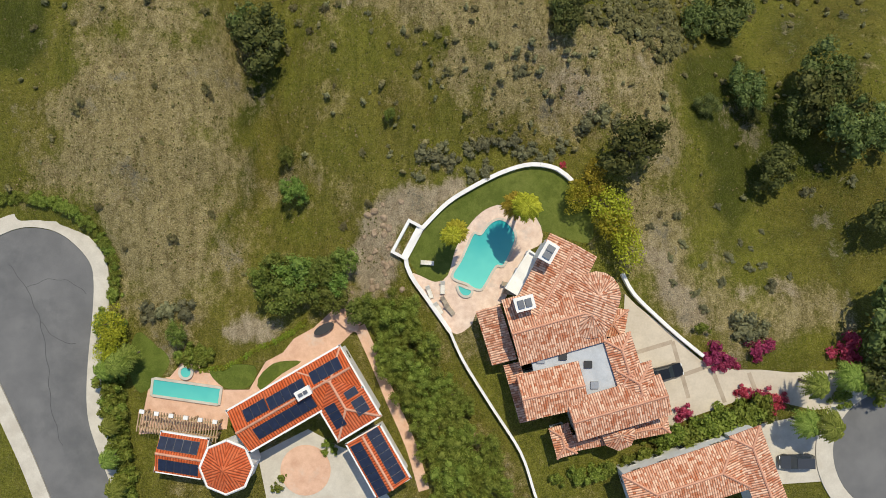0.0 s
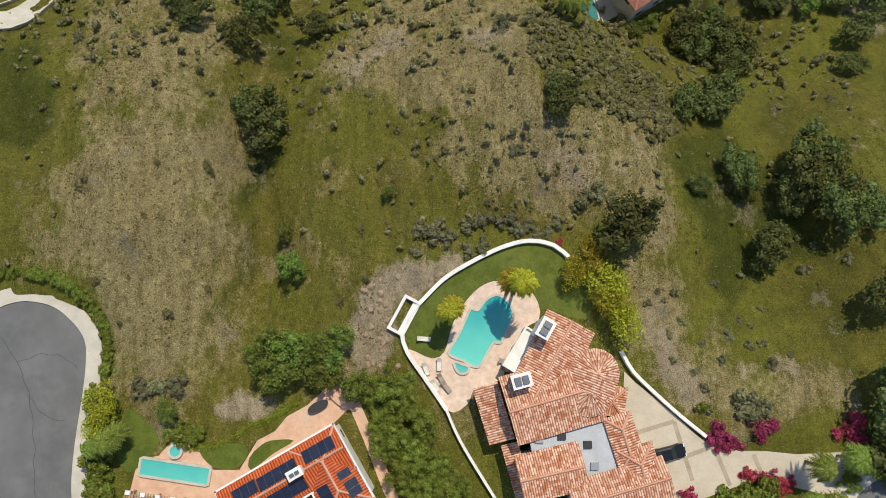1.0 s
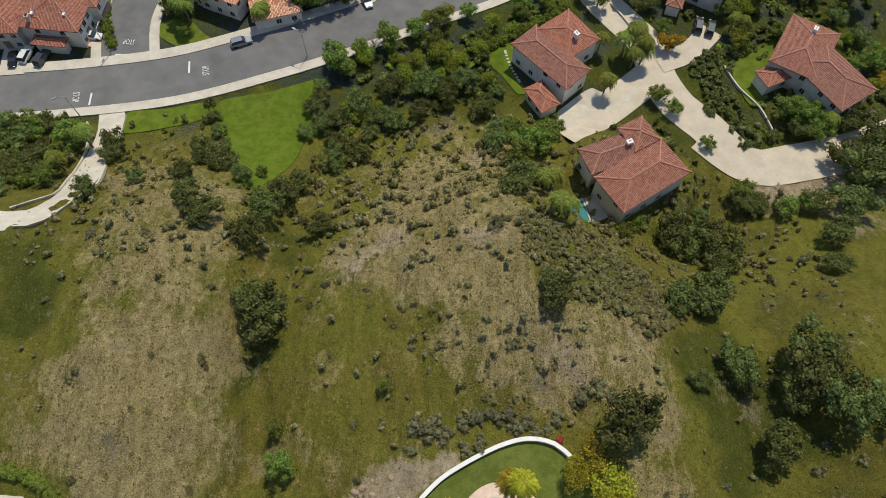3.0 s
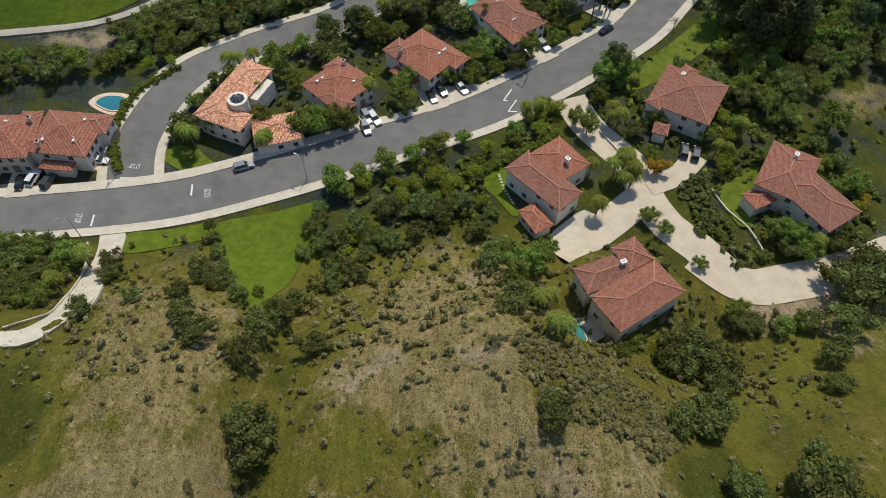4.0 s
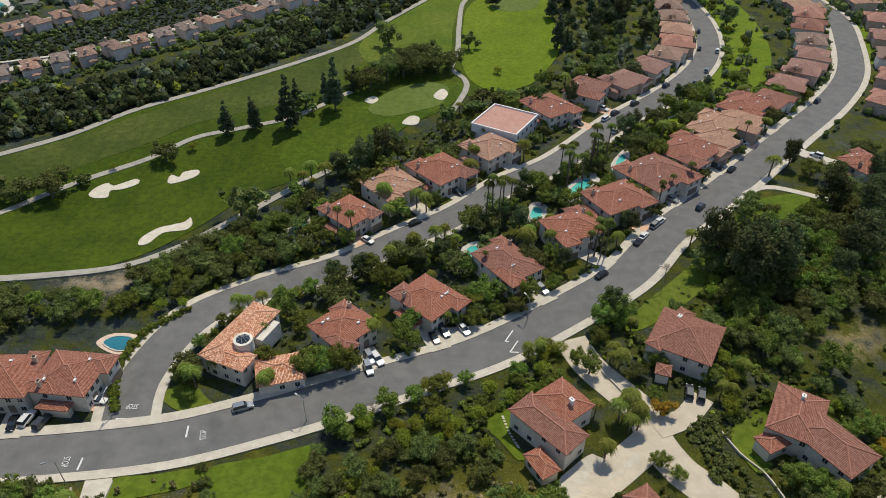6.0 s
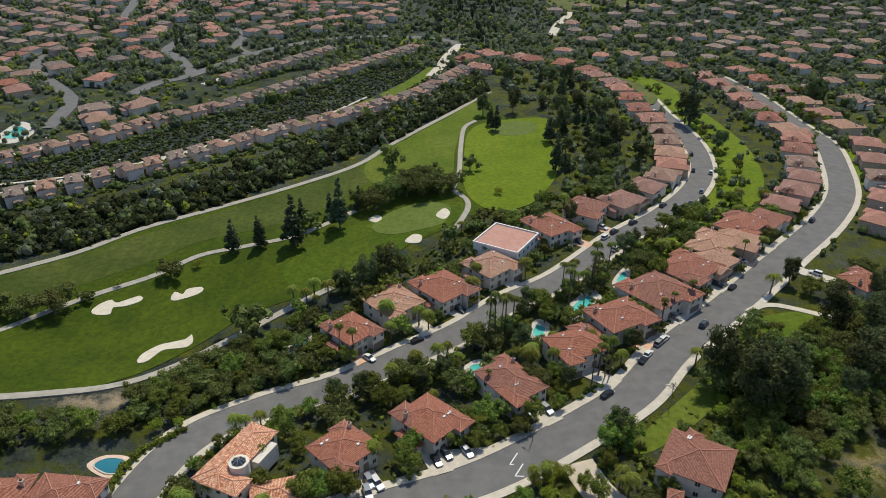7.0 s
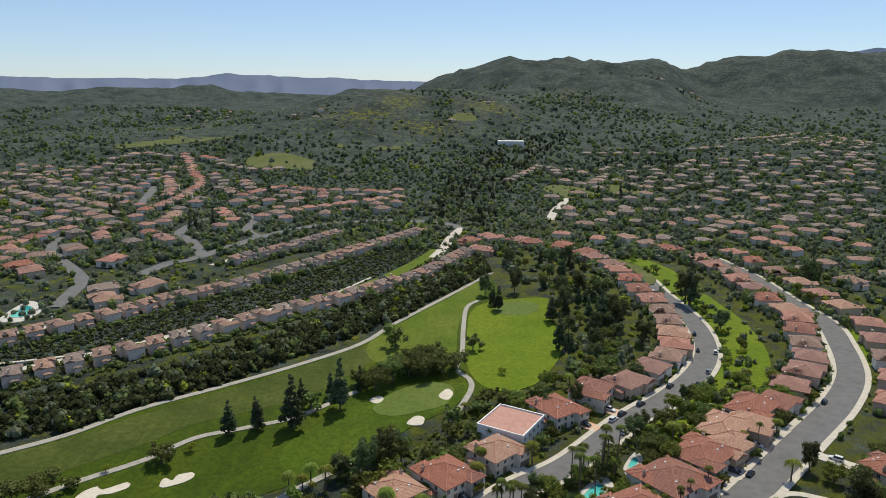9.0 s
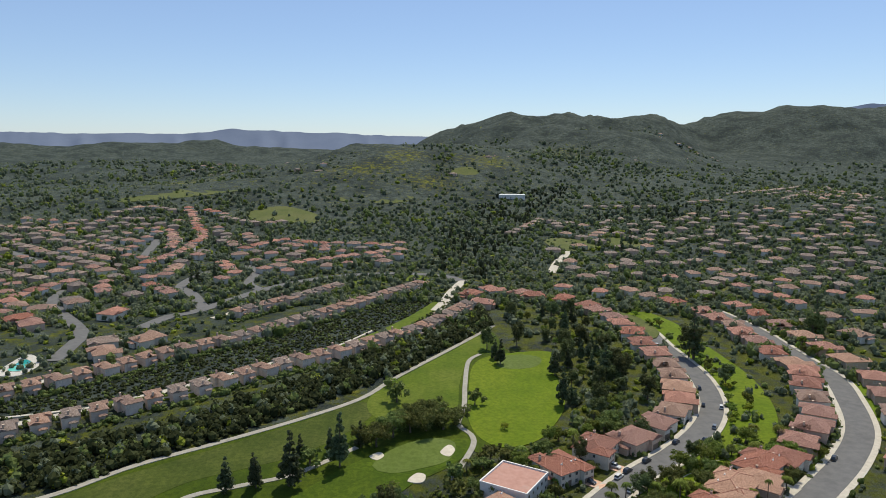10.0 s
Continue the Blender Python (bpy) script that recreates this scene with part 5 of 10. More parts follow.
def villa(length, width, tile, wall, seed, eave=5.6, detail=True):
    """A two-storey house: body, wings and hip roofs, chimney, windows, garage."""
    rng = random.Random(seed)
    kit = Kit()
    over = 0.55
    l, w = length / 2, width / 2
    blocks = [(-l, -w, l, w, eave)]
    fx = rng.choice((-1, 1))
    wl = length * rng.uniform(0.36, 0.46)
    ext = rng.uniform(1.4, 2.4)
    if fx < 0:
        blocks.append((-l - 0.02, -w - ext, -l + wl, 0, eave + 0.02))
    else:
        blocks.append((l - wl, -w - ext, l + 0.02, 0, eave + 0.02))
    if detail:
        bl = length * rng.uniform(0.35, 0.5)
        sx = -l + 0.1 if fx > 0 else l - bl - 0.1
        blocks.append((sx, 0, sx + bl, w + rng.uniform(1.0, 2.0), eave + 0.04))
        # low wing with its own roof
        lx = -l - 2.2 if fx > 0 else l - 0.5
        blocks.append((lx, -w * 0.5, lx + 2.7, w * 0.6, 3.0))
    roofs = []
    if not detail:  # one mass of walls and one of roofs
        bl = length * rng.uniform(0.35, 0.5)
        sx = -l + 0.1 if fx > 0 else l - bl - 0.1
        blocks.append((sx, 0, sx + bl, w + rng.uniform(1.0, 2.2), eave + 0.04))
        lx = -l - 2.0 if fx > 0 else l - 0.7
        blocks.append((lx, -w * 0.6, lx + 2.7, w * 0.5, 2.9))
        body, polys = Shape(), []
        for x0, y0, x1, y1, z in blocks:
            body.box(x0 + over, y0 + over, -2.5, x1 - over, y1 - over, z)
            polys += hip(x0, y0, x1, y1, z, 0.40, ("-",) if y0 < -w - 0.5 or (y1 > w + 0.5) else ())[0]
        kit.add("wall", body.mesh("wall", wall))
        kit.add("roof", roof_faces(polys, "roof", tile))
        for k in (-0.3,):
            kit.add("window", WIN, m=Matrix.Translation((k * length, w - over + 0.05, eave - 1.6)) @ Matrix.Rotation(math.pi, 4, "Z") @ Matrix.Diagonal((1.5, 1, 1, 1)))
        ch = kit.add("chimney", CHIMNEY, m=Matrix.Translation((-fx * l * 0.7, w * 0.4, eave + 1.3)))
    for x0, y0, x1, y1, z in blocks if detail else ():
        body = Shape().box(x0 + over, y0 + over, -2.5, x1 - over, y1 - over, z)
        kit.add("wall", body.mesh("wall", wall))
        polys, lines = hip(x0, y0, x1, y1, z)
        roofs.append(kit.add("roof", roof_faces(polys, "roof", tile)))
        if detail:
            for line in lines:
                kit.add("ridge_tiles", Shape().tube(line, [0.15, 0.15], 5).mesh("ridge_tiles", RIDGE_BROWN), roofs[-1])
    if detail:
        for k in range(3):
            x, y = rng.uniform(-l * 0.6, l * 0.6), rng.choice((-0.5, 0.5)) * w
            kit.add("roof_vent", VENT, roofs[0], m=Matrix.Translation((x, y, eave + w * 0.36 * 0.5 + 0.1)))
        ch = kit.add("chimney", CHIMNEY, m=Matrix.Translation((-fx * l * 0.75, w * 0.55, eave + 1.1)))
        kit.add("chimney_cap", CHIMNEY_CAP, ch)
    gx = (-l + wl / 2) if fx < 0 else (l - wl / 2)
    yf = -w - ext + over
    kit.add("garage_door", GARAGE_DOOR, m=Matrix.Translation((gx, yf - 0.03, 0.1)) @ Matrix.Diagonal((min(1, wl / 6.2), 1, 1, 1)))
    cols = [(gx - 1.5, yf, 4.3), (gx + 1.5, yf, 4.3)]
    span = np.linspace(-l + wl + 1.2, l - 1.6, 3) if fx < 0 else np.linspace(-l + 1.6, l - wl - 1.2, 3)
    if not detail:
        cols = cols[:1] + [(span[1], -w + over, 4.2)]
    else:
        cols += [(x, -w + over, 4.2) for x in span] + [(span[0], -w + over, 1.5), (span[2], -w + over, 1.5)]
    if detail:
        kit.add("door", DOOR, m=Matrix.Translation((float(span[1]), -w + over - 0.03, 0.05)))
    for x, y, z in cols:
        p = kit.add("window", WIN, m=Matrix.Translation((float(x), y - 0.04, z)) @ Matrix.Diagonal((1 if detail else 1.7, 1, 1, 1)))
        if detail:
            kit.add("pane", PANE, p)
    if not detail:
        for s in (fx,):
            kit.add("window", WIN, m=Matrix.Translation((s * (l - over + 0.04), 0.8, eave - 1.5)) @ Matrix.Rotation(radians(90 * s), 4, "Z") @ Matrix.Diagonal((2.2, 1, 1, 1)))
    if detail:
        for s in (-1, 1):
            for yy, z in ((-w * 0.4, 4.2), (w * 0.4, 4.2), (w * 0.35, 1.5)):
                p = kit.add("window", WIN, m=Matrix.Translation((s * (l - over + 0.04), yy, z)) @ Matrix.Rotation(radians(90 * s), 4, "Z"))
                kit.add("pane", PANE, p)
    return kit


PLOTS = []


def put_house(kit, x, y, yaw, label, group, z=None, name="house"):
    PLOTS.append((x, y))
    KEEP_OUT.append((x, y, 6.6))
    return kit.stamp(name, pose(x, y, ground_at(x, y) + 0.15 if z is None else z, 0, 0, yaw), label, "house", group)


# houses of the valley: x, y, turn, length, width
DRIVES = []
NEAR_HOUSES = [
    (*(-24.4, 126.9, -44, 12.4, 10.7), 4), (*(-3.7, 139.5, -42, 14.7, 8.5), 5), (*(17.8, 154.2, -54, 17.2, 11.3), 6), (*(-83.7, 108.9, -6, 13.9, 11.0), 7), (*(-97.1, 107.8, -88, 13.2, 8.7), 8), (*(-29.2, 180.6, -42, 14.0, 12.5), 9)]
STREET_HOUSES = [
    (*(-17.4, 197.0, -49, 15.2, 14.9), 10), (*(-1.2, 206.6, -47, 17.1, 15.4), 11), (*(16.0, 221.4, 44, 15.7, 14.4), 12), (*(40.8, 252.2, -54, 17.4, 15.1), 13), (*(57.5, 267.5, 56, 17.8, 13.9), 14), (*(38.1, 170.1, 25, 15.3, 13.3), 15), (*(54.4, 185.4, 30, 17.8, 14.4), 16), (*(69.8, 200.4, 38, 19.3, 18.2), 17), (*(84.9, 216.1, 42, 19.8, 16.2), 18), (*(99.2, 234.9, 48, 20.1, 14.3), 19), (*(116.6, 252.3, 43, 20.7, 14.5), 20), (*(140.8, 208.3, 26, 13.1, 6.4), 21)]
for x, y, yaw, length, width, k in NEAR_HOUSES + STREET_HOUSES:
    tile = {10: TILE_SALMON, 12: TILE_SALMON, 19: TILE_SALMON}.get(k, TILE_VALLEY)
    best = min((main_line, side_line), key=lambda q: np.hypot(q[:, 0] - x, q[:, 1] - y).min())
    near_p = best[np.hypot(best[:, 0] - x, best[:, 1] - y).argmin()]
    face = math.degrees(math.atan2(near_p[1] - y, near_p[0] - x)) + 90  # the front looks at the street
    turns = [((yaw + a - face + 180) % 360 - 180, yaw + a, a % 180) for a in (0, 90, 180, 270)]
    _, yaw, swapped = min(turns, key=lambda q: abs(q[0]) + (25 if q[2] else 0))
    if swapped:
        length, width = width, length
    put_house(villa(max(length, 12.5) * 1.04, max(width, 10.5), tile, STUCCO, k), x, y, yaw, "two-storey stucco house with a hipped red tile roof", "valley houses")
    DRIVES.append((x, y, near_p))

# rows on the terraces
ROW_KITS = [villa(12.0 + 0.5 * (k % 3), 6.3, (TILE_TAN, TILE_GREY, TILE_TAN)[k % 3], STUCCO_ROSE, 60 + k, 5.0, False) for k in range(6)]
FAR_KITS = [villa(17 + k % 4, 13, (TILE_PINK, TILE_TAN, TILE_VALLEY, TILE_PINK)[k % 4], (STUCCO_TAN, STUCCO)[k % 2], 80 + k, 4.4, False) for k in range(8)]
BEND_KITS = [villa(15 + k % 3, 13.0 + k % 2, (TILE_PINK, TILE_SALMON, TILE_VALLEY, TILE_PINK, TILE_TAN)[k % 5], (STUCCO, STUCCO_TAN)[k % 2], 140 + k, 4.8, False) for k in range(6)]
PALE_KITS = [villa(17 + k % 4, 13, (TILE_GREY, TILE_GREY, TILE_TAN)[k % 3], (STUCCO, STUCCO_WHITE)[k % 2], 95 + k, 4.4, False) for k in range(5)]
house_rng = random.Random(4)
for row in ([(-191.1, 263.3), (-185.5, 268.8), (-160.9, 289.1), (-133.4, 313.6), (-102.4, 346.6), (-85.9, 364.6), (-64.4, 383.6), (-41.3, 410.4), (-21.9, 432.6), (-6.5, 461.5), (11.9, 503.0)], [(-219.8, 306.0), (-203.0, 322.2), (-178.1, 350.9), (-159.1, 378.0), (-140.0, 397.3), (-125.3, 415.8), (-110.2, 440.1), (-90.1, 470.5), (-64.2, 514.3), (-24.5, 578.1)], [(-153.5, 460.4), (-141.2, 484.9), (-119.9, 515.9), (-93.5, 564.0)]):
    line = spline(row, 1.0)
    lane("row_lane", (line - 12.5 * sides_of(line))[::6], 2.4, CONCRETE, "pale concrete lane behind the row houses", "road", 0.3, 4)
    d = 0.0
    for i in range(1, len(line)):
        d += float(np.linalg.norm(line[i] - line[i - 1]))
        if d > 11.2:
            d = 0.0
            t = line[i] - line[i - 1]
            put_house(house_rng.choice(ROW_KITS), float(line[i][0]), float(line[i][1]), math.degrees(math.atan2(t[1], t[0])) + 90 + house_rng.uniform(-5, 5), "pale stucco row house with a brown-pink tile roof", "terrace row houses", name="row_house")


def along(line, start, stop, off, gap, kits, label, group, turn=0.0):
    n, d, last = sides_of(line), 0.0, -99
    for i in range(1, len(line)):
        d += float(np.linalg.norm(line[i] - line[i - 1]))
        if start < d < stop and d - last > gap:
            p, t = line[i] + n[i] * (off + house_rng.uniform(-2.0, 1.0) * (1 if off > 0 else -1)), line[i] - line[i - 1]
            if free_of(p[0], p[1], 5.0):
                last = d
                put_house(house_rng.choice(kits), float(p[0]), float(p[1]), math.degrees(math.atan2(t[1], t[0])) + turn + house_rng.uniform(-9, 9), label, group)


def cottage(length, width, tile, wall, seed):
    """A plain far house: walls with a wing, hipped roofs and a wide window."""
    rng, kit, l, w = random.Random(seed), Kit(), length / 2, width / 2
    g0, g1 = -l * rng.uniform(0.2, 0.6), l * rng.uniform(0.3, 0.8)
    kit.add("wall", Shape().box(-l + 0.5, -w + 0.5, -2.5, l - 0.5, w - 0.5, 4.5).box(g0 + 0.5, -w - 2, -2.5, g1 - 0.5, 0, 4.4).mesh("wall", wall))
    kit.add("roof", roof_faces(hip(-l, -w, l, w, 4.5, 0.37)[0] + hip(g0, -w - 2.5, g1, w * 0.3, 4.42, 0.39)[0], "roof", tile))
    for x, y in (((g0 + g1) / 2, -w - 2.04),):
        kit.add("window", WIN, m=Matrix.Translation((x, y, 2.9)) @ Matrix.Diagonal((2.4, 1, 1.1, 1)))
    return kit


COTTAGES = [cottage(14 + 1.1 * k, 10.5 + 0.5 * (k % 4), t, (STUCCO, STUCCO_TAN, STUCCO_WHITE)[k % 3], 120 + k) for k, t in enumerate((TILE_PINK, TILE_GREY, TILE_VALLEY, TILE_TAN))]


def hamlet(rows, gap, kits, roofs, label, group, seed, limit=560):
    """Houses along the lines of their streets; the farthest are plainer."""
    rng = random.Random(seed)
    for row in rows:
        line, d = spline(row, 1.5), gap
        for i in range(1, len(line)):
            t = line[i] - line[i - 1]
            d += float(np.linalg.norm(t))
            if d < gap:
                continue
            x, y = line[i] + np.array((rng.uniform(-2, 2), rng.uniform(-2, 2)))
            if not free_of(x, y, 4.5):
                continue
            d = rng.uniform(-3, 1.5)
            yaw = math.degrees(math.atan2(t[1], t[0])) + rng.choice((0, 90, 180)) + rng.uniform(-10, 10)
            if math.hypot(x, y) < limit:
                put_house(rng.choice(kits), x, y, yaw, label, group)
            else:
                put_house(COTTAGES[rng.choice(roofs)], x, y, yaw, label, group)


BEND_PLOTS = [len(PLOTS)]
along(main_line, 195, 620, -17, 19.0, BEND_KITS, "stucco house with a red-brown tile roof beside the street", "street houses")
along(side_line, 235, 520, -16, 19.0, BEND_KITS, "stucco house with a red-brown tile roof beside the street", "street houses")
along(main_line, 330, 620, 18, 24, BEND_KITS, "stucco house with a red-brown tile roof beside the street", "street houses")
BEND_PLOTS.append(len(PLOTS))
hamlet([[(-396.5, 1043.5), (-362.8, 973.9), (-336.2, 911.3), (-305.2, 848.3), (-294.0, 785.7), (-287.9, 728.1), (-291.3, 692.7), (-293.0, 645.1)],
    [(-358.3, 873.5), (-323.8, 804.1), (-306.9, 745.6)],
    [(-261.2, 586.5), (-254.1, 602.2), (-256.4, 646.8)],
    [(-245.4, 556.3), (-213.0, 525.6)],
    [(-282.8, 548.1), (-262.5, 519.7)],
    [(-235.5, 466.9), (-222.2, 461.0)],
    [(-319.9, 571.8), (-326.7, 531.3), (-323.8, 501.8), (-296.8, 471.2)],
    [(-287.3, 449.4), (-261.2, 424.6)],
    [(-222.0, 663.7), (-186.2, 599.8)]] + [[(-228.7, 750.2), (-201.0, 813.1), (-157.5, 794.5), (-105.0, 789.0), (-65.6, 778.4)],
    [(-181.5, 627.0), (-153.8, 663.7), (-116.4, 701.2), (-74.3, 738.9), (-48.5, 759.1)],
    [(-362.6, 1031.3), (-327.9, 1001.5)],
    [(-397.9, 882.1), (-361.8, 855.8)]], 17, FAR_KITS, (0, 0, 0, 3, 2), "pale stucco house with a pink tile roof among trees", "western village houses", 3)
hamlet([[(-579.6, 882.8), (-527.1, 867.9), (-493.0, 883.9)],
    [(-470.4, 957.9), (-435.6, 950.1), (-403.9, 967.7)],
    [(-456.6, 793.2), (-415.3, 776.7), (-366.4, 741.7), (-334.6, 725.3)],
    [(-494.8, 770.4), (-448.8, 736.1), (-402.2, 696.6)],
    [(-433.1, 823.7), (-393.1, 810.8), (-360.0, 789.0)],
    [(-352.8, 657.2), (-324.3, 643.5)],
    [(-504.3, 829.3), (-465.1, 845.4)],
    [(-438.0, 890.2), (-414.0, 910.2), (-385.5, 922.5)]] + [[(-479.9, 994.9), (-459.7, 1042.3), (-398.9, 1016.5)],
    [(-423.5, 623.9), (-378.8, 593.8), (-350.0, 582.6)],
    [(-388.8, 714.8), (-350.9, 686.1), (-322.6, 668.2)],
    [(-536.6, 826.3), (-505.6, 809.0)],
    [(-321.1, 980.3), (-263.2, 943.2), (-236.6, 960.6)],
    [(-456.9, 683.1), (-446.6, 693.8)],
    [(-205.3, 394.9), (-184.0, 358.2)],
    [(-182.0, 404.0), (-174.3, 416.9)],
    [(-355.4, 613.5), (-328.5, 601.4)]], 19, PALE_KITS, (1, 1, 3), "pale stucco house with a grey-brown roof among trees", "western village houses", 4)
hamlet([[(215.7, 1140.7), (265.8, 1140.8), (305.4, 1135.5), (345.3, 1133.2)],
    [(393.8, 1171.1), (444.2, 1182.0)],
    [(470.7, 1089.9), (487.3, 1014.7), (531.2, 998.7)],
    [(552.0, 1182.7), (654.2, 1314.0), (668.5, 1208.0)],
    [(217.5, 866.8), (252.6, 832.7), (296.1, 863.1), (328.2, 885.1)],
    [(321.0, 837.2), (338.5, 798.4), (343.3, 762.7)],
    [(363.9, 877.3), (400.4, 835.6), (478.9, 870.6)],
    [(368.0, 779.4), (400.3, 781.7), (458.2, 779.7)]] + [[(281.6, 781.9), (294.3, 746.4)],
    [(481.7, 863.0), (518.3, 846.3)],
    [(376.9, 700.9), (407.1, 712.9), (419.4, 680.2)],
    [(172.2, 705.0), (223.6, 696.4), (248.2, 716.2)],
    [(313.7, 704.0), (319.5, 685.8)],
    [(143.8, 886.3), (165.9, 863.0), (209.5, 949.9)],
    [(72.4, 887.0), (127.2, 1013.2), (146.1, 924.4)],
    [(530.5, 1343.2), (642.0, 1478.2), (835.0, 1707.4)],
    [(589.0, 1093.8), (623.5, 1035.2)]], 24, PALE_KITS, (1, 1, 1, 3), "pale house with a grey-brown roof among trees", "eastern village houses", 5)
hamlet([[(219.4, 597.6), (257.5, 639.5), (270.6, 624.1)],
    [(242.6, 589.1), (251.2, 562.8)],
    [(289.8, 614.4), (306.2, 597.8)],
    [(306.6, 566.4), (316.9, 556.1)],
    [(142.0, 567.5), (157.5, 540.6), (171.0, 520.9)],
    [(260.6, 550.6), (261.5, 516.1)],
    [(262.3, 485.5), (266.0, 467.0)],
    [(319.0, 544.0), (329.9, 530.7)],
    [(255.5, 441.3), (262.1, 422.2)]] + [[(14.0, 534.3), (34.7, 552.3), (53.9, 541.2)],
    [(19.5, 505.7), (42.0, 501.8)],
    [(59.8, 533.7), (84.6, 525.1), (100.6, 497.0)],
    [(91.1, 567.4), (116.7, 556.7), (128.4, 548.4)],
    [(-4.8, 1299.1), (7.7, 1296.7)],
    [(67.2, 1427.3), (117.8, 1464.1)],
    [(118.5, 615.2), (141.6, 606.9)],
    [(196.7, 626.3), (213.0, 614.5)]], 22, FAR_KITS, (1, 0, 3), "stucco house with a pink-brown tile roof among trees", "eastern village houses", 6)


def sprinkle(outline, count, apart, roofs, label, seed):
    """Far houses inside an outline, turned as their neighbours are, too many to pick apart."""
    o, rng, homes = np.array(outline, float), random.Random(seed), []
    lo, hi, got = o.min(0), o.max(0), 0
    for _ in range(count * 14):
        if got >= count:
            break
        x, y = rng.uniform(lo[0], hi[0]), rng.uniform(lo[1], hi[1])
        if inside((x, y), o) and free_of(x, y, 4.0) and all((x - a) ** 2 + (y - b) ** 2 > apart ** 2 for a, b in PLOTS):
            got += 1
            PLOTS.append((x, y))
            KEEP_OUT.append((x, y, 6.6))
            yaw = math.degrees(math.atan2(x, y)) * -1 + 25 * math.sin(x / 90 + y / 140) + rng.choice((0, 90, 180)) + rng.uniform(-8, 8)
            homes.append((rng.choice(roofs), pose(x, y, ground_at(x, y) + 0.15, 0, 0, yaw) @ Matrix.Diagonal((rng.uniform(0.8, 1.1), rng.uniform(0.85, 1.15), rng.uniform(0.85, 1.25), 1))))
    verts, faces, uvs, which, mats = [], [], [], [], []
    for k, m in homes:
        for me in [q[1] for q in COTTAGES[k].parts if q[0] in ("wall", "roof")]:
            if me.materials[0] not in mats:
                mats.append(me.materials[0])
            n = len(verts)
            verts += [m @ v.co for v in me.vertices]
            layer = me.uv_layers[0].data if me.uv_layers else None
            for p in me.polygons:
                faces.append(tuple(i + n for i in p.vertices))
                which.append(mats.index(me.materials[0]))
                uvs += [layer[i].uv[:] if layer else (0, 0) for i in p.loop_indices]
    tagged(new("far_houses", mesh_of("far_houses", verts, faces, mats, uvs, which)), label, "houses", kind="stuff")


sprinkle([(126.6, 1010.0), (644.5, 1098.2), (380.0, 620.0), (280.0, 430.0), (236.0, 430.0), (240.0, 560.0), (157.3, 560.0), (96.1, 640.0)], 90, 24, (1, 1, 1, 3), "many pale houses with grey-brown roofs among trees", 12)
sprinkle([(-578.8, 929.6), (-349.5, 960.2), (-200.0, 800.0), (-61.5, 802.5), (-52.7, 682.8), (-190.0, 600.0), (-240.0, 470.0), (-290.0, 400.0), (-420.0, 590.0)], 110, 20, (0, 0, 3, 1), "many pale stucco houses with pink tile roofs among trees", 13)
sprinkle([(-760.0, 2300.0), (-380.0, 2400.0), (-193.6, 1500.0), (-259.5, 1224.0), (-621.0, 1629.4)], 60, 42, (1, 3, 0), "small pale houses dotted over the far hills", 14)
sprinkle([(513.8, 2360.9), (921.0, 2642.0), (819.4, 2175.5), (439.0, 1867.6)], 26, 50, (1, 3), "pale houses on the shoulder of the far hill", 15)
sprinkle([(480.0, 1330.0), (900.0, 1700.0), (760.0, 1250.0), (640.0, 1120.0)], 36, 40, (1, 1, 3), "pale houses on the far eastern slope", 16)

# ---- woods ----
scatter([(-118.7, 123.7), (-117.5, 138.6), (-101.6, 140.1), (-87.3, 142.2), (-75.5, 162.8), (-62.1, 176.4), (-41.4, 190.1), (-33.1, 181.4), (-45.0, 158.4), (-62.0, 143.4), (-80.3, 134.9), (-96.0, 130.2)], 90, ["oak", "oak", "green", "oak"], (0.6, 1.25), 3.6, 1)
scatter([(28.5, 487.3), (82.2, 500.8), (97.0, 382.3), (83.2, 307.1), (52.0, 292.8), (53.4, 342.9), (53.9, 397.7)], 52, ["tall", "oak", "green", "pine"], (0.65, 1.15), 5.0, 3)
scatter([(64.8, 132.6), (74.9, 153.5), (93.7, 172.6), (142.4, 195.0), (130.2, 144.5), (107.6, 109.9), (83.9, 109.6), (73.6, 132.7)], 44, ["oak", "green", "green"], (0.6, 1.3), 4.6, 4)
scatter([(68.1, 163.3), (89.1, 186.0), (161.5, 231.5), (145.4, 181.0), (108.2, 136.8), (62.5, 136.1)], 30, ["oak", "green", "green"], (0.7, 1.3), 4.4, 5)
scatter([(-25.4, 97.9), (9.0, 108.2), (29.3, 126.7), (29.9, 118.8), (10.1, 101.8), (-0.1, 93.2), (-17.4, 93.0)], 22, ["green", "lime", "lime"], (0.5, 0.85), 3.8, 6)
scatter([(-25.3, 78.4), (-17.3, 91.4), (-2.6, 98.2), (10.1, 101.8), (13.3, 88.5), (0.0, 85.0), (-9.1, 78.3), (-18.3, 63.8)], 20, ["oak", "lime", "oak"], (0.35, 0.7), 3.8, 7)
scatter([(-97.3, 83.7), (-81.1, 84.8), (-71.9, 77.3), (-67.9, 61.4), (-73.2, 55.4), (-81.2, 57.8)], 26, ["oak", "green"], (0.5, 1.0), 3.2, 8)

# ---- the hilltop: three houses, gardens and two turning circles ----
PAD = 28.0


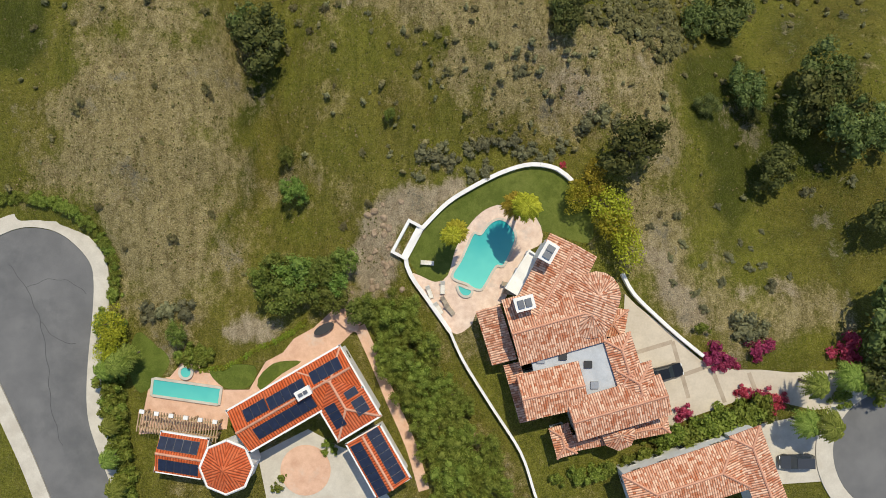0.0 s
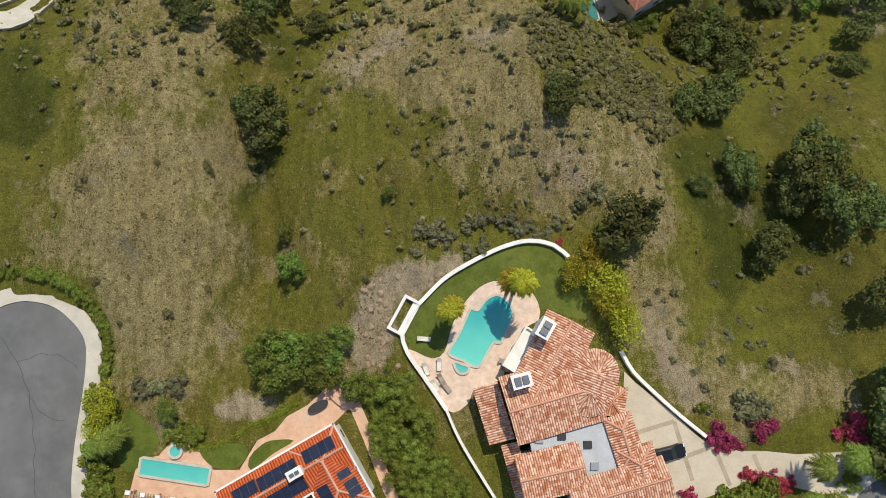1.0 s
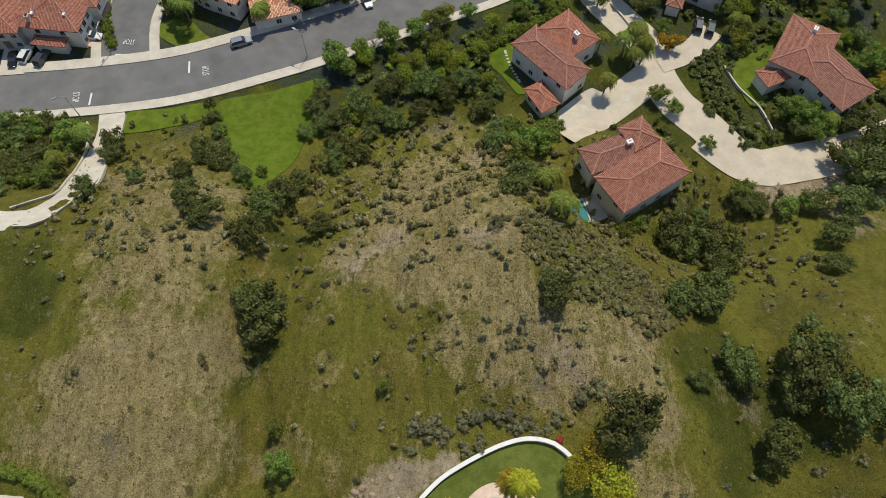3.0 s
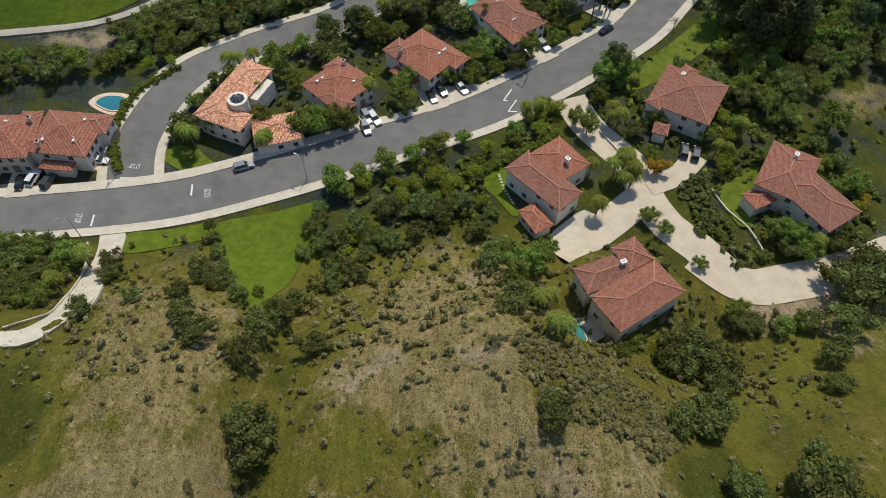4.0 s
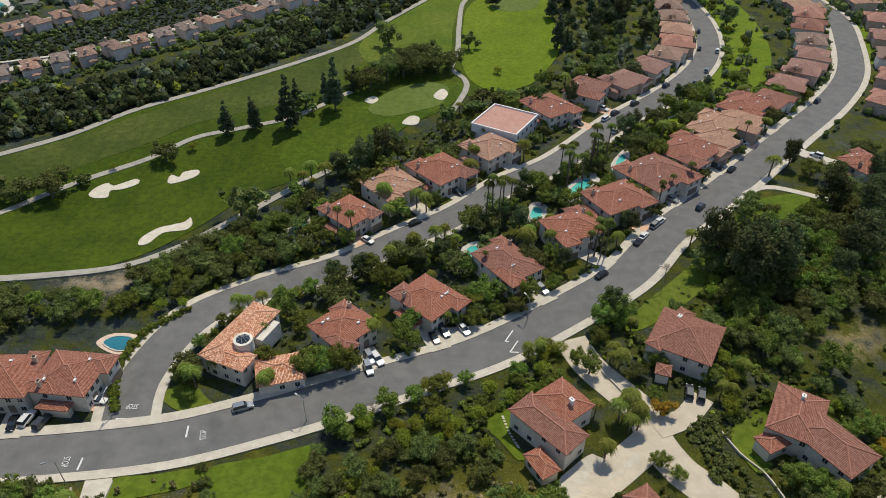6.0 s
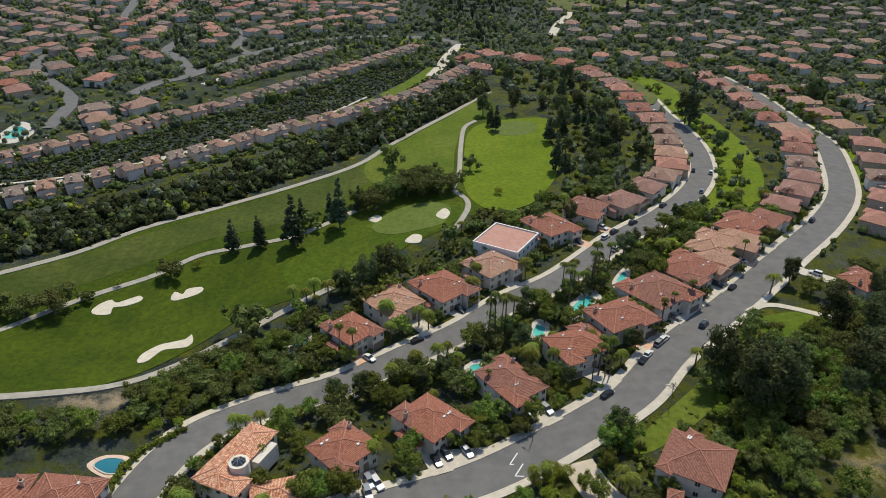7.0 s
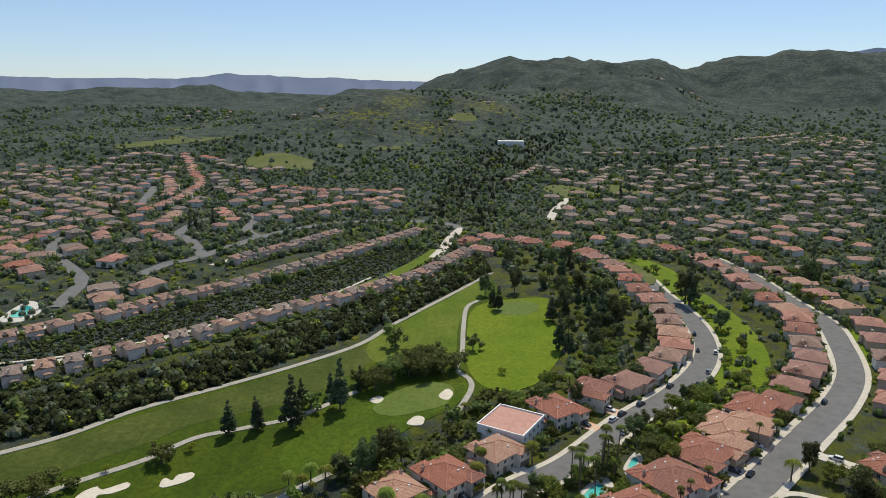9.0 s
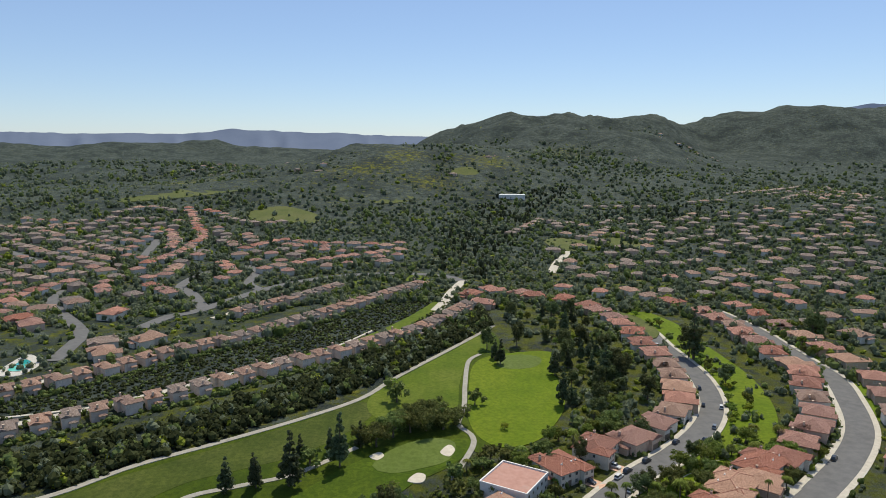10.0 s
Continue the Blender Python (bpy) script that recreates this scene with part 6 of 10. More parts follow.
def ring_wall(outline, width, z0, z1, mat, name, closed=False, gap=1.0, smooth=True):
    """A wall along a line, with its two faces and a flat top."""
    line = spline(outline, gap, closed) if smooth else np.array(outline, float)
    if not smooth:
        line = np.concatenate([a + (b - a) * np.array([[0.03], [0.97]]) for a, b in zip(line, np.roll(line, -1, axis=0))])
    n = sides_of(line)
    v, f = [], []
    for p, s in zip(line, n):
        for off, z in ((-width / 2, z0), (-width / 2, z1), (width / 2, z1), (width / 2, z0)):
            v.append((p[0] + s[0] * off, p[1] + s[1] * off, z))
    k = len(line)
    for i in range(k if closed else k - 1):
        j = (i + 1) % k
        f += [(4 * i + a, 4 * i + (a + 1) % 4, 4 * j + (a + 1) % 4, 4 * j + a) for a in range(4)]
    if not closed:
        f += [(0, 3, 2, 1), (4 * k - 4, 4 * k - 3, 4 * k - 2, 4 * k - 1)]
    return mesh_of(name, v, f, mat)


def ground_wall(outline, width, rise, mat, name, gap=1.5, sink=0.6):
    line = spline(outline, gap)
    return sweep(line, [(-width / 2, -sink), (-width / 2, rise), (width / 2, rise), (width / 2, -sink)], mat, name)


def swimming_pool(outline, water, label, depth_label="pool", lift=0.2, z=PAD, gap=0.7, smooth=True):
    line = spline(outline, gap, True) if smooth else np.array(outline, float)
    root = new("swimming_pool")
    root.matrix_basis = Matrix.Translation((float(line[:, 0].mean()), float(line[:, 1].mean()), z))
    inv = root.matrix_basis.inverted()
    w = drape(line, water, "water", lift, 2.0, z)
    c = ring_wall(line, 0.34, z - 0.1, z + lift + 0.10, CONCRETE, "coping", True, 1.0, smooth)
    for me, n in ((w, "water"), (c, "coping")):
        me.transform(inv)
        child(n, me, root)
    KEEP_OUT.append((float(line[:, 0].mean()), float(line[:, 1].mean()), 3.0))
    return tagged(root, label, depth_label)


def cone_roof(cx, cy, r, z, h, sides, tile, name="roof", over=0.0, cut=0.0):
    polys = []
    for k in range(sides):
        a, b = 2 * math.pi * k / sides, 2 * math.pi * (k + 1) / sides
        p, q = (cx + r * math.cos(a), cy + r * math.sin(a), z), (cx + r * math.cos(b), cy + r * math.sin(b), z)
        polys.append((p, q, (cx, cy, z + h)))
        polys.append(((p[0], p[1], z - 0.2), (q[0], q[1], z - 0.2), q, p))
    return roof_faces(polys, name, tile)


def block_house(name, blocks, tile, wall, label, base=PAD, pitch=0.34, gables=(), fascia=None, extra=(), sheds=()):
    """A rambling house of several roofed blocks: x, y, turn, length, width, eave."""
    root = new(name)
    x0, y0 = blocks[0][:2]
    root.matrix_basis = Matrix.Translation((x0, y0, base))
    rng = random.Random(8)
    for i, (x, y, turn, l, w, eave) in enumerate(blocks):
        m = Matrix.Translation((x - x0, y - y0, 0)) @ Matrix.Rotation(radians(turn), 4, "Z")
        over = 0.45
        body = Shape().box(-l / 2 + over, -w / 2 + over, -2.0, l / 2 - over, w / 2 - over, eave - 0.05, m).mesh("wall", wall)
        wp = child("wall", body, root)
        polys, lines = hip(-l / 2, -w / 2, l / 2, w / 2, eave + 0.013 * i, pitch, "-+" if i in gables else "")
        if i in sheds:  # one slope that falls away from the house
            lo, hi = eave, eave + l * 0.3
            c = [(-l / 2, -w / 2, lo), (l / 2, -w / 2, hi), (l / 2, w / 2, hi), (-l / 2, w / 2, lo)]
            d = [(p[0], p[1], p[2] - 0.2) for p in c]
            polys, lines = [tuple(c), tuple(d[::-1])] + [(d[k], d[(k + 1) % 4], c[(k + 1) % 4], c[k]) for k in range(4)], []
        roof = roof_faces(polys, "roof", tile)
        roof.transform(m)
        rp = child("roof", roof, root)
        for a, b in lines:
            tube = Shape().tube([m @ Vector(a), m @ Vector(b)], [0.17, 0.17], 6).mesh("ridge_tiles", RIDGE_BROWN if tile == TILE_VALLEY else RIDGE)
            child("ridge_tiles", tube, rp)
        if fascia:
            for s in (-1, 1):
                child("gutter", Shape().box(-l / 2 - 0.12, s * w / 2 - 0.1, eave - 0.3, l / 2 + 0.12, s * w / 2 + 0.14, eave + 0.06, m).mesh("gutter", fascia), rp)
                child("gutter", Shape().box(s * l / 2 - 0.1, -w / 2 - 0.1, eave - 0.3, s * l / 2 + 0.14, w / 2 + 0.1, eave + 0.06, m).mesh("gutter", fascia), rp)
        for s in (-1, 1):
            n = max(1, int(l / 3.2))
            for k in range(n):
                xx = -l / 2 + over + (k + 0.5) * (l - 2 * over) / n
                for z in ((1.5, 4.5) if eave > 5 else (1.6,)):
                    if rng.random() < 0.7:
                        wn = child("window", WIN, wp)
                        wn.matrix_basis = m @ Matrix.Translation((xx, s * (w / 2 - over + 0.04), z)) @ Matrix.Rotation(radians(180 if s > 0 else 0), 4, "Z")
                        child("pane", PANE, wn)
        if l > 7 and w > 5:
            for s in (-1, 1):
                for yy, z in ((-w * 0.22, 4.5 if eave > 5 else 1.6), (w * 0.22, 1.5)):
                    wn = child("window", WIN, wp)
                    wn.matrix_basis = m @ Matrix.Translation((s * (l / 2 - over + 0.04), yy, z)) @ Matrix.Rotation(radians(90 * s), 4, "Z")
                    child("pane", PANE, wn)
        KEEP_OUT.append((x, y, min(l, w) / 2 + 1))
    for n, me, lab in extra:
        me.transform(root.matrix_basis.inverted())
        child(n, me, root, lab)
    return tagged(root, label, "house", "hilltop houses")


def big_chimney(x, y, turn, z0, z1, l=2.2, w=1.5):
    m = Matrix.Translation((x, y, 0)) @ Matrix.Rotation(radians(turn), 4, "Z")
    s = Shape().box(-l / 2, -w / 2, z0, l / 2, w / 2, z1, m).box(-l / 2 - 0.15, -w / 2 - 0.15, z1, l / 2 + 0.15, w / 2 + 0.15, z1 + 0.2, m)
    t = Shape().box(-l / 2 + 0.25, -w / 2 + 0.25, z1 + 0.2, -0.1, w / 2 - 0.25, z1 + 0.5, m).box(0.1, -w / 2 + 0.25, z1 + 0.2, l / 2 - 0.25, w / 2 - 0.25, z1 + 0.5, m)
    return s.mesh("chimney", STUCCO_WHITE), t.mesh("chimney_vent", VENTMETAL)


H1, H2, H3 = [(14.1, -1.5, -27, 6.7, 11.0, 6.50), (14.1, -6.2, 16, 11.5, 8.7, 6.45), (22.1, -6.6, -10, 3.5, 3.9, 4.00), (6.9, -8.3, 17, 3.3, 7.4, 3.30), (10.0, -15.8, 16, 2.2, 7.8, 3.20), (13.8, -15.1, 13, 8.1, 5.9, 6.50), (23.0, -11.4, 17, 3.6, 6.8, 6.30), (22.2, -17.2, 16, 12.4, 5.3, 6.50), (24.8, -14.7, 15, 4.6, 5.9, 6.40), (15.6, -22.1, 16, 2.7, 4.1, 3.30), (22.3, -21.4, 11, 14.7, 2.1, 3.20)], [(-18.8, -16.1, 30, 16.4, 6.0, 6.50), (-13.2, -15.5, 31, 6.3, 10.2, 6.45), (-8.3, -24.2, 30, 5.0, 7.8, 5.40), (-34.1, -23.9, -9, 6.2, 5.2, 3.60)], [(31.0, -26.7, 18, 15.3, 6.7, 5.60), (40.3, -25.5, 20, 4.2, 11.1, 5.65)]
tx0, ty0, tx1, ty1 = (19.4, -3.0, 18.5, -5.4)
tur = []
t_dir = math.atan2(ty0 - ty1, tx0 - tx1)
t_pts = [(tx0, ty0, t_dir + a) for a in np.linspace(-math.pi / 2, math.pi / 2, 9)] + [(tx1, ty1, t_dir + a) for a in np.linspace(math.pi / 2, 1.5 * math.pi, 9)]
eave_ring = [(cx + 3.05 * math.cos(a), cy + 3.05 * math.sin(a), PAD + 7.0, cx, cy) for cx, cy, a in t_pts]
for a, b in zip(eave_ring, eave_ring[1:] + eave_ring[:1]):
    pa, pb, ta, tb = a[:3], b[:3], (a[3], a[4], PAD + 8.5), (b[3], b[4], PAD + 8.5)
    tur.append((pa, pb, ta) if ta == tb else (pa, pb, tb, ta))
    tur.append(((pa[0], pa[1], pa[2] - 0.2), (pb[0], pb[1], pb[2] - 0.2), pb, pa))
turret_roof = roof_faces(tur, "roof", TILE_ORANGE)
turret_wall = Shape().prism([(p[3] + (p[0] - p[3]) * 0.86, p[4] + (p[1] - p[4]) * 0.86) for p in eave_ring], PAD - 2, PAD + 6.95).mesh("wall", STUCCO_WHITE)
flat = Shape().prism([(11.0, -10.2), (20.3, -8.5), (22.2, -14.7), (15.6, -16.9), (12.7, -12.9), (11.6, -13.3)], PAD + 5.2, PAD + 5.95).mesh("flat_roof", MEMBRANE)
bx, by = (22.6, -20.8)
bay = cone_roof(bx, by, 2.3, PAD + 4.6, 1.3, 8, TILE_ORANGE)
bay_wall = Shape().prism([(bx + 1.9 * math.cos(k * math.pi / 4), by + 1.9 * math.sin(k * math.pi / 4)) for k in range(8)], PAD - 2, PAD + 4.5).mesh("wall", STUCCO_WHITE)
extra = [("roof", turret_roof, "rounded tile roof of the turret"), ("wall", turret_wall, "white curved turret wall"), ("flat_roof", flat, "grey flat membrane roof"), ("roof", bay, ""), ("wall", bay_wall, "")]
for (x, y), turn in (((13.0, 2.4), 60), ((10.0, -3.9), 15)):
    a, b = big_chimney(x, y, turn, PAD + 3, PAD + 9.2)
    extra += [("chimney", a, "white stucco chimney"), ("chimney_vent", b, "grey metal vents")]
mx, my = [(11.0, -10.2), (20.3, -8.5), (22.2, -14.7), (15.6, -16.9), (12.7, -12.9), (11.6, -13.3)][0]
for k, (dx, dy) in enumerate(((4.2, -0.6), (7.4, -1.6), (1.4, -1.0), (8.2, -4.2))):
    extra.append(("skylight", Shape().box(mx + dx - 0.5, my + dy - 0.45, PAD + 5.95, mx + dx + 0.5, my + dy + 0.45, PAD + 6.25).mesh("skylight", DARKMETAL if k < 2 else GREYMETAL), ""))
block_house("villa", H1, TILE_ORANGE, STUCCO_WHITE, "large white villa with orange barrel tile roofs and a turret", gables=(0, 1, 5, 7), sheds=(3, 4), extra=extra)

extra = []
ox, oy = (-27.7, -25.0)
extra.append(("roof", cone_roof(ox, oy, 3.3, PAD + 5.4, 1.5, 8, TILE_RED), "octagonal red tile roof"))
extra.append(("wall", Shape().prism([(ox + 3.1 * math.cos(k * math.pi / 4), oy + 3.1 * math.sin(k * math.pi / 4)) for k in range(8)], PAD - 2, PAD + 5.35).mesh("wall", STUCCO_WHITE), ""))
for k in range(8):
    a, b = k * math.pi / 4, (k + 1) * math.pi / 4
    gut = Shape().tube([(ox + 3.4 * math.cos(a), oy + 3.4 * math.sin(a), PAD + 5.35), (ox + 3.4 * math.cos(b), oy + 3.4 * math.sin(b), PAD + 5.35)], [0.2, 0.2], 4)
    extra.append(("gutter", gut.mesh("gutter", WHITEPAINT), ""))
a, b = big_chimney(*(-17.3, -15.0), 30, PAD + 3, PAD + 8.6, 1.7, 0.9)
extra += [("chimney", a, "white stucco chimney"), ("chimney_vent", b, "")]
PANEL = surface("solar_cells", (0.012, 0.016, 0.035), (0.022, 0.030, 0.060), 1.5, 0.25, 0.0, spec=0.5)
PANEL_RIM = paint("panel_rim", (0.10, 0.11, 0.13), 0.4, 0.6)


def solar_row(block, side, x0, count, up, base=PAD, pitch=0.34, along=True, pw=1.02, ph=1.65):
    """Solar panels on one slope of a block, up metres from the eave along the slope."""
    x, y, turn, l, w, eave = block
    m = Matrix.Translation((x, y, base)) @ Matrix.Rotation(radians(turn), 4, "Z")
    if not along:
        m = m @ Matrix.Rotation(radians(90), 4, "Z")
        l, w = w, l
    if side > 0:
        m = m @ Matrix.Rotation(math.pi, 4, "Z")
    tilt = math.atan(pitch)
    out = []
    for k in range(count):
        q = m @ Matrix.Translation((x0 + k * (pw + 0.03), -w / 2, eave + 0.12)) @ Matrix.Rotation(tilt, 4, "X") @ Matrix.Translation((0, up, 0))
        out.append(("solar_panel", Shape().box(0, 0, 0, pw, ph, 0.05, q).mesh("solar_panel", PANEL_RIM), ""))
        cells = Shape().box(0.035, 0.035, 0.05, pw - 0.035, ph - 0.035, 0.058, q)
        out.append(("glass_face", cells.mesh("glass_face", PANEL), ""))
    return out


for blk, side, x0, n, up, al in ((H2[0], 1, -2.2, 5, 1.2, True), (H2[0], 1, -7.4, 4, 1.1, True), (H2[0], 1, 3.2, 3, 1.0, True), (H2[0], -1, -6.2, 8, 0.9, True), (H2[1], 1, 0.5, 3, 0.8, False), (H2[1], -1, -3.6, 2, 0.7, False), (H2[1], -1, -1.1, 1, 0.9, False),
                                 (H2[2], -1, -3.4, 7, 0.4, False), (H2[2], 1, -3.4, 7, 0.4, False), (H2[3], 1, -2.2, 5, 0.5, True), (H2[3], -1, -2.6, 5, 0.4, True)):
    extra += solar_row(blk, side, x0, n, up, along=al)
block_house("house", H2, TILE_RED, STUCCO_WHITE, "white house with red tile roofs and rows of solar panels", gables=(0, 2, 3), fascia=WHITEPAINT, extra=extra)
block_house("house", H3, TILE_ORANGE, STUCCO_WHITE, "white house with a broad orange tile roof behind a hedge")

# gardens
thing("pool_terrace", drape(spline([(-4.4, -0.5), (-1.1, -1.4), (0.6, -0.5), (1.7, 3.2), (3.2, 5.9), (5.2, 8.1), (7.4, 9.1), (9.3, 8.9), (10.0, 10.3), (11.7, 8.6), (13.3, 6.2), (13.4, 3.9), (11.2, 2.4), (9.3, -1.5), (8.0, -4.2), (4.5, -5.5), (3.9, -7.2), (0.8, -8.1)], 0.8, True), FLAG, "pool_terrace", 0.10, 2.0, PAD), None, "pink flagstone terrace round the pool", "terrace", kind="structure")
thing("pool_lawn", drape(spline([(-3.8, 0.2), (-4.5, 1.2), (-4.2, 3.2), (-2.6, 5.5), (-0.7, 8.2), (2.0, 10.1), (6.6, 12.8), (9.0, 13.6), (12.1, 14.4), (15.5, 13.6), (17.8, 11.6), (19.8, 9.3), (20.5, 6.2), (19.7, 3.9), (14.7, 5.3), (13.4, 5.8), (11.7, 8.7), (9.9, 10.3), (8.2, 9.2), (5.2, 8.1), (3.2, 5.9), (1.7, 3.2), (0.6, -0.5), (-1.1, -1.4), (-3.0, -1.1)], 0.8, True), LAWN, "pool_lawn", 0.06, 2.0, PAD), None, "mown garden lawn inside the white wall", "lawn", kind="structure")
swimming_pool([(1.2, -0.7), (2.4, 1.6), (3.4, 3.8), (4.2, 5.3), (5.1, 5.1), (6.2, 6.5), (7.8, 7.2), (9.3, 6.2), (9.9, 4.7), (9.3, 2.8), (8.2, 0.8), (7.4, 0.8), (6.8, 0.1), (5.1, -2.5), (3.2, -1.7)], WATER, "turquoise free-form swimming pool with pale coping")
swimming_pool([(1.9, -1.8), (2.9, -2.1), (3.9, -2.5), (3.7, -3.2), (2.9, -3.4), (2.2, -2.9)], WATER, "small turquoise spa pool beside the large pool", "spa", lift=0.27)
thing("garden_wall", ring_wall([(0.9, -8.1), (-0.6, -5.9), (-2.1, -3.8), (-4.4, -0.5), (-5.1, 2.0), (-4.2, 4.3), (-2.2, 6.6), (0.5, 9.3), (3.6, 11.3), (8.2, 13.6), (12.1, 14.6), (15.5, 14.0), (17.6, 12.3)], 0.55, PAD - 3.5, PAD + 0.75, STUCCO_WHITE, "garden_wall"), None, "curved white garden wall round the pool lawn", "wall", kind="structure")
thing("garden_wall_east", ring_wall([(24.3, -0.3), (25.8, -3.0), (28.9, -6.1), (31.9, -8.8), (35.1, -11.4)], 0.45, PAD - 2.5, PAD + 0.8, STUCCO_WHITE, "garden_wall_east"), None, "curved white wall along the drive", "wall", kind="structure")
thing("boundary_wall", ring_wall([(0.9, -8.1), (2.8, -12.2), (6.6, -18.3), (10.4, -24.3), (12.2, -29.6), (13.7, -34.1)], 0.35, PAD - 1.5, PAD + 1.0, STUCCO_WHITE, "boundary_wall"), None, "long white boundary wall beside the hedge", "wall", kind="structure")
thing("driveway_hilltop", drape([(24.7, -3.0), (26.2, -4.5), (28.9, -6.7), (31.9, -9.3), (34.9, -12.0), (39.5, -13.3), (43.0, -13.3), (47.2, -13.7), (54.8, -13.3), (58.3, -14.3), (54.0, -18.4), (50.1, -18.7), (41.8, -16.8), (33.3, -19.8), (30.2, -21.3), (28.0, -16.8), (24.2, -10.7)], DRIVE, "driveway_hilltop", 0.12, 2.0, PAD), None, "wide pale concrete driveway with darker joints", "driveway", kind="structure")
thing("driveway_east", drape([(42.9, -20.6), (47.1, -19.8), (52.0, -22.1), (50.9, -28.3), (45.0, -28.7)], CONCRETE, "driveway_east", 0.10, 2.0, PAD), None, "pale concrete driveway beside the turning circle", "driveway", kind="structure")
cx, cy, cr = (60.8, -24.4, 8.2)
circle = [(cx + cr * math.cos(a), cy + cr * math.sin(a)) for a in np.linspace(0, 2 * math.pi, 48, endpoint=False)]
thing("turning_circle_east", drape(circle, ASPHALT, "turning_circle_east", 0.14, 2.0, PAD), None, "grey asphalt turning circle", "road", kind="structure")
thing("pavement_east", ring_wall([(cx + (cr + 1.2) * math.cos(a), cy + (cr + 1.2) * math.sin(a)) for a in np.linspace(0, 2 * math.pi, 48, endpoint=False)], 2.3, PAD - 0.3, PAD + 0.26, CONCRETE, "pavement_east", True), None, "pale concrete pavement round the turning circle", "pavement", kind="structure")
thing("turning_circle_west", drape(spline([(-60.4, 4.9), (-57.0, 6.0), (-53.1, 5.5), (-50.4, 3.8), (-48.2, 1.3), (-47.6, -1.4), (-47.7, -6.0), (-48.2, -12.2), (-48.3, -17.5), (-47.7, -21.3), (-45.7, -26.6), (-44.1, -30.5), (-37.4, -46.8), (-28.9, -69.0), (-38.7, -69.0), (-48.1, -40.9), (-52.9, -30.5), (-55.2, -25.1), (-57.6, -20.1), (-60.0, -15.2), (-63.2, -9.1), (-65.3, -2.2), (-63.8, 2.8)], 1.5, True), ASPHALT, "turning_circle_west", 0.14, 3.0, PAD), None, "grey asphalt turning circle with cracks", "road", kind="structure")
for seam in ([(-59.2, 0.9), (-56.8, -2.2), (-54.8, -6.8), (-53.6, -12.9), (-53.1, -18.2), (-51.5, -23.6)], [(-56.8, -2.2), (-53.8, -1.1), (-50.7, -1.4), (-48.7, -3.0)], [(-54.8, -6.8), (-52.5, -9.1), (-49.8, -9.9)]):
    sl = spline(seam, 0.5)
    sl = sl + 0.12 * np.sin(np.arange(len(sl))[:, None] * (0.9, 1.3))
    sn = sides_of(sl) * 0.03
    sv = [(*p, PAD + 0.149) for q in zip(sl - sn, sl + sn) for p in q]
    thing("tar_seam", mesh_of("tar_seam", sv, [(2 * i, 2 * i + 1, 2 * i + 3, 2 * i + 2) for i in range(len(sl) - 1)], TAR), None, "dark tar seam over a crack in the asphalt", "road marking", kind="structure")
cul = np.array([(-44.1, -30.5), (-45.7, -26.6), (-47.7, -21.3), (-48.3, -17.5), (-48.2, -12.2), (-47.7, -6.0), (-47.6, -1.4), (-48.2, 1.3), (-50.4, 3.8), (-53.1, 5.5), (-57.0, 6.0), (-60.4, 4.9), (-63.8, 2.8), (-65.3, -2.2), (-63.2, -9.1), (-60.0, -15.2), (-57.6, -20.1), (-55.2, -25.1), (-52.9, -30.5)])
cline = spline(cul, 1.2)
cn = sides_of(cline)
thing("pavement_west", ring_wall(cline + cn * (1.1 if float((cn[60] * (cline[60] - cul.mean(0))).sum()) > 0 else -1.1), 2.1, PAD - 0.3, PAD + 0.28, CONCRETE, "pavement_west"), None, "pale concrete pavement and kerb round the turning circle", "pavement", kind="structure")
thing("patio", drape([(-40.0, -16.0), (-41.2, -22.0), (-29.3, -21.3), (-29.0, -18.9), (-14.1, -10.0), (-11.1, -7.0), (-12.4, -5.0), (-14.9, -5.1), (-17.6, -7.6), (-20.3, -9.1), (-21.8, -11.0), (-24.1, -12.2), (-26.3, -16.0), (-29.8, -16.0), (-30.6, -13.7), (-33.6, -12.2), (-35.6, -12.5), (-37.1, -14.3), (-39.5, -14.3)], PAVING, "patio", 0.10, 2.0, PAD), None, "salmon-pink concrete patio with curved paths", "patio", kind="structure")
thing("forecourt", drape([(-25.1, -24.7), (-18.3, -21.3), (-14.1, -23.6), (-12.1, -24.3), (-7.2, -30.5), (-4.9, -36.4), (-25.4, -36.4), (-23.9, -30.4)], CONCRETE, "forecourt", 0.08, 2.0, PAD), None, "pale concrete forecourt", "forecourt", kind="structure")
swimming_pool([(-39.3, -14.4), (-30.0, -15.7), (-30.3, -18.0), (-39.5, -16.7)], WATER, "long rectangular turquoise swimming pool", smooth=False, lift=0.3)
sx, sy = (-34.8, -13.6)
swimming_pool([(sx + 0.85 * math.cos(a), sy + 0.85 * math.sin(a)) for a in np.linspace(0, 6.28, 16, endpoint=False)], WATER, "round raised spa with a white rim", "spa", 0.45, gap=0.3)
for pts in (spline([(-31.6, -13.1), (-25.6, -12.8), (-26.3, -15.6), (-29.7, -15.7)], 0.8, True), spline([(-23.7, -12.9), (-22.2, -12.2), (-19.3, -12.2), (-21.8, -13.8), (-24.8, -16.0), (-25.1, -14.5)], 0.8, True), spline([(-41.7, -8.3), (-40.0, -9.1), (-37.1, -12.2), (-40.0, -16.0), (-41.6, -16.0), (-42.8, -12.2)], 0.8, True)):
    thing("lawn_west", drape(pts, LAWN, "lawn_west", 0.14, 2.0, PAD), None, "small mown garden lawn", "lawn", kind="structure")

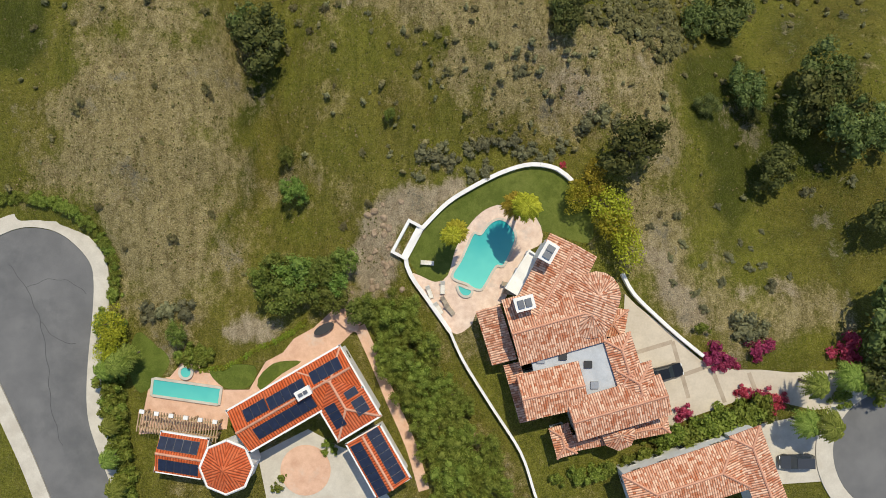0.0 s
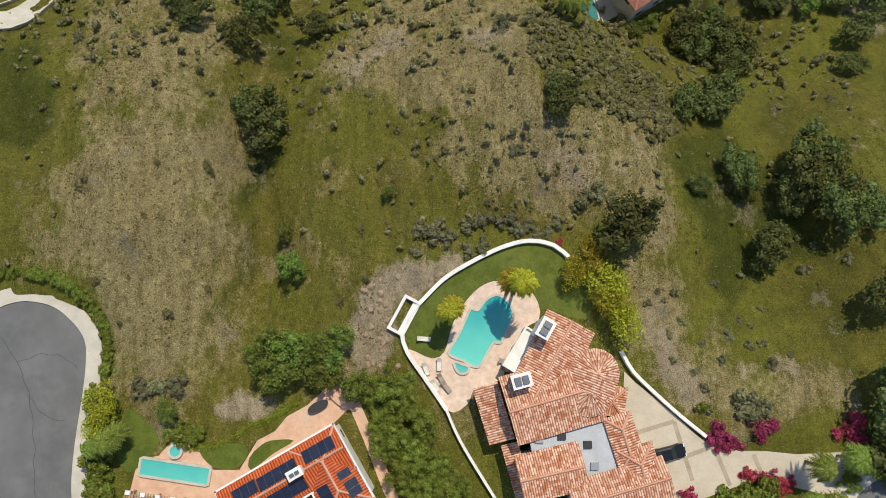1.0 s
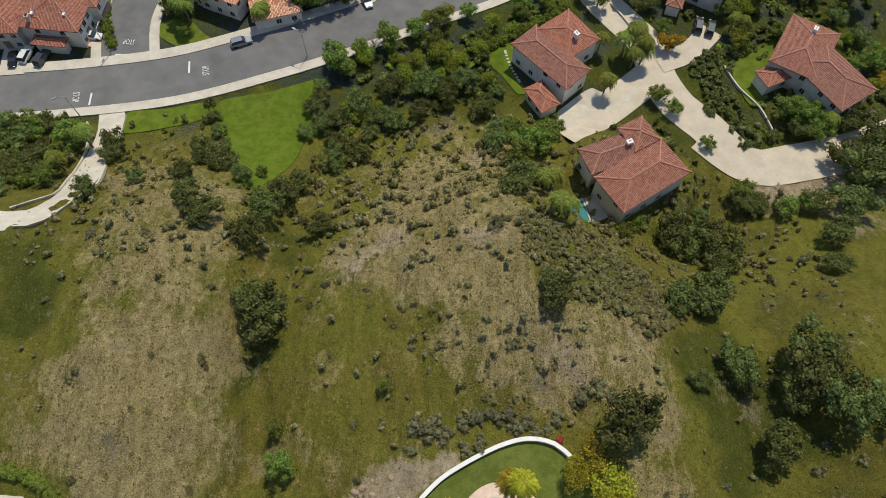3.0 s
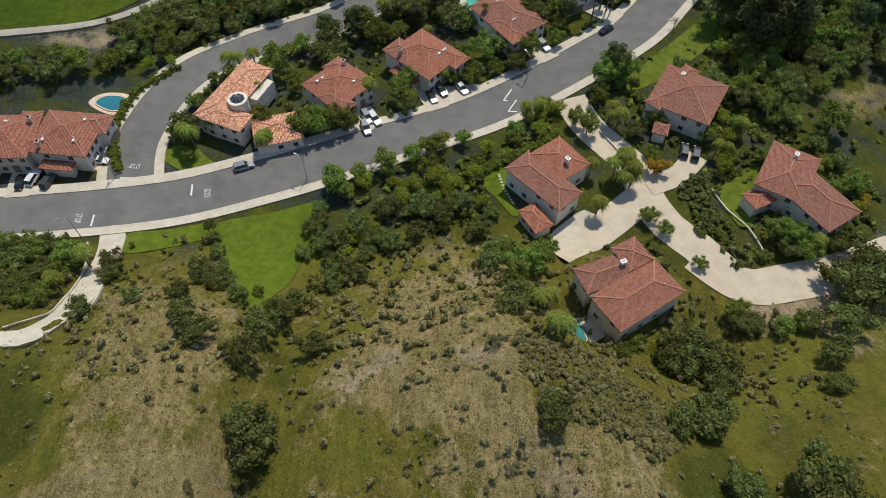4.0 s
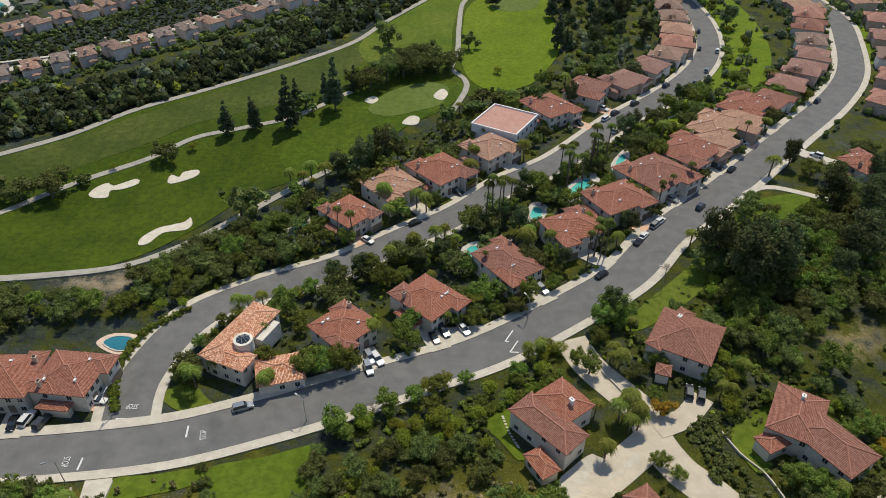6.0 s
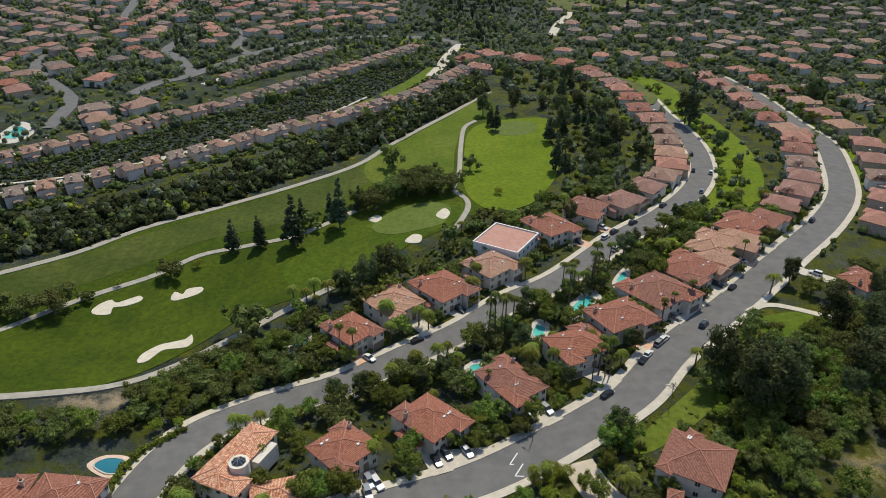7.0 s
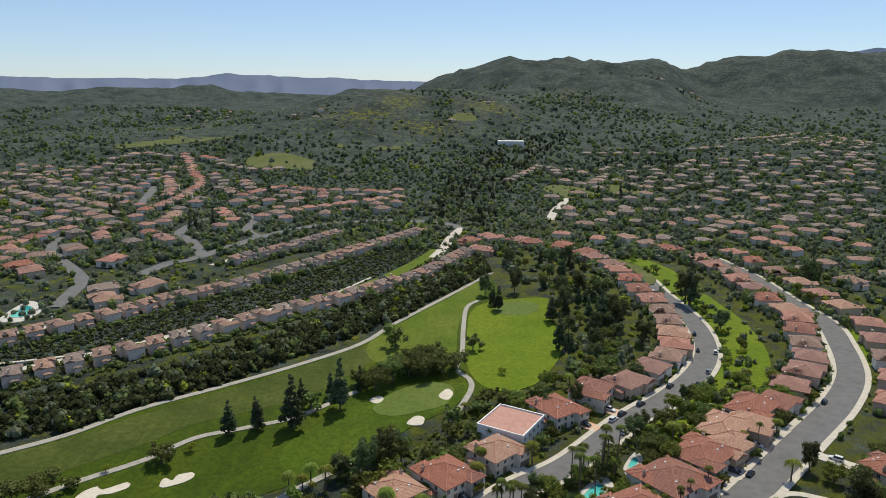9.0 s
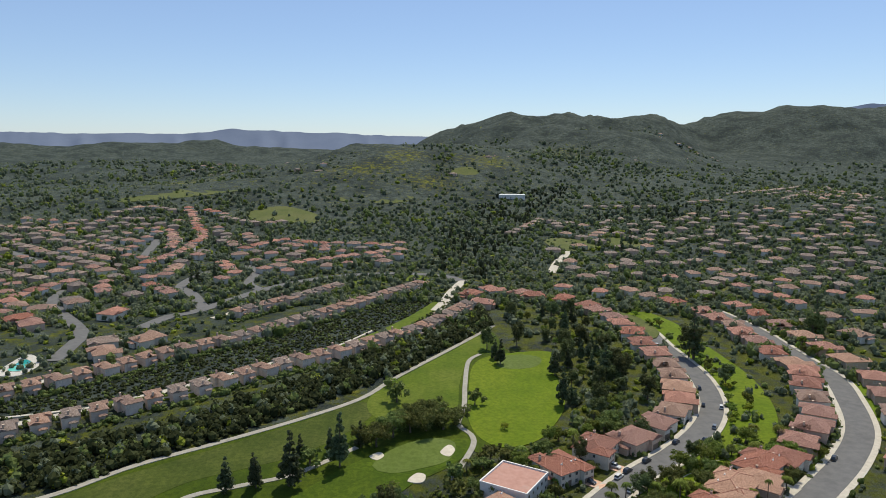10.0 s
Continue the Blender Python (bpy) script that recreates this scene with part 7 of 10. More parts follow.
thing("side_path", ring_wall([(-11.4, -7.4), (-9.3, -12.0), (-7.0, -17.5), (-4.4, -23.5), (-2.6, -29.5)], 1.5, PAD - 0.4, PAD + 0.09, PAVING, "side_path"), None, "salmon-pink path between the house and the hedge", "path", kind="structure")

# pergola of pale timber
ax, ay, bx, by = (-40.3, -19.0, -29.5, -20.5)
kit = Kit()
plen, pang = math.hypot(bx - ax, by - ay), math.degrees(math.atan2(by - ay, bx - ax))
for yy in (0.4, -1.4):
    kit.add("beam", Shape().box(0, yy - 0.09, 2.35, plen, yy + 0.09, 2.6).mesh("beam", WOOD))
post = Shape().box(-0.12, -0.12, -0.2, 0.12, 0.12, 2.4).mesh("post", WOOD)
for k in range(4):
    for yy in (0.4, -1.4):
        kit.add("post", post, m=Matrix.Translation((0.5 + k * (plen - 1) / 3, yy, 0)))
rafter = Shape().box(-0.06, -2.0, 2.6, 0.06, 0.9, 2.8).mesh("rafter", WOOD)
for k in range(30):
    kit.add("rafter", rafter, m=Matrix.Translation((0.2 + k * (plen - 0.4) / 29, 0, 0)))
cap = Shape().box(-0.3, 0.45, 2.8, 0.3, 0.95, 3.05).mesh("cap", STUCCO_WHITE)
for k in range(6):
    kit.add("cap", cap, m=Matrix.Translation((0.6 + k * (plen - 1.2) / 5, 0, 0)))
kit.stamp("pergola", pose(ax, ay, PAD, 0, 0, pang), "pale timber pergola beside the long pool", "pergola")
thing("curved_seat", ring_wall([(-14.7, -5.4), (-13.9, -6.4), (-12.6, -7.4), (-11.5, -7.7)], 1.1, PAD - 0.1, PAD + 0.6, PAVING, "curved_seat"), None, "curved salmon-pink masonry seat on the patio", "bench")
tx, ty = (-16.1, -7.7)
kit = Kit()
kit.add("tabletop", Shape().prism([(1.5 * math.cos(a) * (1 if abs(math.cos(a)) > 0.5 else 0.95), 0.62 * math.sin(a)) for a in np.linspace(0, 6.28, 14, endpoint=False)], 0.68, 0.76).mesh("tabletop", DARKMETAL))
leg = Shape().tube([(0, 0, 0), (0, 0, 0.68)], [0.06, 0.05], 6).mesh("leg", DARKMETAL)
for dx, dy in ((-1, -0.35), (1, -0.35), (-1, 0.35), (1, 0.35)):
    kit.add("leg", leg, m=Matrix.Translation((dx, dy, 0)))
kit.stamp("patio_table", pose(tx, ty, PAD + 0.1, 0, 0, 28), "long dark covered table on the patio", "table")


# joints in the hilltop drive
BAND = surface("drive_band_paving", (0.33, 0.26, 0.19), (0.45, 0.37, 0.28), 0.8, 0.85, 0.3)
for i, (a, b) in enumerate([((31.1, -9.5), (33.2, -17.1)), ((36.6, -13.7), (38.1, -17.7)), ((32.2, -14.1), (36.5, -12.6)), ((26.1, -11.0), (31.1, -9.5)), ((41.4, -13.7), (42.4, -16.4))]):
    d = Vector((b[0] - a[0], b[1] - a[1], 0))
    thing("drive_joint", Shape().box(0, -0.28, 0, d.length, 0.28, 0.012).mesh("drive_joint", BAND), pose(a[0], a[1], PAD + 0.125 + 0.004 * i, 0, 0, math.degrees(math.atan2(d.y, d.x))), "brown paving band across the drive", "paving band", "drive paving bands", kind="structure")

# boulders and clods of earth on the bare slope below the pool wall
EARTH = surface("earth_boulder", (0.22, 0.155, 0.095), (0.40, 0.30, 0.20), 1.5, 0.95, 0.6)
rock_rng = np.random.default_rng(6)
ROCKS = []
for k in range(4):
    rv = ICO[2][0] * (1 + rock_rng.uniform(-0.22, 0.22, len(ICO[2][0])))[:, None] * (1, 0.8, 0.6)
    ROCKS.append(mesh_of("boulder", rv, ICO[2][1].tolist(), EARTH))
for k in range(46):
    x, y = rock_rng.normal(-8.2, 1.9), rock_rng.normal(2.5, 3.6)
    if math.hypot((x - 7) / 13.6, (y - 3) / 12.6) > 1.02 and y > -3:
        r = float(rock_rng.uniform(0.18, 0.6))
        thing("boulder", ROCKS[k % 4], pose(x, y, ground_at(x, y), 0, 0, 50 * k) @ Matrix.Diagonal((r, r, r, 1)), "pale brown boulder of crumbling earth on the slope", "boulder", "slope boulders")


# outdoor furniture by the pool
def lounger_kit(mat):
    kit = Kit()
    kit.add("frame", Shape().box(-0.33, -0.95, 0.26, 0.33, 0.35, 0.32).mesh("frame", WOOD))
    kit.add("mattress", Shape().box(-0.3, -0.93, 0.32, 0.3, 0.33, 0.42).mesh("mattress", mat))
    kit.add("backrest", Shape().box(-0.3, 0, 0, 0.3, 0.7, 0.1).mesh("backrest", mat), m=pose(0, 0.33, 0.34, 40))
    leg = Shape().box(-0.04, -0.04, 0, 0.04, 0.04, 0.28).mesh("leg", WOOD)
    for dx, dy in itertools.product((-0.28, 0.28), (-0.85, 0.3)):
        kit.add("leg", leg, m=Matrix.Translation((dx, dy, 0)))
    return kit


CREAM = surface("cream_cushion", (0.60, 0.55, 0.46), (0.74, 0.70, 0.62), 3, 0.9, 0.1)
TAUPE = surface("taupe_cushion", (0.30, 0.24, 0.18), (0.42, 0.36, 0.28), 3, 0.9, 0.1)
lk, lk2 = lounger_kit(CREAM), lounger_kit(TAUPE)
for (x, y), turn, k in zip([(-1.9, -2.7), (-0.1, -2.1), (-0.7, -4.9), (0.2, -4.1), (0.8, -5.1), (8.7, -1.8), (8.9, -2.8), (-2.2, 1.2)], (20, 0, 32, 30, 40, 75, 80, 85), (lk, lk, lk, lk2, lk2, lk2, lk2, lk)):
    k.stamp("sun_lounger", pose(x, y, PAD + 0.1, 0, 0, turn), "cushioned sun lounger on the pool terrace", "lounger", "pool loungers")
nx, ny = (-4.8, 4.3)
nm = Matrix.Translation((nx, ny, PAD)) @ Matrix.Rotation(radians(62), 4, "Z")
nook = Kit()
nook.add("back_wall", Shape().box(-2.6, 0.9, -3, 2.6, 1.3, 0.9).mesh("back_wall", STUCCO_WHITE))
nook.add("end_wall", Shape().box(-2.6, -1.2, -3, -2.2, 0.9, 0.9).mesh("end_wall", STUCCO_WHITE))
nook.add("end_wall", Shape().box(2.2, -1.2, -3, 2.6, 0.9, 0.9).mesh("end_wall", STUCCO_WHITE))
nook.add("counter", Shape().box(-2.2, -1.2, -3, 2.2, -0.2, 0.55).mesh("counter", STUCCO_WHITE))
nook.add("floor_slab", Shape().box(-2.2, -0.2, -3, 2.2, 0.9, -0.2).mesh("floor_slab", CONCRETE))
nook.stamp("barbecue_nook", nm, "white walled outdoor kitchen nook on the garden wall", "outdoor kitchen")
lw = (10.6, -0.2)
lk_ = Shape().box(-3.0, -1.05, 2.9, 3.0, 1.05, 3.15).box(-3.0, -1.1, 3.15, 3.0, -0.85, 3.6).box(-3.0, 0.85, 3.15, 3.0, 1.1, 3.6).box(-3.0, -0.85, 3.15, -2.75, 0.85, 3.6).box(2.75, -0.85, 3.15, 3.0, 0.85, 3.6)
loggia = Kit()
loggia.add("flat_roof", lk_.mesh("flat_roof", STUCCO_WHITE))
col = Shape().box(-0.2, -0.2, -0.1, 0.2, 0.2, 2.9).mesh("column", STUCCO_WHITE)
for dx in (-2.7, 0, 2.7):
    loggia.add("column", col, m=Matrix.Translation((dx, 0.8, 0)))
loggia.stamp("loggia", Matrix.Translation((lw[0], lw[1], PAD)) @ Matrix.Rotation(radians(58), 4, "Z"), "white flat-roofed loggia against the villa", "loggia")


# ---- cars ----
def car_kit(body_mat, suv=False):
    kit = Kit()
    L, Wd, h = (4.8, 1.92, 0.98) if suv else (4.6, 1.82, 0.86)
    top = 1.72 if suv else 1.42
    s = Shape()
    sec = [(-L / 2, 0.42, 0.62, 0.80), (-L / 2 + 0.25, 0.30, h - 0.06, 0.93), (-L / 2 + 1.0, 0.25, h, 1.0), (0, 0.25, h + 0.02, 1.0), (L / 2 - 1.2, 0.25, h - 0.04, 1.0), (L / 2 - 0.25, 0.30, h - 0.22, 0.93), (L / 2, 0.42, 0.60, 0.78)]
    v, f = [], []
    for x, z0, z1, k in sec:
        w = Wd / 2 * k
        v += [(x, -w, z0), (x, -w, (z0 + z1) / 2 + 0.08), (x, -w * 0.90, z1), (x, w * 0.90, z1), (x, w, (z0 + z1) / 2 + 0.08), (x, w, z0)]
    for i in range(len(sec) - 1):
        f += [(6 * i + j, 6 * i + 6 + j, 6 * i + 6 + (j + 1) % 6, 6 * i + (j + 1) % 6) for j in range(6)]
    f += [tuple(range(6)), tuple(range(6 * len(sec) - 1, 6 * len(sec) - 7, -1))]
    kit.add("body", mesh_of("body", v, f, body_mat))
    b0, b1, r0, r1 = (-L / 2 + 0.15, L / 2 - 1.45, -L / 2 + 0.55, L / 2 - 2.1) if suv else (-L / 2 + 0.55, L / 2 - 1.35, -L / 2 + 1.25, L / 2 - 2.15)
    w0, w1 = Wd / 2 * 0.88, Wd / 2 * 0.70
    g = [(b0, -w0, h - 0.02), (b1, -w0, h - 0.02), (b1, w0, h - 0.02), (b0, w0, h - 0.02), (r0, -w1, top - 0.05), (r1, -w1, top - 0.05), (r1, w1, top - 0.05), (r0, w1, top - 0.05)]
    kit.add("cabin_glass", mesh_of("cabin_glass", g, [(0, 1, 5, 4), (1, 2, 6, 5), (2, 3, 7, 6), (3, 0, 4, 7), (4, 5, 6, 7)], GLASS))
    kit.add("roof_panel", Shape().box(r0 - 0.08, -w1 - 0.02, top - 0.06, r1 + 0.08, w1 + 0.02, top).mesh("roof_panel", body_mat))
    wheel = Shape().tube([(0, -0.11, 0), (0, 0.11, 0)], [0.33, 0.33], 12).mesh("wheel", DARKMETAL)
    for dx, dy in itertools.product((-L / 2 + 0.85, L / 2 - 0.9), (-Wd / 2 + 0.1, Wd / 2 - 0.1)):
        kit.add("wheel", wheel, m=Matrix.Translation((dx, dy, 0.33)))
    lamp = Shape().box(-0.05, -0.2, -0.07, 0.06, 0.2, 0.07).mesh("headlight", WHITEPAINT)
    for dy in (-0.62, 0.62):
        kit.add("headlight", lamp, m=Matrix.Translation((L / 2 - 0.09, dy, 0.62)))
    return kit


CARS = {"black": car_kit(paint("black_car_paint", (0.012, 0.013, 0.015), 0.2)), "white": car_kit(paint("white_car_paint", (0.75, 0.75, 0.74), 0.25)),
        "silver": car_kit(paint("silver_car_paint", (0.38, 0.40, 0.42), 0.25, 0.6), True), "grey": car_kit(paint("grey_car_paint", (0.08, 0.085, 0.095), 0.25, 0.4), True), "suv": car_kit(paint("white_van_paint", (0.72, 0.72, 0.71), 0.25), True)}
CAR_LABEL = {"black": "parked glossy black saloon car", "white": "parked white saloon car", "silver": "parked silver sport utility car", "grey": "parked dark grey sport utility car", "suv": "parked white sport utility car"}


def park(colour, x, y, turn, z=None):
    KEEP_OUT.append((x, y, 2.0))
    return CARS[colour].stamp("car", pose(x, y, ground_at(x, y) + 0.22 if z is None else z, 0, 0, turn), CAR_LABEL[colour], "car", "parked cars")


for (x, y), turn, c in zip([(30.0, -13.6), (47.4, -25.5)], (14, 181), ("black", "grey")):
    park(c, x, y, turn, PAD + 0.14)

# ---- hilltop planting ----
BUSHES = {
    "sage": [bush_mesh(k, LEAF_GREY, 1.0, 0.85, 420, 0.11) for k in (51, 52, 53)],
    "scrub": [bush_mesh(k, LEAF_SCRUB, 0.8, 0.9, 380, 0.10) for k in (54, 55, 56)],
    "dark": [bush_mesh(k, LEAF_OAK, 1.0, 0.9, 160, 0.2) for k in (57, 58)],
    "hedge": [bush_mesh(k, LEAF_HEDGE, 1.0, 1.3, 820, 0.095, 6) for k in (59, 60, 61)],
    "lime": [bush_mesh(k, LEAF_LIME, 1.0, 0.9, 200, 0.18) for k in (62, 63)],
    "magenta": [bush_mesh(k, LEAF_MAGENTA, 1.0, 0.9, 620, 0.085) for k in (64, 65)],
}
BUSH_TAGS = {"sage": "grey-green sage bush on the hillside", "scrub": "dry olive-brown shrub on the hillside", "dark": "dark green rounded shrub on the hillside", "hedge": "dense mid-green hedge bush", "lime": "yellow-green clipped garden shrub", "magenta": "bougainvillea bush in magenta blossom"}


def bush(kind, x, y, size, z=None, tall=1.0):
    m = Matrix.Translation((x, y, (ground_at(x, y) if z is None else z) - 0.05)) @ Matrix.Rotation(tree_rng.uniform(0, 6.28), 4, "Z") @ Matrix.Diagonal((size * tree_rng.uniform(0.85, 1.15), size * tree_rng.uniform(0.85, 1.15), size * tall, 1))
    return thing({"hedge": "hedge_bush", "magenta": "bougainvillea"}.get(kind, "shrub"), tree_rng.choice(BUSHES[kind]), m, BUSH_TAGS[kind], "shrub", kind + " shrubs")


for x, y, s in [(24.8, 16.7, 1.25), (54.8, 25.1, 1.40), (44.2, 26.5, 0.90), (47.4, 14.9, 1.05), (56.5, 20.1, 1.20), (60.8, 20.2, 0.80), (60.8, 7.9, 1.10), (58.8, -6.5, 1.50), (42.6, 39.0, 1.30), (16.6, 33.6, 0.75), (-25.8, 32.6, 1.15), (-27.8, 35.4, 0.90), (54.9, 28.9, 1.10), (51.5, 22.6, 0.80), (37.5, 23.7, 0.50), (45.4, 23.7, 0.60), (58.1, -12.2, 1.20)]:
    plant("oak", x, y, s)
for x, y, s in [(-22.3, 0.9, 0.80), (-19.0, -0.3, 1.00), (-15.8, 0.1, 0.80), (-13.2, 1.5, 0.70), (-17.7, -2.2, 0.80), (-14.9, -3.4, 0.75), (-21.6, -3.4, 0.90), (-24.1, -0.7, 0.70), (-11.0, -4.9, 0.70), (-14.2, -1.5, 0.60)]:
    plant("green", x, y, s * 0.95)
for x, y, s in [(-22.1, 16.3, 0.45), (-20.8, 11.1, 0.65), (-35.6, -8.3, 0.50), (-7.3, 21.3, 0.30)]:
    plant("green", x, y, s)
for x, y, s in [(19.6, 11.5, 0.95), (21.5, 9.2, 1.10), (23.1, 5.8, 1.00), (24.4, 2.8, 0.95), (20.4, 13.8, 0.60), (17.5, 9.7, 0.70), (-43.7, -6.8, 0.80), (-44.1, -9.9, 0.70)]:
    plant("gold", x, y, s)
for x, y, s in [(9.1, 8.0, 1.0), (10.2, 8.3, 1.05), (0.9, 4.9, 0.78), (1.8, 5.1, 0.82)]:
    plant("king", x, y, s)
for x, y, s in [(-42.3, -12.2, 0.80), (-41.4, -11.0, 0.70), (-44.4, -12.9, 0.60), (48.2, -14.4, 0.90), (52.3, -13.8, 0.80), (49.4, -19.5, 0.90), (47.1, -19.8, 0.80), (54.2, -14.1, 0.80), (-43.8, -20.5, 0.60), (-42.7, -28.1, 0.60), (-43.5, -24.3, 0.60)]:
    plant("palm", x, y, s)
for x, y, s in [(36.7, -11.3, 1.50), (38.5, -12.2, 1.20), (42.6, -10.6, 1.60), (43.0, -16.8, 1.30), (40.3, -16.2, 1.00), (44.5, -18.3, 1.00), (54.7, -10.9, 1.70), (32.2, -19.1, 1.10), (16.4, 14.6, 0.45), (45.7, -17.2, 0.90)]:
    bush("magenta", x, y, s * 1.3)
for x, y, s in [(29.1, -22.5, 1.60), (31.0, -22.1, 1.90), (32.9, -21.7, 2.00), (35.2, -21.2, 2.00), (37.6, -20.2, 2.00), (39.5, -19.4, 2.00), (41.4, -18.7, 1.90), (43.0, -17.9, 1.70), (34.1, -22.9, 1.50), (36.4, -22.3, 1.60), (20.3, -27.0, 1.20), (22.2, -26.6, 1.20), (18.0, -27.4, 1.30), (15.3, -27.8, 1.00), (24.9, -25.5, 1.10), (27.2, -24.4, 1.20), (53.3, -16.8, 1.30), (58.7, -16.0, 1.60), (56.5, -13.4, 1.50), (35.1, -7.6, 1.00)]:
    bush("hedge", x, y, s * 1.2)
for x, y, s in [(-2.9, 16.3, 1.50), (-1.1, 15.6, 1.60), (1.2, 15.0, 1.30), (3.5, 16.7, 1.30), (5.7, 17.4, 1.50), (8.0, 17.4, 1.40), (9.8, 18.0, 1.20), (11.8, 16.6, 1.40), (10.4, 16.1, 1.20), (5.9, 14.0, 1.50), (3.9, 13.2, 1.20), (-3.4, 13.1, 1.10), (19.8, 20.6, 1.50), (22.0, 21.6, 1.40), (23.8, 20.6, 1.20), (18.6, 19.3, 1.00), (13.1, 15.3, 1.20), (-39.8, -5.3, 1.60), (-37.1, -5.3, 1.70), (-34.9, -5.3, 1.50), (-0.3, 17.0, 1.20), (40.6, -7.7, 2.20), (42.9, -8.0, 1.80), (14.7, 15.8, 1.00), (16.1, 17.2, 1.10)]:
    bush("sage", x, y, s * 0.95)
for x, y, s in [(39.9, 2.0, 1.00), (42.6, 0.5, 1.20), (38.3, -1.5, 1.10), (45.5, -1.9, 1.20), (41.9, 4.0, 0.80), (33.1, 3.9, 0.90), (31.1, 2.0, 0.80), (34.5, -3.0, 1.00), (52.8, 11.6, 1.30), (39.0, 9.3, 0.90), (32.3, 7.8, 0.90), (30.6, 6.6, 0.70), (31.4, -1.5, 0.80), (35.9, 0.8, 0.90), (28.2, 6.2, 0.80), (48.3, -0.7, 0.80), (44.7, 0.8, 0.90), (58.3, 12.9, 1.00), (63.0, 40.2, 1.20), (45.5, 5.7, 0.70), (35.6, -5.0, 0.90), (43.4, 3.2, 0.60)]:
    bush("sage", x, y, s * 0.8)
for x, y, s in [(-3.7, 26.8, 1.20), (0.8, 27.2, 1.30), (-0.7, 26.0, 0.80), (6.9, 24.3, 1.10), (8.5, 28.7, 1.00), (3.4, 21.5, 1.00), (6.4, 19.7, 0.90), (10.5, 19.7, 0.90), (16.1, 24.3, 0.90), (11.3, 23.2, 0.70), (-3.0, 33.3, 1.00), (-6.1, 30.4, 1.10), (-4.9, 32.5, 0.80), (-11.1, 16.2, 1.00), (-7.6, 17.4, 0.70), (-13.7, 6.2, 1.20), (-10.2, 9.2, 1.30), (-31.9, 7.9, 1.10), (-36.2, 4.3, 1.40), (-45.9, 8.7, 1.10), (-32.8, 25.2, 1.40), (-32.1, 24.0, 1.00), (-48.8, 21.5, 1.30), (-37.8, 17.3, 0.60), (-38.9, 25.1, 0.90), (-42.8, 3.1, 0.90), (-27.6, -0.3, 0.80), (-16.9, 37.3, 1.30), (-14.8, 37.9, 1.10), (-20.8, 36.1, 1.30)] + [(-19.0, 34.2, 1.20), (-22.5, 32.1, 1.20), (-10.0, 33.4, 0.80), (4.3, 35.3, 1.00), (-0.7, 31.9, 1.00), (-50.2, 33.9, 1.10), (-56.3, 33.5, 1.00), (-33.5, 36.5, 1.20), (-21.7, 38.4, 1.20), (-15.1, 25.8, 0.70), (-24.8, 25.4, 0.60), (-6.5, 23.2, 0.80), (-8.8, 23.3, 0.50), (29.8, 7.8, 0.90)]:
    bush("scrub", x, y, s * 0.75)
scatter([(-10.6, -4.4), (-7.5, -3.4), (-4.4, -4.5), (-2.6, -9.4), (1.4, -15.6), (6.0, -23.2), (8.9, -29.9), (10.0, -33.4), (0.7, -33.4), (-1.2, -27.4), (-4.3, -18.3), (-7.6, -12.2)], 112, ["hedge"], (0.42, 0.72), 2.5, 21, -4.0, "hedge trees between the gardens")


def hedge_line(outline, gap, size, kind="hedge", tall=1.0):
    line, d = spline(outline, 0.3), gap
    for a, b in zip(line[:-1], line[1:]):
        d += float(np.linalg.norm(b - a))
        if d >= gap:
            d = 0.0
            bush(kind, float(b[0]), float(b[1]), size * tree_rng.uniform(0.85, 1.15), None, tall)


hedge_line([(-44.7, -3.4), (-44.7, 0.9), (-46.2, 4.6), (-49.3, 8.0), (-53.2, 9.5), (-57.4, 10.1), (-61.3, 9.2), (-65.1, 7.0)], 0.75, 0.95, "hedge", 0.8)
hedge_line([(-45.6, -6.0), (-44.4, -9.1), (-44.7, -13.7), (-44.3, -18.2), (-43.5, -22.8), (-42.6, -27.3), (-41.8, -31.1)], 0.95, 1.75, "hedge", 1.1)
hedge_line([(-33.1, -13.3), (-30.6, -13.1), (-27.9, -12.2), (-25.6, -10.6), (-23.3, -9.7), (-21.0, -8.5), (-18.7, -6.8)], 0.32, 0.46, "lime", 1.0)
hedge_line([(-35.7, -11.2), (-34.8, -11.7), (-33.6, -11.9), (-32.5, -11.9), (-31.6, -11.4), (-32.5, -10.8), (-33.7, -10.6), (-34.8, -10.8)], 0.8, 1.15, "hedge", 1.0)
inlay = (-18.6, -26.8)
thing("courtyard_inlay", Shape().prism([(inlay[0] + 3.4 * math.cos(a), inlay[1] + 3.4 * math.sin(a)) for a in np.linspace(0, 2 * math.pi, 36, endpoint=False)], PAD, PAD + 0.11).mesh("courtyard_inlay", PAVING), None, "round tan paved inlay in the courtyard", "paving", kind="structure")
for x, y, s in [(-22.3, -29.0, 0.80), (-21.7, -27.8, 0.60), (-15.5, -23.2, 0.90), (-14.8, -24.0, 0.70), (-16.0, -24.4, 0.60)]:
    bush("hedge", x, y, s, PAD + 0.08)

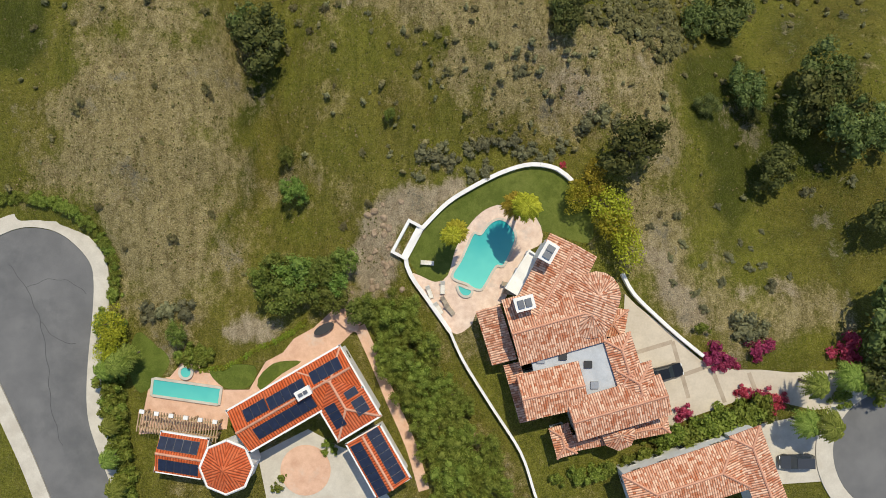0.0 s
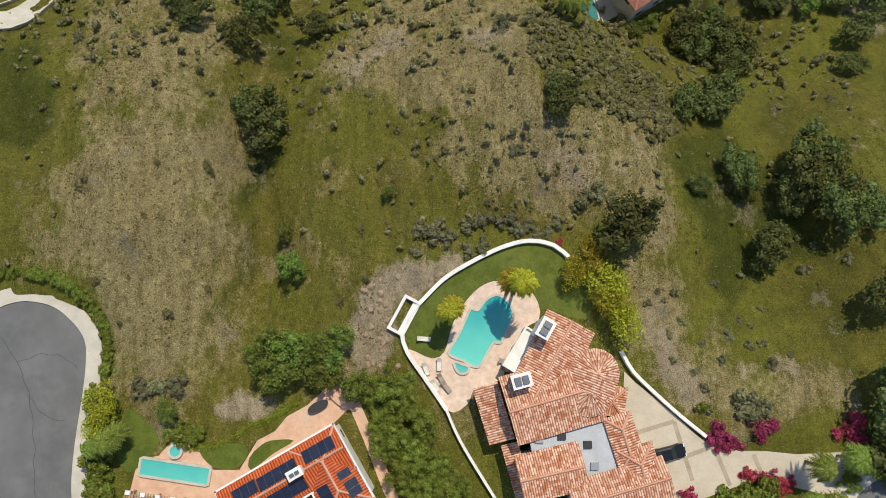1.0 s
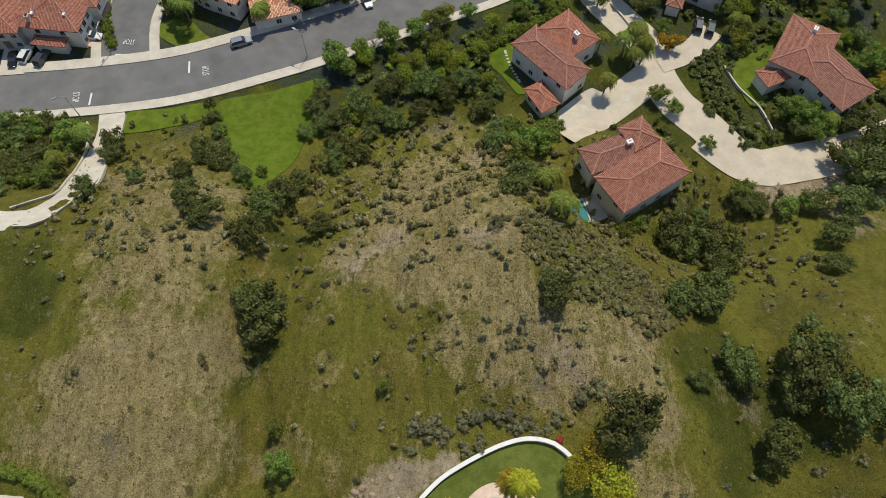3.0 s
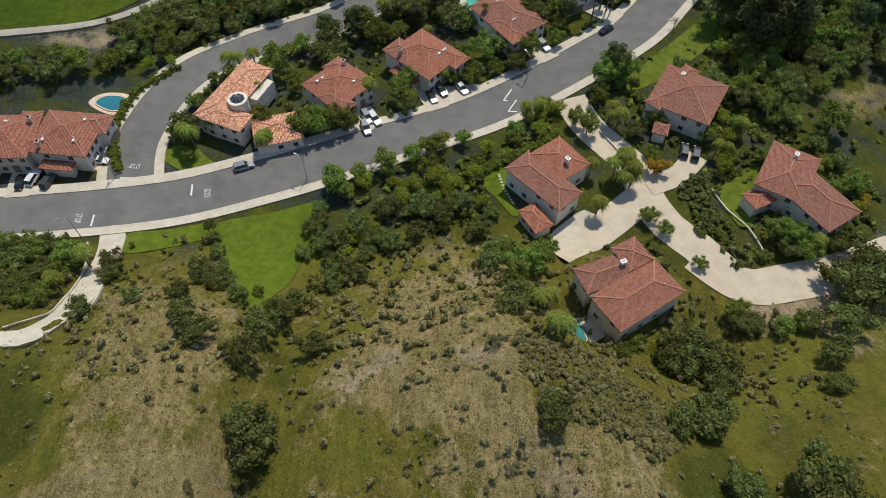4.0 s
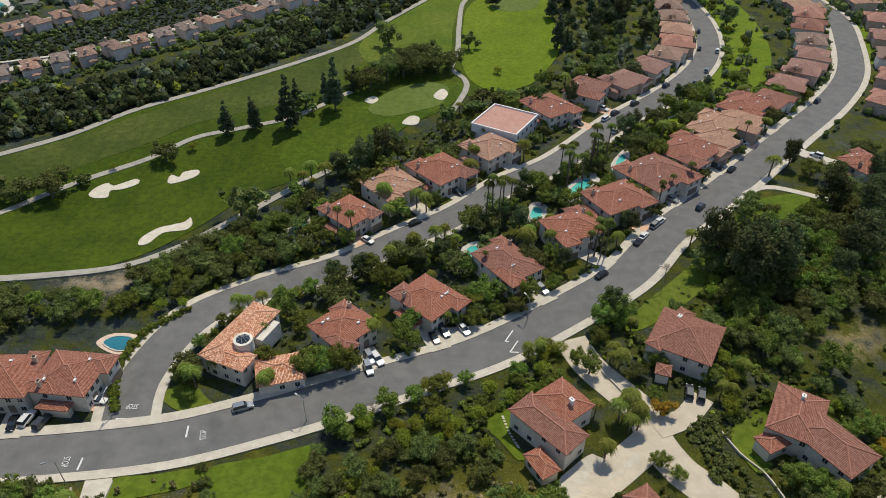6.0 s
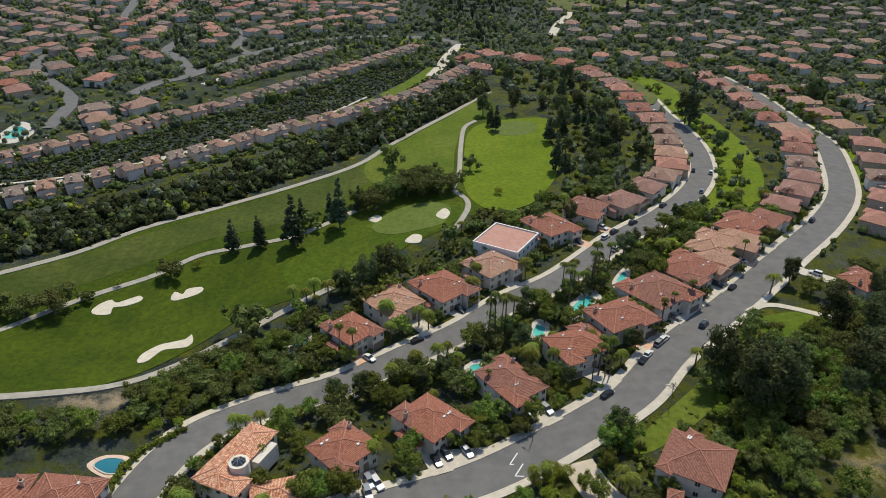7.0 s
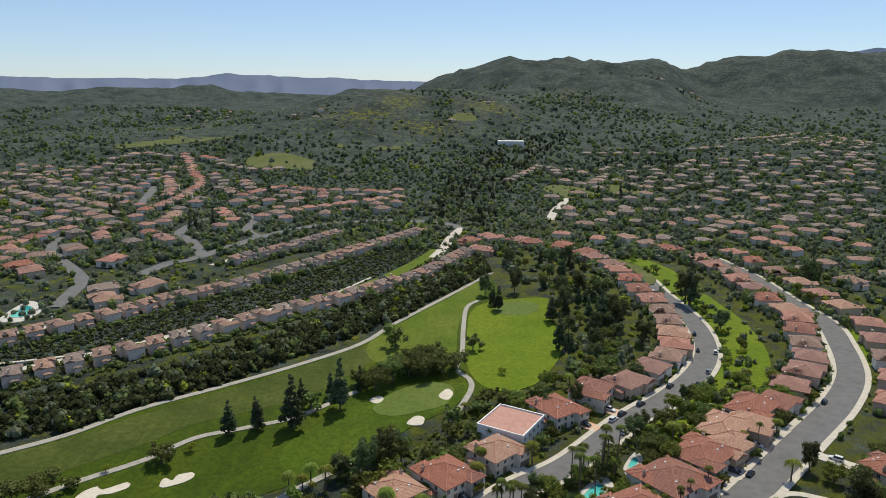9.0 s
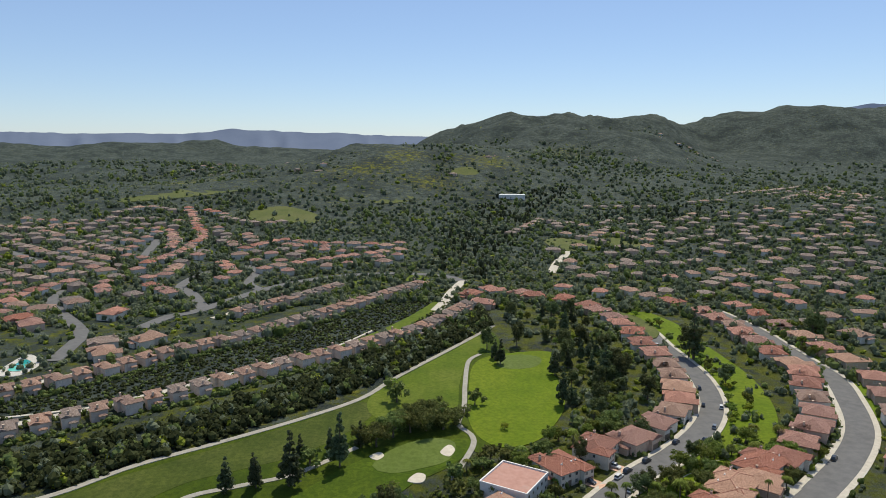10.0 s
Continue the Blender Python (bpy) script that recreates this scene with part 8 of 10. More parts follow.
# shrubs dotted over the hillside: the larger ones as things, the many small ones as one field
srng = random.Random(77)
count, SMALL_SHRUBS = 0, {"scrub": [], "sage": [], "dark": []}
while count < 1350:
    x, y = srng.uniform(-78, 68), srng.uniform(8, 84)
    dens = 0.10 + 0.5 * math.exp(-((x - 6) / 20) ** 2) * (1 if y > 16 else 0.2) + (0.75 if x > -22 else 0.3) * (y > 40) + 0.25 * (x < -30) * (y > 35) - 0.25 * math.exp(-((x + 25) / 9) ** 2) * (y < 45)
    if srng.random() < dens and free_of(x, y, 0.3) and not (math.hypot(x - 7, y - 3) < 15) and not (-48 < x < -26 and 60 < y < 94):
        count += 1
        kind, size = srng.choice(("scrub", "scrub", "sage", "dark" if y > 58 else "sage")), srng.uniform(0.22, 0.85) * (1.3 if y > 45 else 1.0)
        if count < 60:
            bush(kind, x, y, size + 0.25)
        else:
            SMALL_SHRUBS[kind].append((x, y, size))

# ---- the valley: houses on the private drive and the corner house ----
def base_of(blocks):
    return max(ground_at(b[0], b[1]) for b in blocks) + 0.1


for blocks, label in (([(36.7, 64.3, 33, 15.6, 8.7, 5.60), (32.1, 69.4, 22, 12.3, 5.9, 5.30), (36.8, 72.9, -61, 6.0, 5.7, 5.90)], "cream two-storey house with a red tile roof on the slope"), ([(22.4, 95.4, -47, 15.9, 7.5, 5.60), (26.3, 101.2, -53, 10.2, 9.2, 5.70), (20.5, 87.3, -60, 6.9, 4.6, 3.00)], "cream house with a red tile roof beside the private drive"),
                      ([(58.9, 123.1, -30, 15.3, 15.1, 5.60), (55.7, 125.5, 47, 17.8, 4.2, 5.62), (51.7, 114.2, 71, 3.8, 3.7, 3.00)], "cream house with a red-brown tile roof among trees"), ([(80.5, 91.9, -58, 14.9, 10.1, 5.60), (76.1, 99.1, 59, 14.7, 10.6, 5.65), (69.7, 93.8, 26, 7.0, 4.7, 3.60)], "grey stucco house with a red-brown tile roof and a lawn")):
    z = base_of(blocks)
    bx, by, bt, bl, bw, be = blocks[1]
    a, b = big_chimney(bx + bl * 0.22 * math.cos(radians(bt)), by + bl * 0.22 * math.sin(radians(bt)), bt, z + 3, z + be + bw * 0.17 + 0.7, 0.9, 0.6)
    block_house("house", blocks, TILE_VALLEY, STUCCO, label, z, extra=[("chimney", a, "white stucco chimney"), ("chimney_vent", b, "")])
HE = [(-48.5, 122.7, 65, 20.9, 8.3, 5.60), (-48.9, 114.5, -23, 10.8, 5.8, 5.50), (-37.4, 112.8, 16, 11.2, 9.0, 3.40)]
z = base_of(HE)
ex, ey, _ = (-46.6, 118.4, 0.2)
ring = [(ex + 2.3 * math.cos(k * math.pi / 10), ey + 2.3 * math.sin(k * math.pi / 10)) for k in range(20)]
dome = roof_faces([((ex + 1.7 * math.cos(k * math.pi / 4), ey + 1.7 * math.sin(k * math.pi / 4), z + 7.45), (ex + 1.7 * math.cos((k + 1) * math.pi / 4), ey + 1.7 * math.sin((k + 1) * math.pi / 4), z + 7.45), (ex, ey, z + 8.3)) for k in range(8)], "skylight", GLASS)
bars = Shape()
for k in range(8):
    bars.tube([(ex + 1.75 * math.cos(k * math.pi / 4), ey + 1.75 * math.sin(k * math.pi / 4), z + 7.45), (ex, ey, z + 8.33)], [0.06, 0.06], 4)
fx, fy = HE[0][0] + 5.6, HE[0][1] + 2.5
block_house("corner_house", HE, TILE_ORANGE, STUCCO, "cream corner house with orange tile roofs and a round turret", z, extra=[
    ("turret", Shape().prism(ring, z, z + 7.4).mesh("turret", STUCCO), "round stucco turret"), ("skylight", dome, "glass dome of the turret"), ("skylight_bars", bars.mesh("skylight_bars", GREYMETAL), ""),
    ("flat_roof", Shape().box(-2.3, -3.6, -4.6, 2.3, 3.6, 0, Matrix.Translation((fx - 0.6, fy - 0.6, z + 4.9)) @ Matrix.Rotation(radians(-24), 4, "Z")).mesh("flat_roof", STUCCO), "cream flat terrace roof")])

# flat-roofed white house by the golf course
wx, wy, wt, wl, ww = (22.5, 239.8, 60, 18.9, 18.2)
wz = ground_at(wx, wy)
wk = Kit()
wk.add("wall", Shape().box(-wl / 2, -ww / 2, -2, wl / 2, ww / 2, 6.2).mesh("wall", STUCCO_WHITE))
wk.add("flat_roof", Shape().box(-wl / 2 + 0.4, -ww / 2 + 0.4, 6.2, wl / 2 - 0.4, ww / 2 - 0.4, 6.3).mesh("flat_roof", PINK_ROOF))
pp = Shape()
for s in (-1, 1):
    pp.box(-wl / 2 - 0.1, s * ww / 2 - 0.25, 6.2, wl / 2 + 0.1, s * ww / 2 + 0.25, 6.8).box(s * wl / 2 - 0.25, -ww / 2 + 0.25, 6.2, s * wl / 2 + 0.25, ww / 2 - 0.25, 6.8)
wk.add("parapet", pp.mesh("parapet", STUCCO_WHITE))
for s in (-1, 1):
    for k in range(5):
        for zz in (1.6, 4.6):
            q = wk.add("window", WIN, m=Matrix.Translation((-wl / 2 + 2 + k * (wl - 4) / 4, s * (ww / 2 + 0.04), zz)) @ Matrix.Rotation(math.pi if s > 0 else 0, 4, "Z"))
            wk.add("pane", PANE, q)
put_house(wk, wx, wy, wt, "white house with a flat pink roof behind a parapet", "valley houses")

# driveways from the houses to the street
drng = random.Random(3)
CAR_SPOTS = []
for x, y, p in DRIVES:
    d = np.array([p[0] - x, p[1] - y])
    n = np.linalg.norm(d)
    d /= n
    if n > 40:
        continue
    side = np.array([d[1], -d[0]]) * drng.choice((-3.0, 3.0))
    a, b = np.array([x, y]) + d * 5.0 + side, np.array([p[0], p[1]]) - d * 5.2 + side
    lane("driveway", [tuple(a), tuple((a + b) / 2), tuple(b)], 2.7, drng.choice((CONCRETE, PAVING, CONCRETE)), "pale driveway between a house and the street", "driveway", 0.30, 2.0)
    CAR_SPOTS.append((*(a + (b - a) * 0.55 + np.array([d[1], -d[0]]) * drng.uniform(-1, 1)), math.degrees(math.atan2(d[1], d[0]))))

for pts in [[(-83.8, 124.3), (-81.6, 126.4), (-77.2, 125.9), (-75.5, 122.5), (-78.7, 121.3), (-81.8, 122.4)],
    [(-47.2, 181.2), (-43.9, 182.8), (-42.6, 176.7), (-46.1, 174.6)],
    [(27.2, 184.5), (29.2, 189.0), (31.6, 187.0), (30.2, 182.3), (28.0, 181.5)],
    [(41.3, 196.6), (44.0, 201.8), (48.4, 205.6), (49.4, 201.6), (45.2, 195.2)],
    [(7.0, 167.5), (9.9, 169.1), (10.6, 164.8), (7.6, 163.6)]] + [[(86.1, 248.8), (92.6, 253.6), (94.5, 249.8), (88.4, 245.2)],
    [(100.1, 261.5), (108.8, 264.6), (109.6, 259.6), (102.1, 256.6)],
    [(24.3, 60.9), (26.7, 62.1), (27.7, 57.9), (26.0, 57.0)],
    [(60.0, 216.0), (63.6, 221.8), (64.4, 219.0), (60.8, 212.9)],
    [(-234.9, 354.0), (-236.7, 371.8), (-227.6, 363.9), (-227.3, 352.3)],
    [(112.4, 275.0), (118.8, 279.5), (119.4, 275.2), (113.5, 270.8)]]:
    zz = float(np.mean([ground_at(*q) for q in pts]))
    if len(pts) == 4 and math.hypot(pts[0][0] - 24.3, pts[0][1] - 60.9) < 0.5:  # the pool on the built-up terrace
        c = np.mean(np.array(pts), axis=0)
        thing("pool_terrace", Shape().prism([tuple(c + (np.array(q) - c) * 1.25) for q in pts], 3.0, 6.3).prism([(28.4, 57.2), (31.2, 58.6), (29.6, 63.6), (27.0, 62.6)], 3.0, 6.29).mesh("pool_terrace", DRIVE), None, "stone terrace that carries a narrow pool below the house", "terrace", kind="structure")
        thing("swimming_pool", Shape().prism(pts, 5.5, 6.36).mesh("swimming_pool", TEAL), None, "narrow teal swimming pool on a stone terrace", "pool")
        continue
    c = np.mean(np.array(pts), axis=0)
    out = [tuple(c + (np.array(q) - c) * (1.45 if len(pts) > 5 else 1.8)) for q in pts]
    KEEP_OUT += [(float(c[0]), float(c[1]), 4.2), (float(c[0]) - 0.8, float(c[1]) - 4.0, 3.0)]
    thing("pool_terrace", drape(spline(out, 1.0, True), FLAG if len(pts) > 5 else DECK, "pool_terrace", 0.15, 2.0), None, "pale stone terrace round a garden pool", "terrace", kind="structure")
    swimming_pool(pts, WATER_BLUE if len(pts) > 5 else WATER, "blue swimming pool in a garden of the valley", z=zz, lift=0.3)

for pts, label in (([(62.6, 98.4), (72.9, 106.0), (80.9, 108.7), (72.8, 100.9), (69.4, 97.6), (68.5, 89.8), (66.0, 89.7)], "mown green lawn inside a white fence"), ([(8.2, 101.8), (14.1, 104.8), (15.8, 101.1), (14.9, 96.1), (17.8, 91.4), (16.1, 90.1), (12.4, 95.5)], "narrow green lawn beside the house"), ([(-63.0, 105.9), (-63.1, 109.1), (-58.3, 111.4), (-52.5, 106.1), (-46.6, 102.7), (-49.0, 101.8), (-56.8, 102.2)], "dark green lawn on the street corner"), ([(46.4, 132.5), (54.1, 141.4), (70.0, 157.3), (84.1, 173.8), (91.8, 182.8), (97.0, 180.0), (84.0, 162.0), (71.0, 146.9), (58.0, 135.7), (49.0, 130.3)], "green verge beside the street"), ([(99.1, 191.1), (115.1, 196.1), (123.6, 194.6), (118.0, 186.0), (106.0, 181.0), (98.1, 183.8)], "mown green lawn beside a garden path")):
    thing("lawn", drape(spline(pts, 1.5, True), LAWN_BRIGHT, "lawn", 0.14, 2.0), None, label, "lawn", kind="structure")
for pts in ([(38.1, 116.3), (40.6, 112.1), (43.1, 107.2), (45.7, 103.2)], [(61.0, 98.4), (63.1, 92.8), (66.7, 87.5), (68.5, 81.0)], [(-65.3, 83.4), (-64.4, 75.7), (-64.0, 70.1), (-61.1, 61.1), (-61.3, 55.7), (-63.6, 49.3), (-67.5, 47.6)], [(-72.6, 81.5), (-69.8, 73.8), (-67.7, 63.9), (-66.9, 57.3), (-71.2, 52.7)]):
    thing("low_wall", ground_wall(pts, 0.3, 0.65, CONCRETE, "low_wall"), None, "low pale garden wall beside the drive", "wall", kind="structure")

# stepping stones beside the house with the narrow lawn
stone = Shape().prism([(0.32 * math.cos(a), 0.24 * math.sin(a)) for a in np.linspace(0, 6.28, 8, endpoint=False)], 0, 0.08).mesh("stepping_stone", CONCRETE)
for p in spline([(13.6, 101.5), (14.6, 97.5), (16.4, 93.2)], 0.75):
    thing("stepping_stone", stone, Matrix.Translation((float(p[0]), float(p[1]), ground_at(*p) + 0.14)), "pale stepping stone in the lawn", "stepping stone", "stepping stones")

# ---- road markings, lamps and signs ----
MARKING = paint("road_marking_paint", (0.72, 0.72, 0.70), 0.7)
for x, y, turn in [(-69.1, 103.9, 178.00), (-50.9, 96.0, 102.00), (-77.1, 88.4, 276.00)]:
    cu = bpy.data.curves.new("stop_marking", "FONT")
    cu.body, cu.size, cu.align_x, cu.align_y, cu.extrude = "STOP", 1.6, "CENTER", "CENTER", 0.01
    cu.materials.append(MARKING)
    ob = tagged(new("stop_marking", cu), "white STOP lettering painted on the asphalt", "road marking", kind="structure")
    ob.matrix_basis = pose(x, y, ground_at(x, y) + 0.34, 0, 0, turn) @ Matrix.Diagonal((0.66, 1.25, 1, 1))
for x, y, turn in [(-69.1, 100.3, 0.00), (-54.6, 96.1, 97.00), (-73.8, 87.0, 92.00)]:
    thing("stop_line", Shape().box(-2.4, -0.2, 0, 2.4, 0.2, 0.02).mesh("stop_line", MARKING), pose(x, y, ground_at(x, y) + 0.235, 0, 0, turn), "white stop line painted on the asphalt", "road marking", kind="structure")
for x, y in ((15.9, 127.5), (16.9, 123.6)):
    thing("chevron_marking", Shape().box(0, -0.16, 0, 4.6, 0.16, 0.02, pose(0, 0, 0, 0, 0, 61)).box(0, -0.16, 0, 4.0, 0.16, 0.021, pose(0, 0, 0, 0, 0, -2)).mesh("chevron_marking", MARKING), pose(x, y, ground_at(x, y) + 0.25), "white chevron painted on the asphalt", "road marking", kind="structure")
lamp_kit = Kit()
lamp_kit.add("pole", Shape().tube([(0, 0, -0.2), (0, 0, 7.2), (0.6, 0, 7.6), (1.6, 0, 7.7)], [0.11, 0.07, 0.06, 0.05], 7).mesh("pole", GREYMETAL))
lamp_kit.add("lamp_head", Shape().box(1.5, -0.16, 7.6, 2.3, 0.16, 7.78).mesh("lamp_head", GREYMETAL))
for x, y, s in [(-74.4, 82.9, 1.00), (60.0, 147.9, 1.00), (-29.5, 100.3, 1.00), (-72.5, 100.6, 1.00), (22.2, 135.5, 1.00)]:
    lamp_kit.stamp("street_lamp", pose(x, y, ground_at(x, y), 0, 0, drng.uniform(0, 360)), "grey metal street lamp on the pavement", "street lamp", "street lamps")

# ---- cars of the valley ----
KINDS = ("silver", "white", "suv", "black", "grey")
for x, y, k in [(-42.7, 102.4, 0.00)] + [(63.6, 170.1, 1.00), (69.3, 176.5, 2.00), (56.9, 167.3, 3.00), (46.2, 152.9, 3.00), (-7.4, 180.6, 3.00), (67.0, 252.3, 4.00), (63.2, 249.2, 2.00), (55.5, 231.3, 2.00), (103.7, 285.9, 3.00), (95.8, 275.9, 2.00)]:
    best = min((main_line, side_line), key=lambda q: np.hypot(q[:, 0] - x, q[:, 1] - y).min())
    i = int(np.clip(np.hypot(best[:, 0] - x, best[:, 1] - y).argmin(), 1, len(best) - 2))
    t, n = best[i + 1] - best[i - 1], sides_of(best)[i]
    s = 1 if float(np.dot(n, (x - best[i][0], y - best[i][1]))) > 0 else -1
    q = best[i] + n * s * 4.4
    park(KINDS[int(k)], float(q[0]), float(q[1]), math.degrees(math.atan2(t[1], t[0])))
for x, y, turn in [(-33.3, 111.8, -60.00), (-15.6, 119.7, -55.00), (0.4, 131.2, -60.00), (5.6, 131.9, -60.00), (-90.5, 99.7, 80.00), (-86.8, 98.8, 75.00), (56.9, 109.4, 75.00), (59.4, 108.5, 70.00), (-17.4, 116.4, -70.00)] + [(-23.0, 172.0, -40.00), (81.5, 187.0, 50.00)]:
    park(drng.choice(KINDS), x, y, turn, ground_at(x, y) + 0.32)
for x, y, turn in CAR_SPOTS:
    if drng.random() < 0.45:
        park(drng.choice(KINDS), float(x), float(y), turn, ground_at(x, y) + 0.34)
for line, lo, hi, off in ((main_line, 60, 150, -4.4), (side_line, 60, 130, 4.0), (side_line, 60, 130, -4.0)):
    n = sides_of(line)
    for i in range(lo, min(hi, len(line) - 2), 4):
        if drng.random() < 0.2:
            q, t = line[i] + n[i] * off, line[i + 1] - line[i]
            park(drng.choice(KINDS), float(q[0]), float(q[1]), math.degrees(math.atan2(t[1], t[0])))

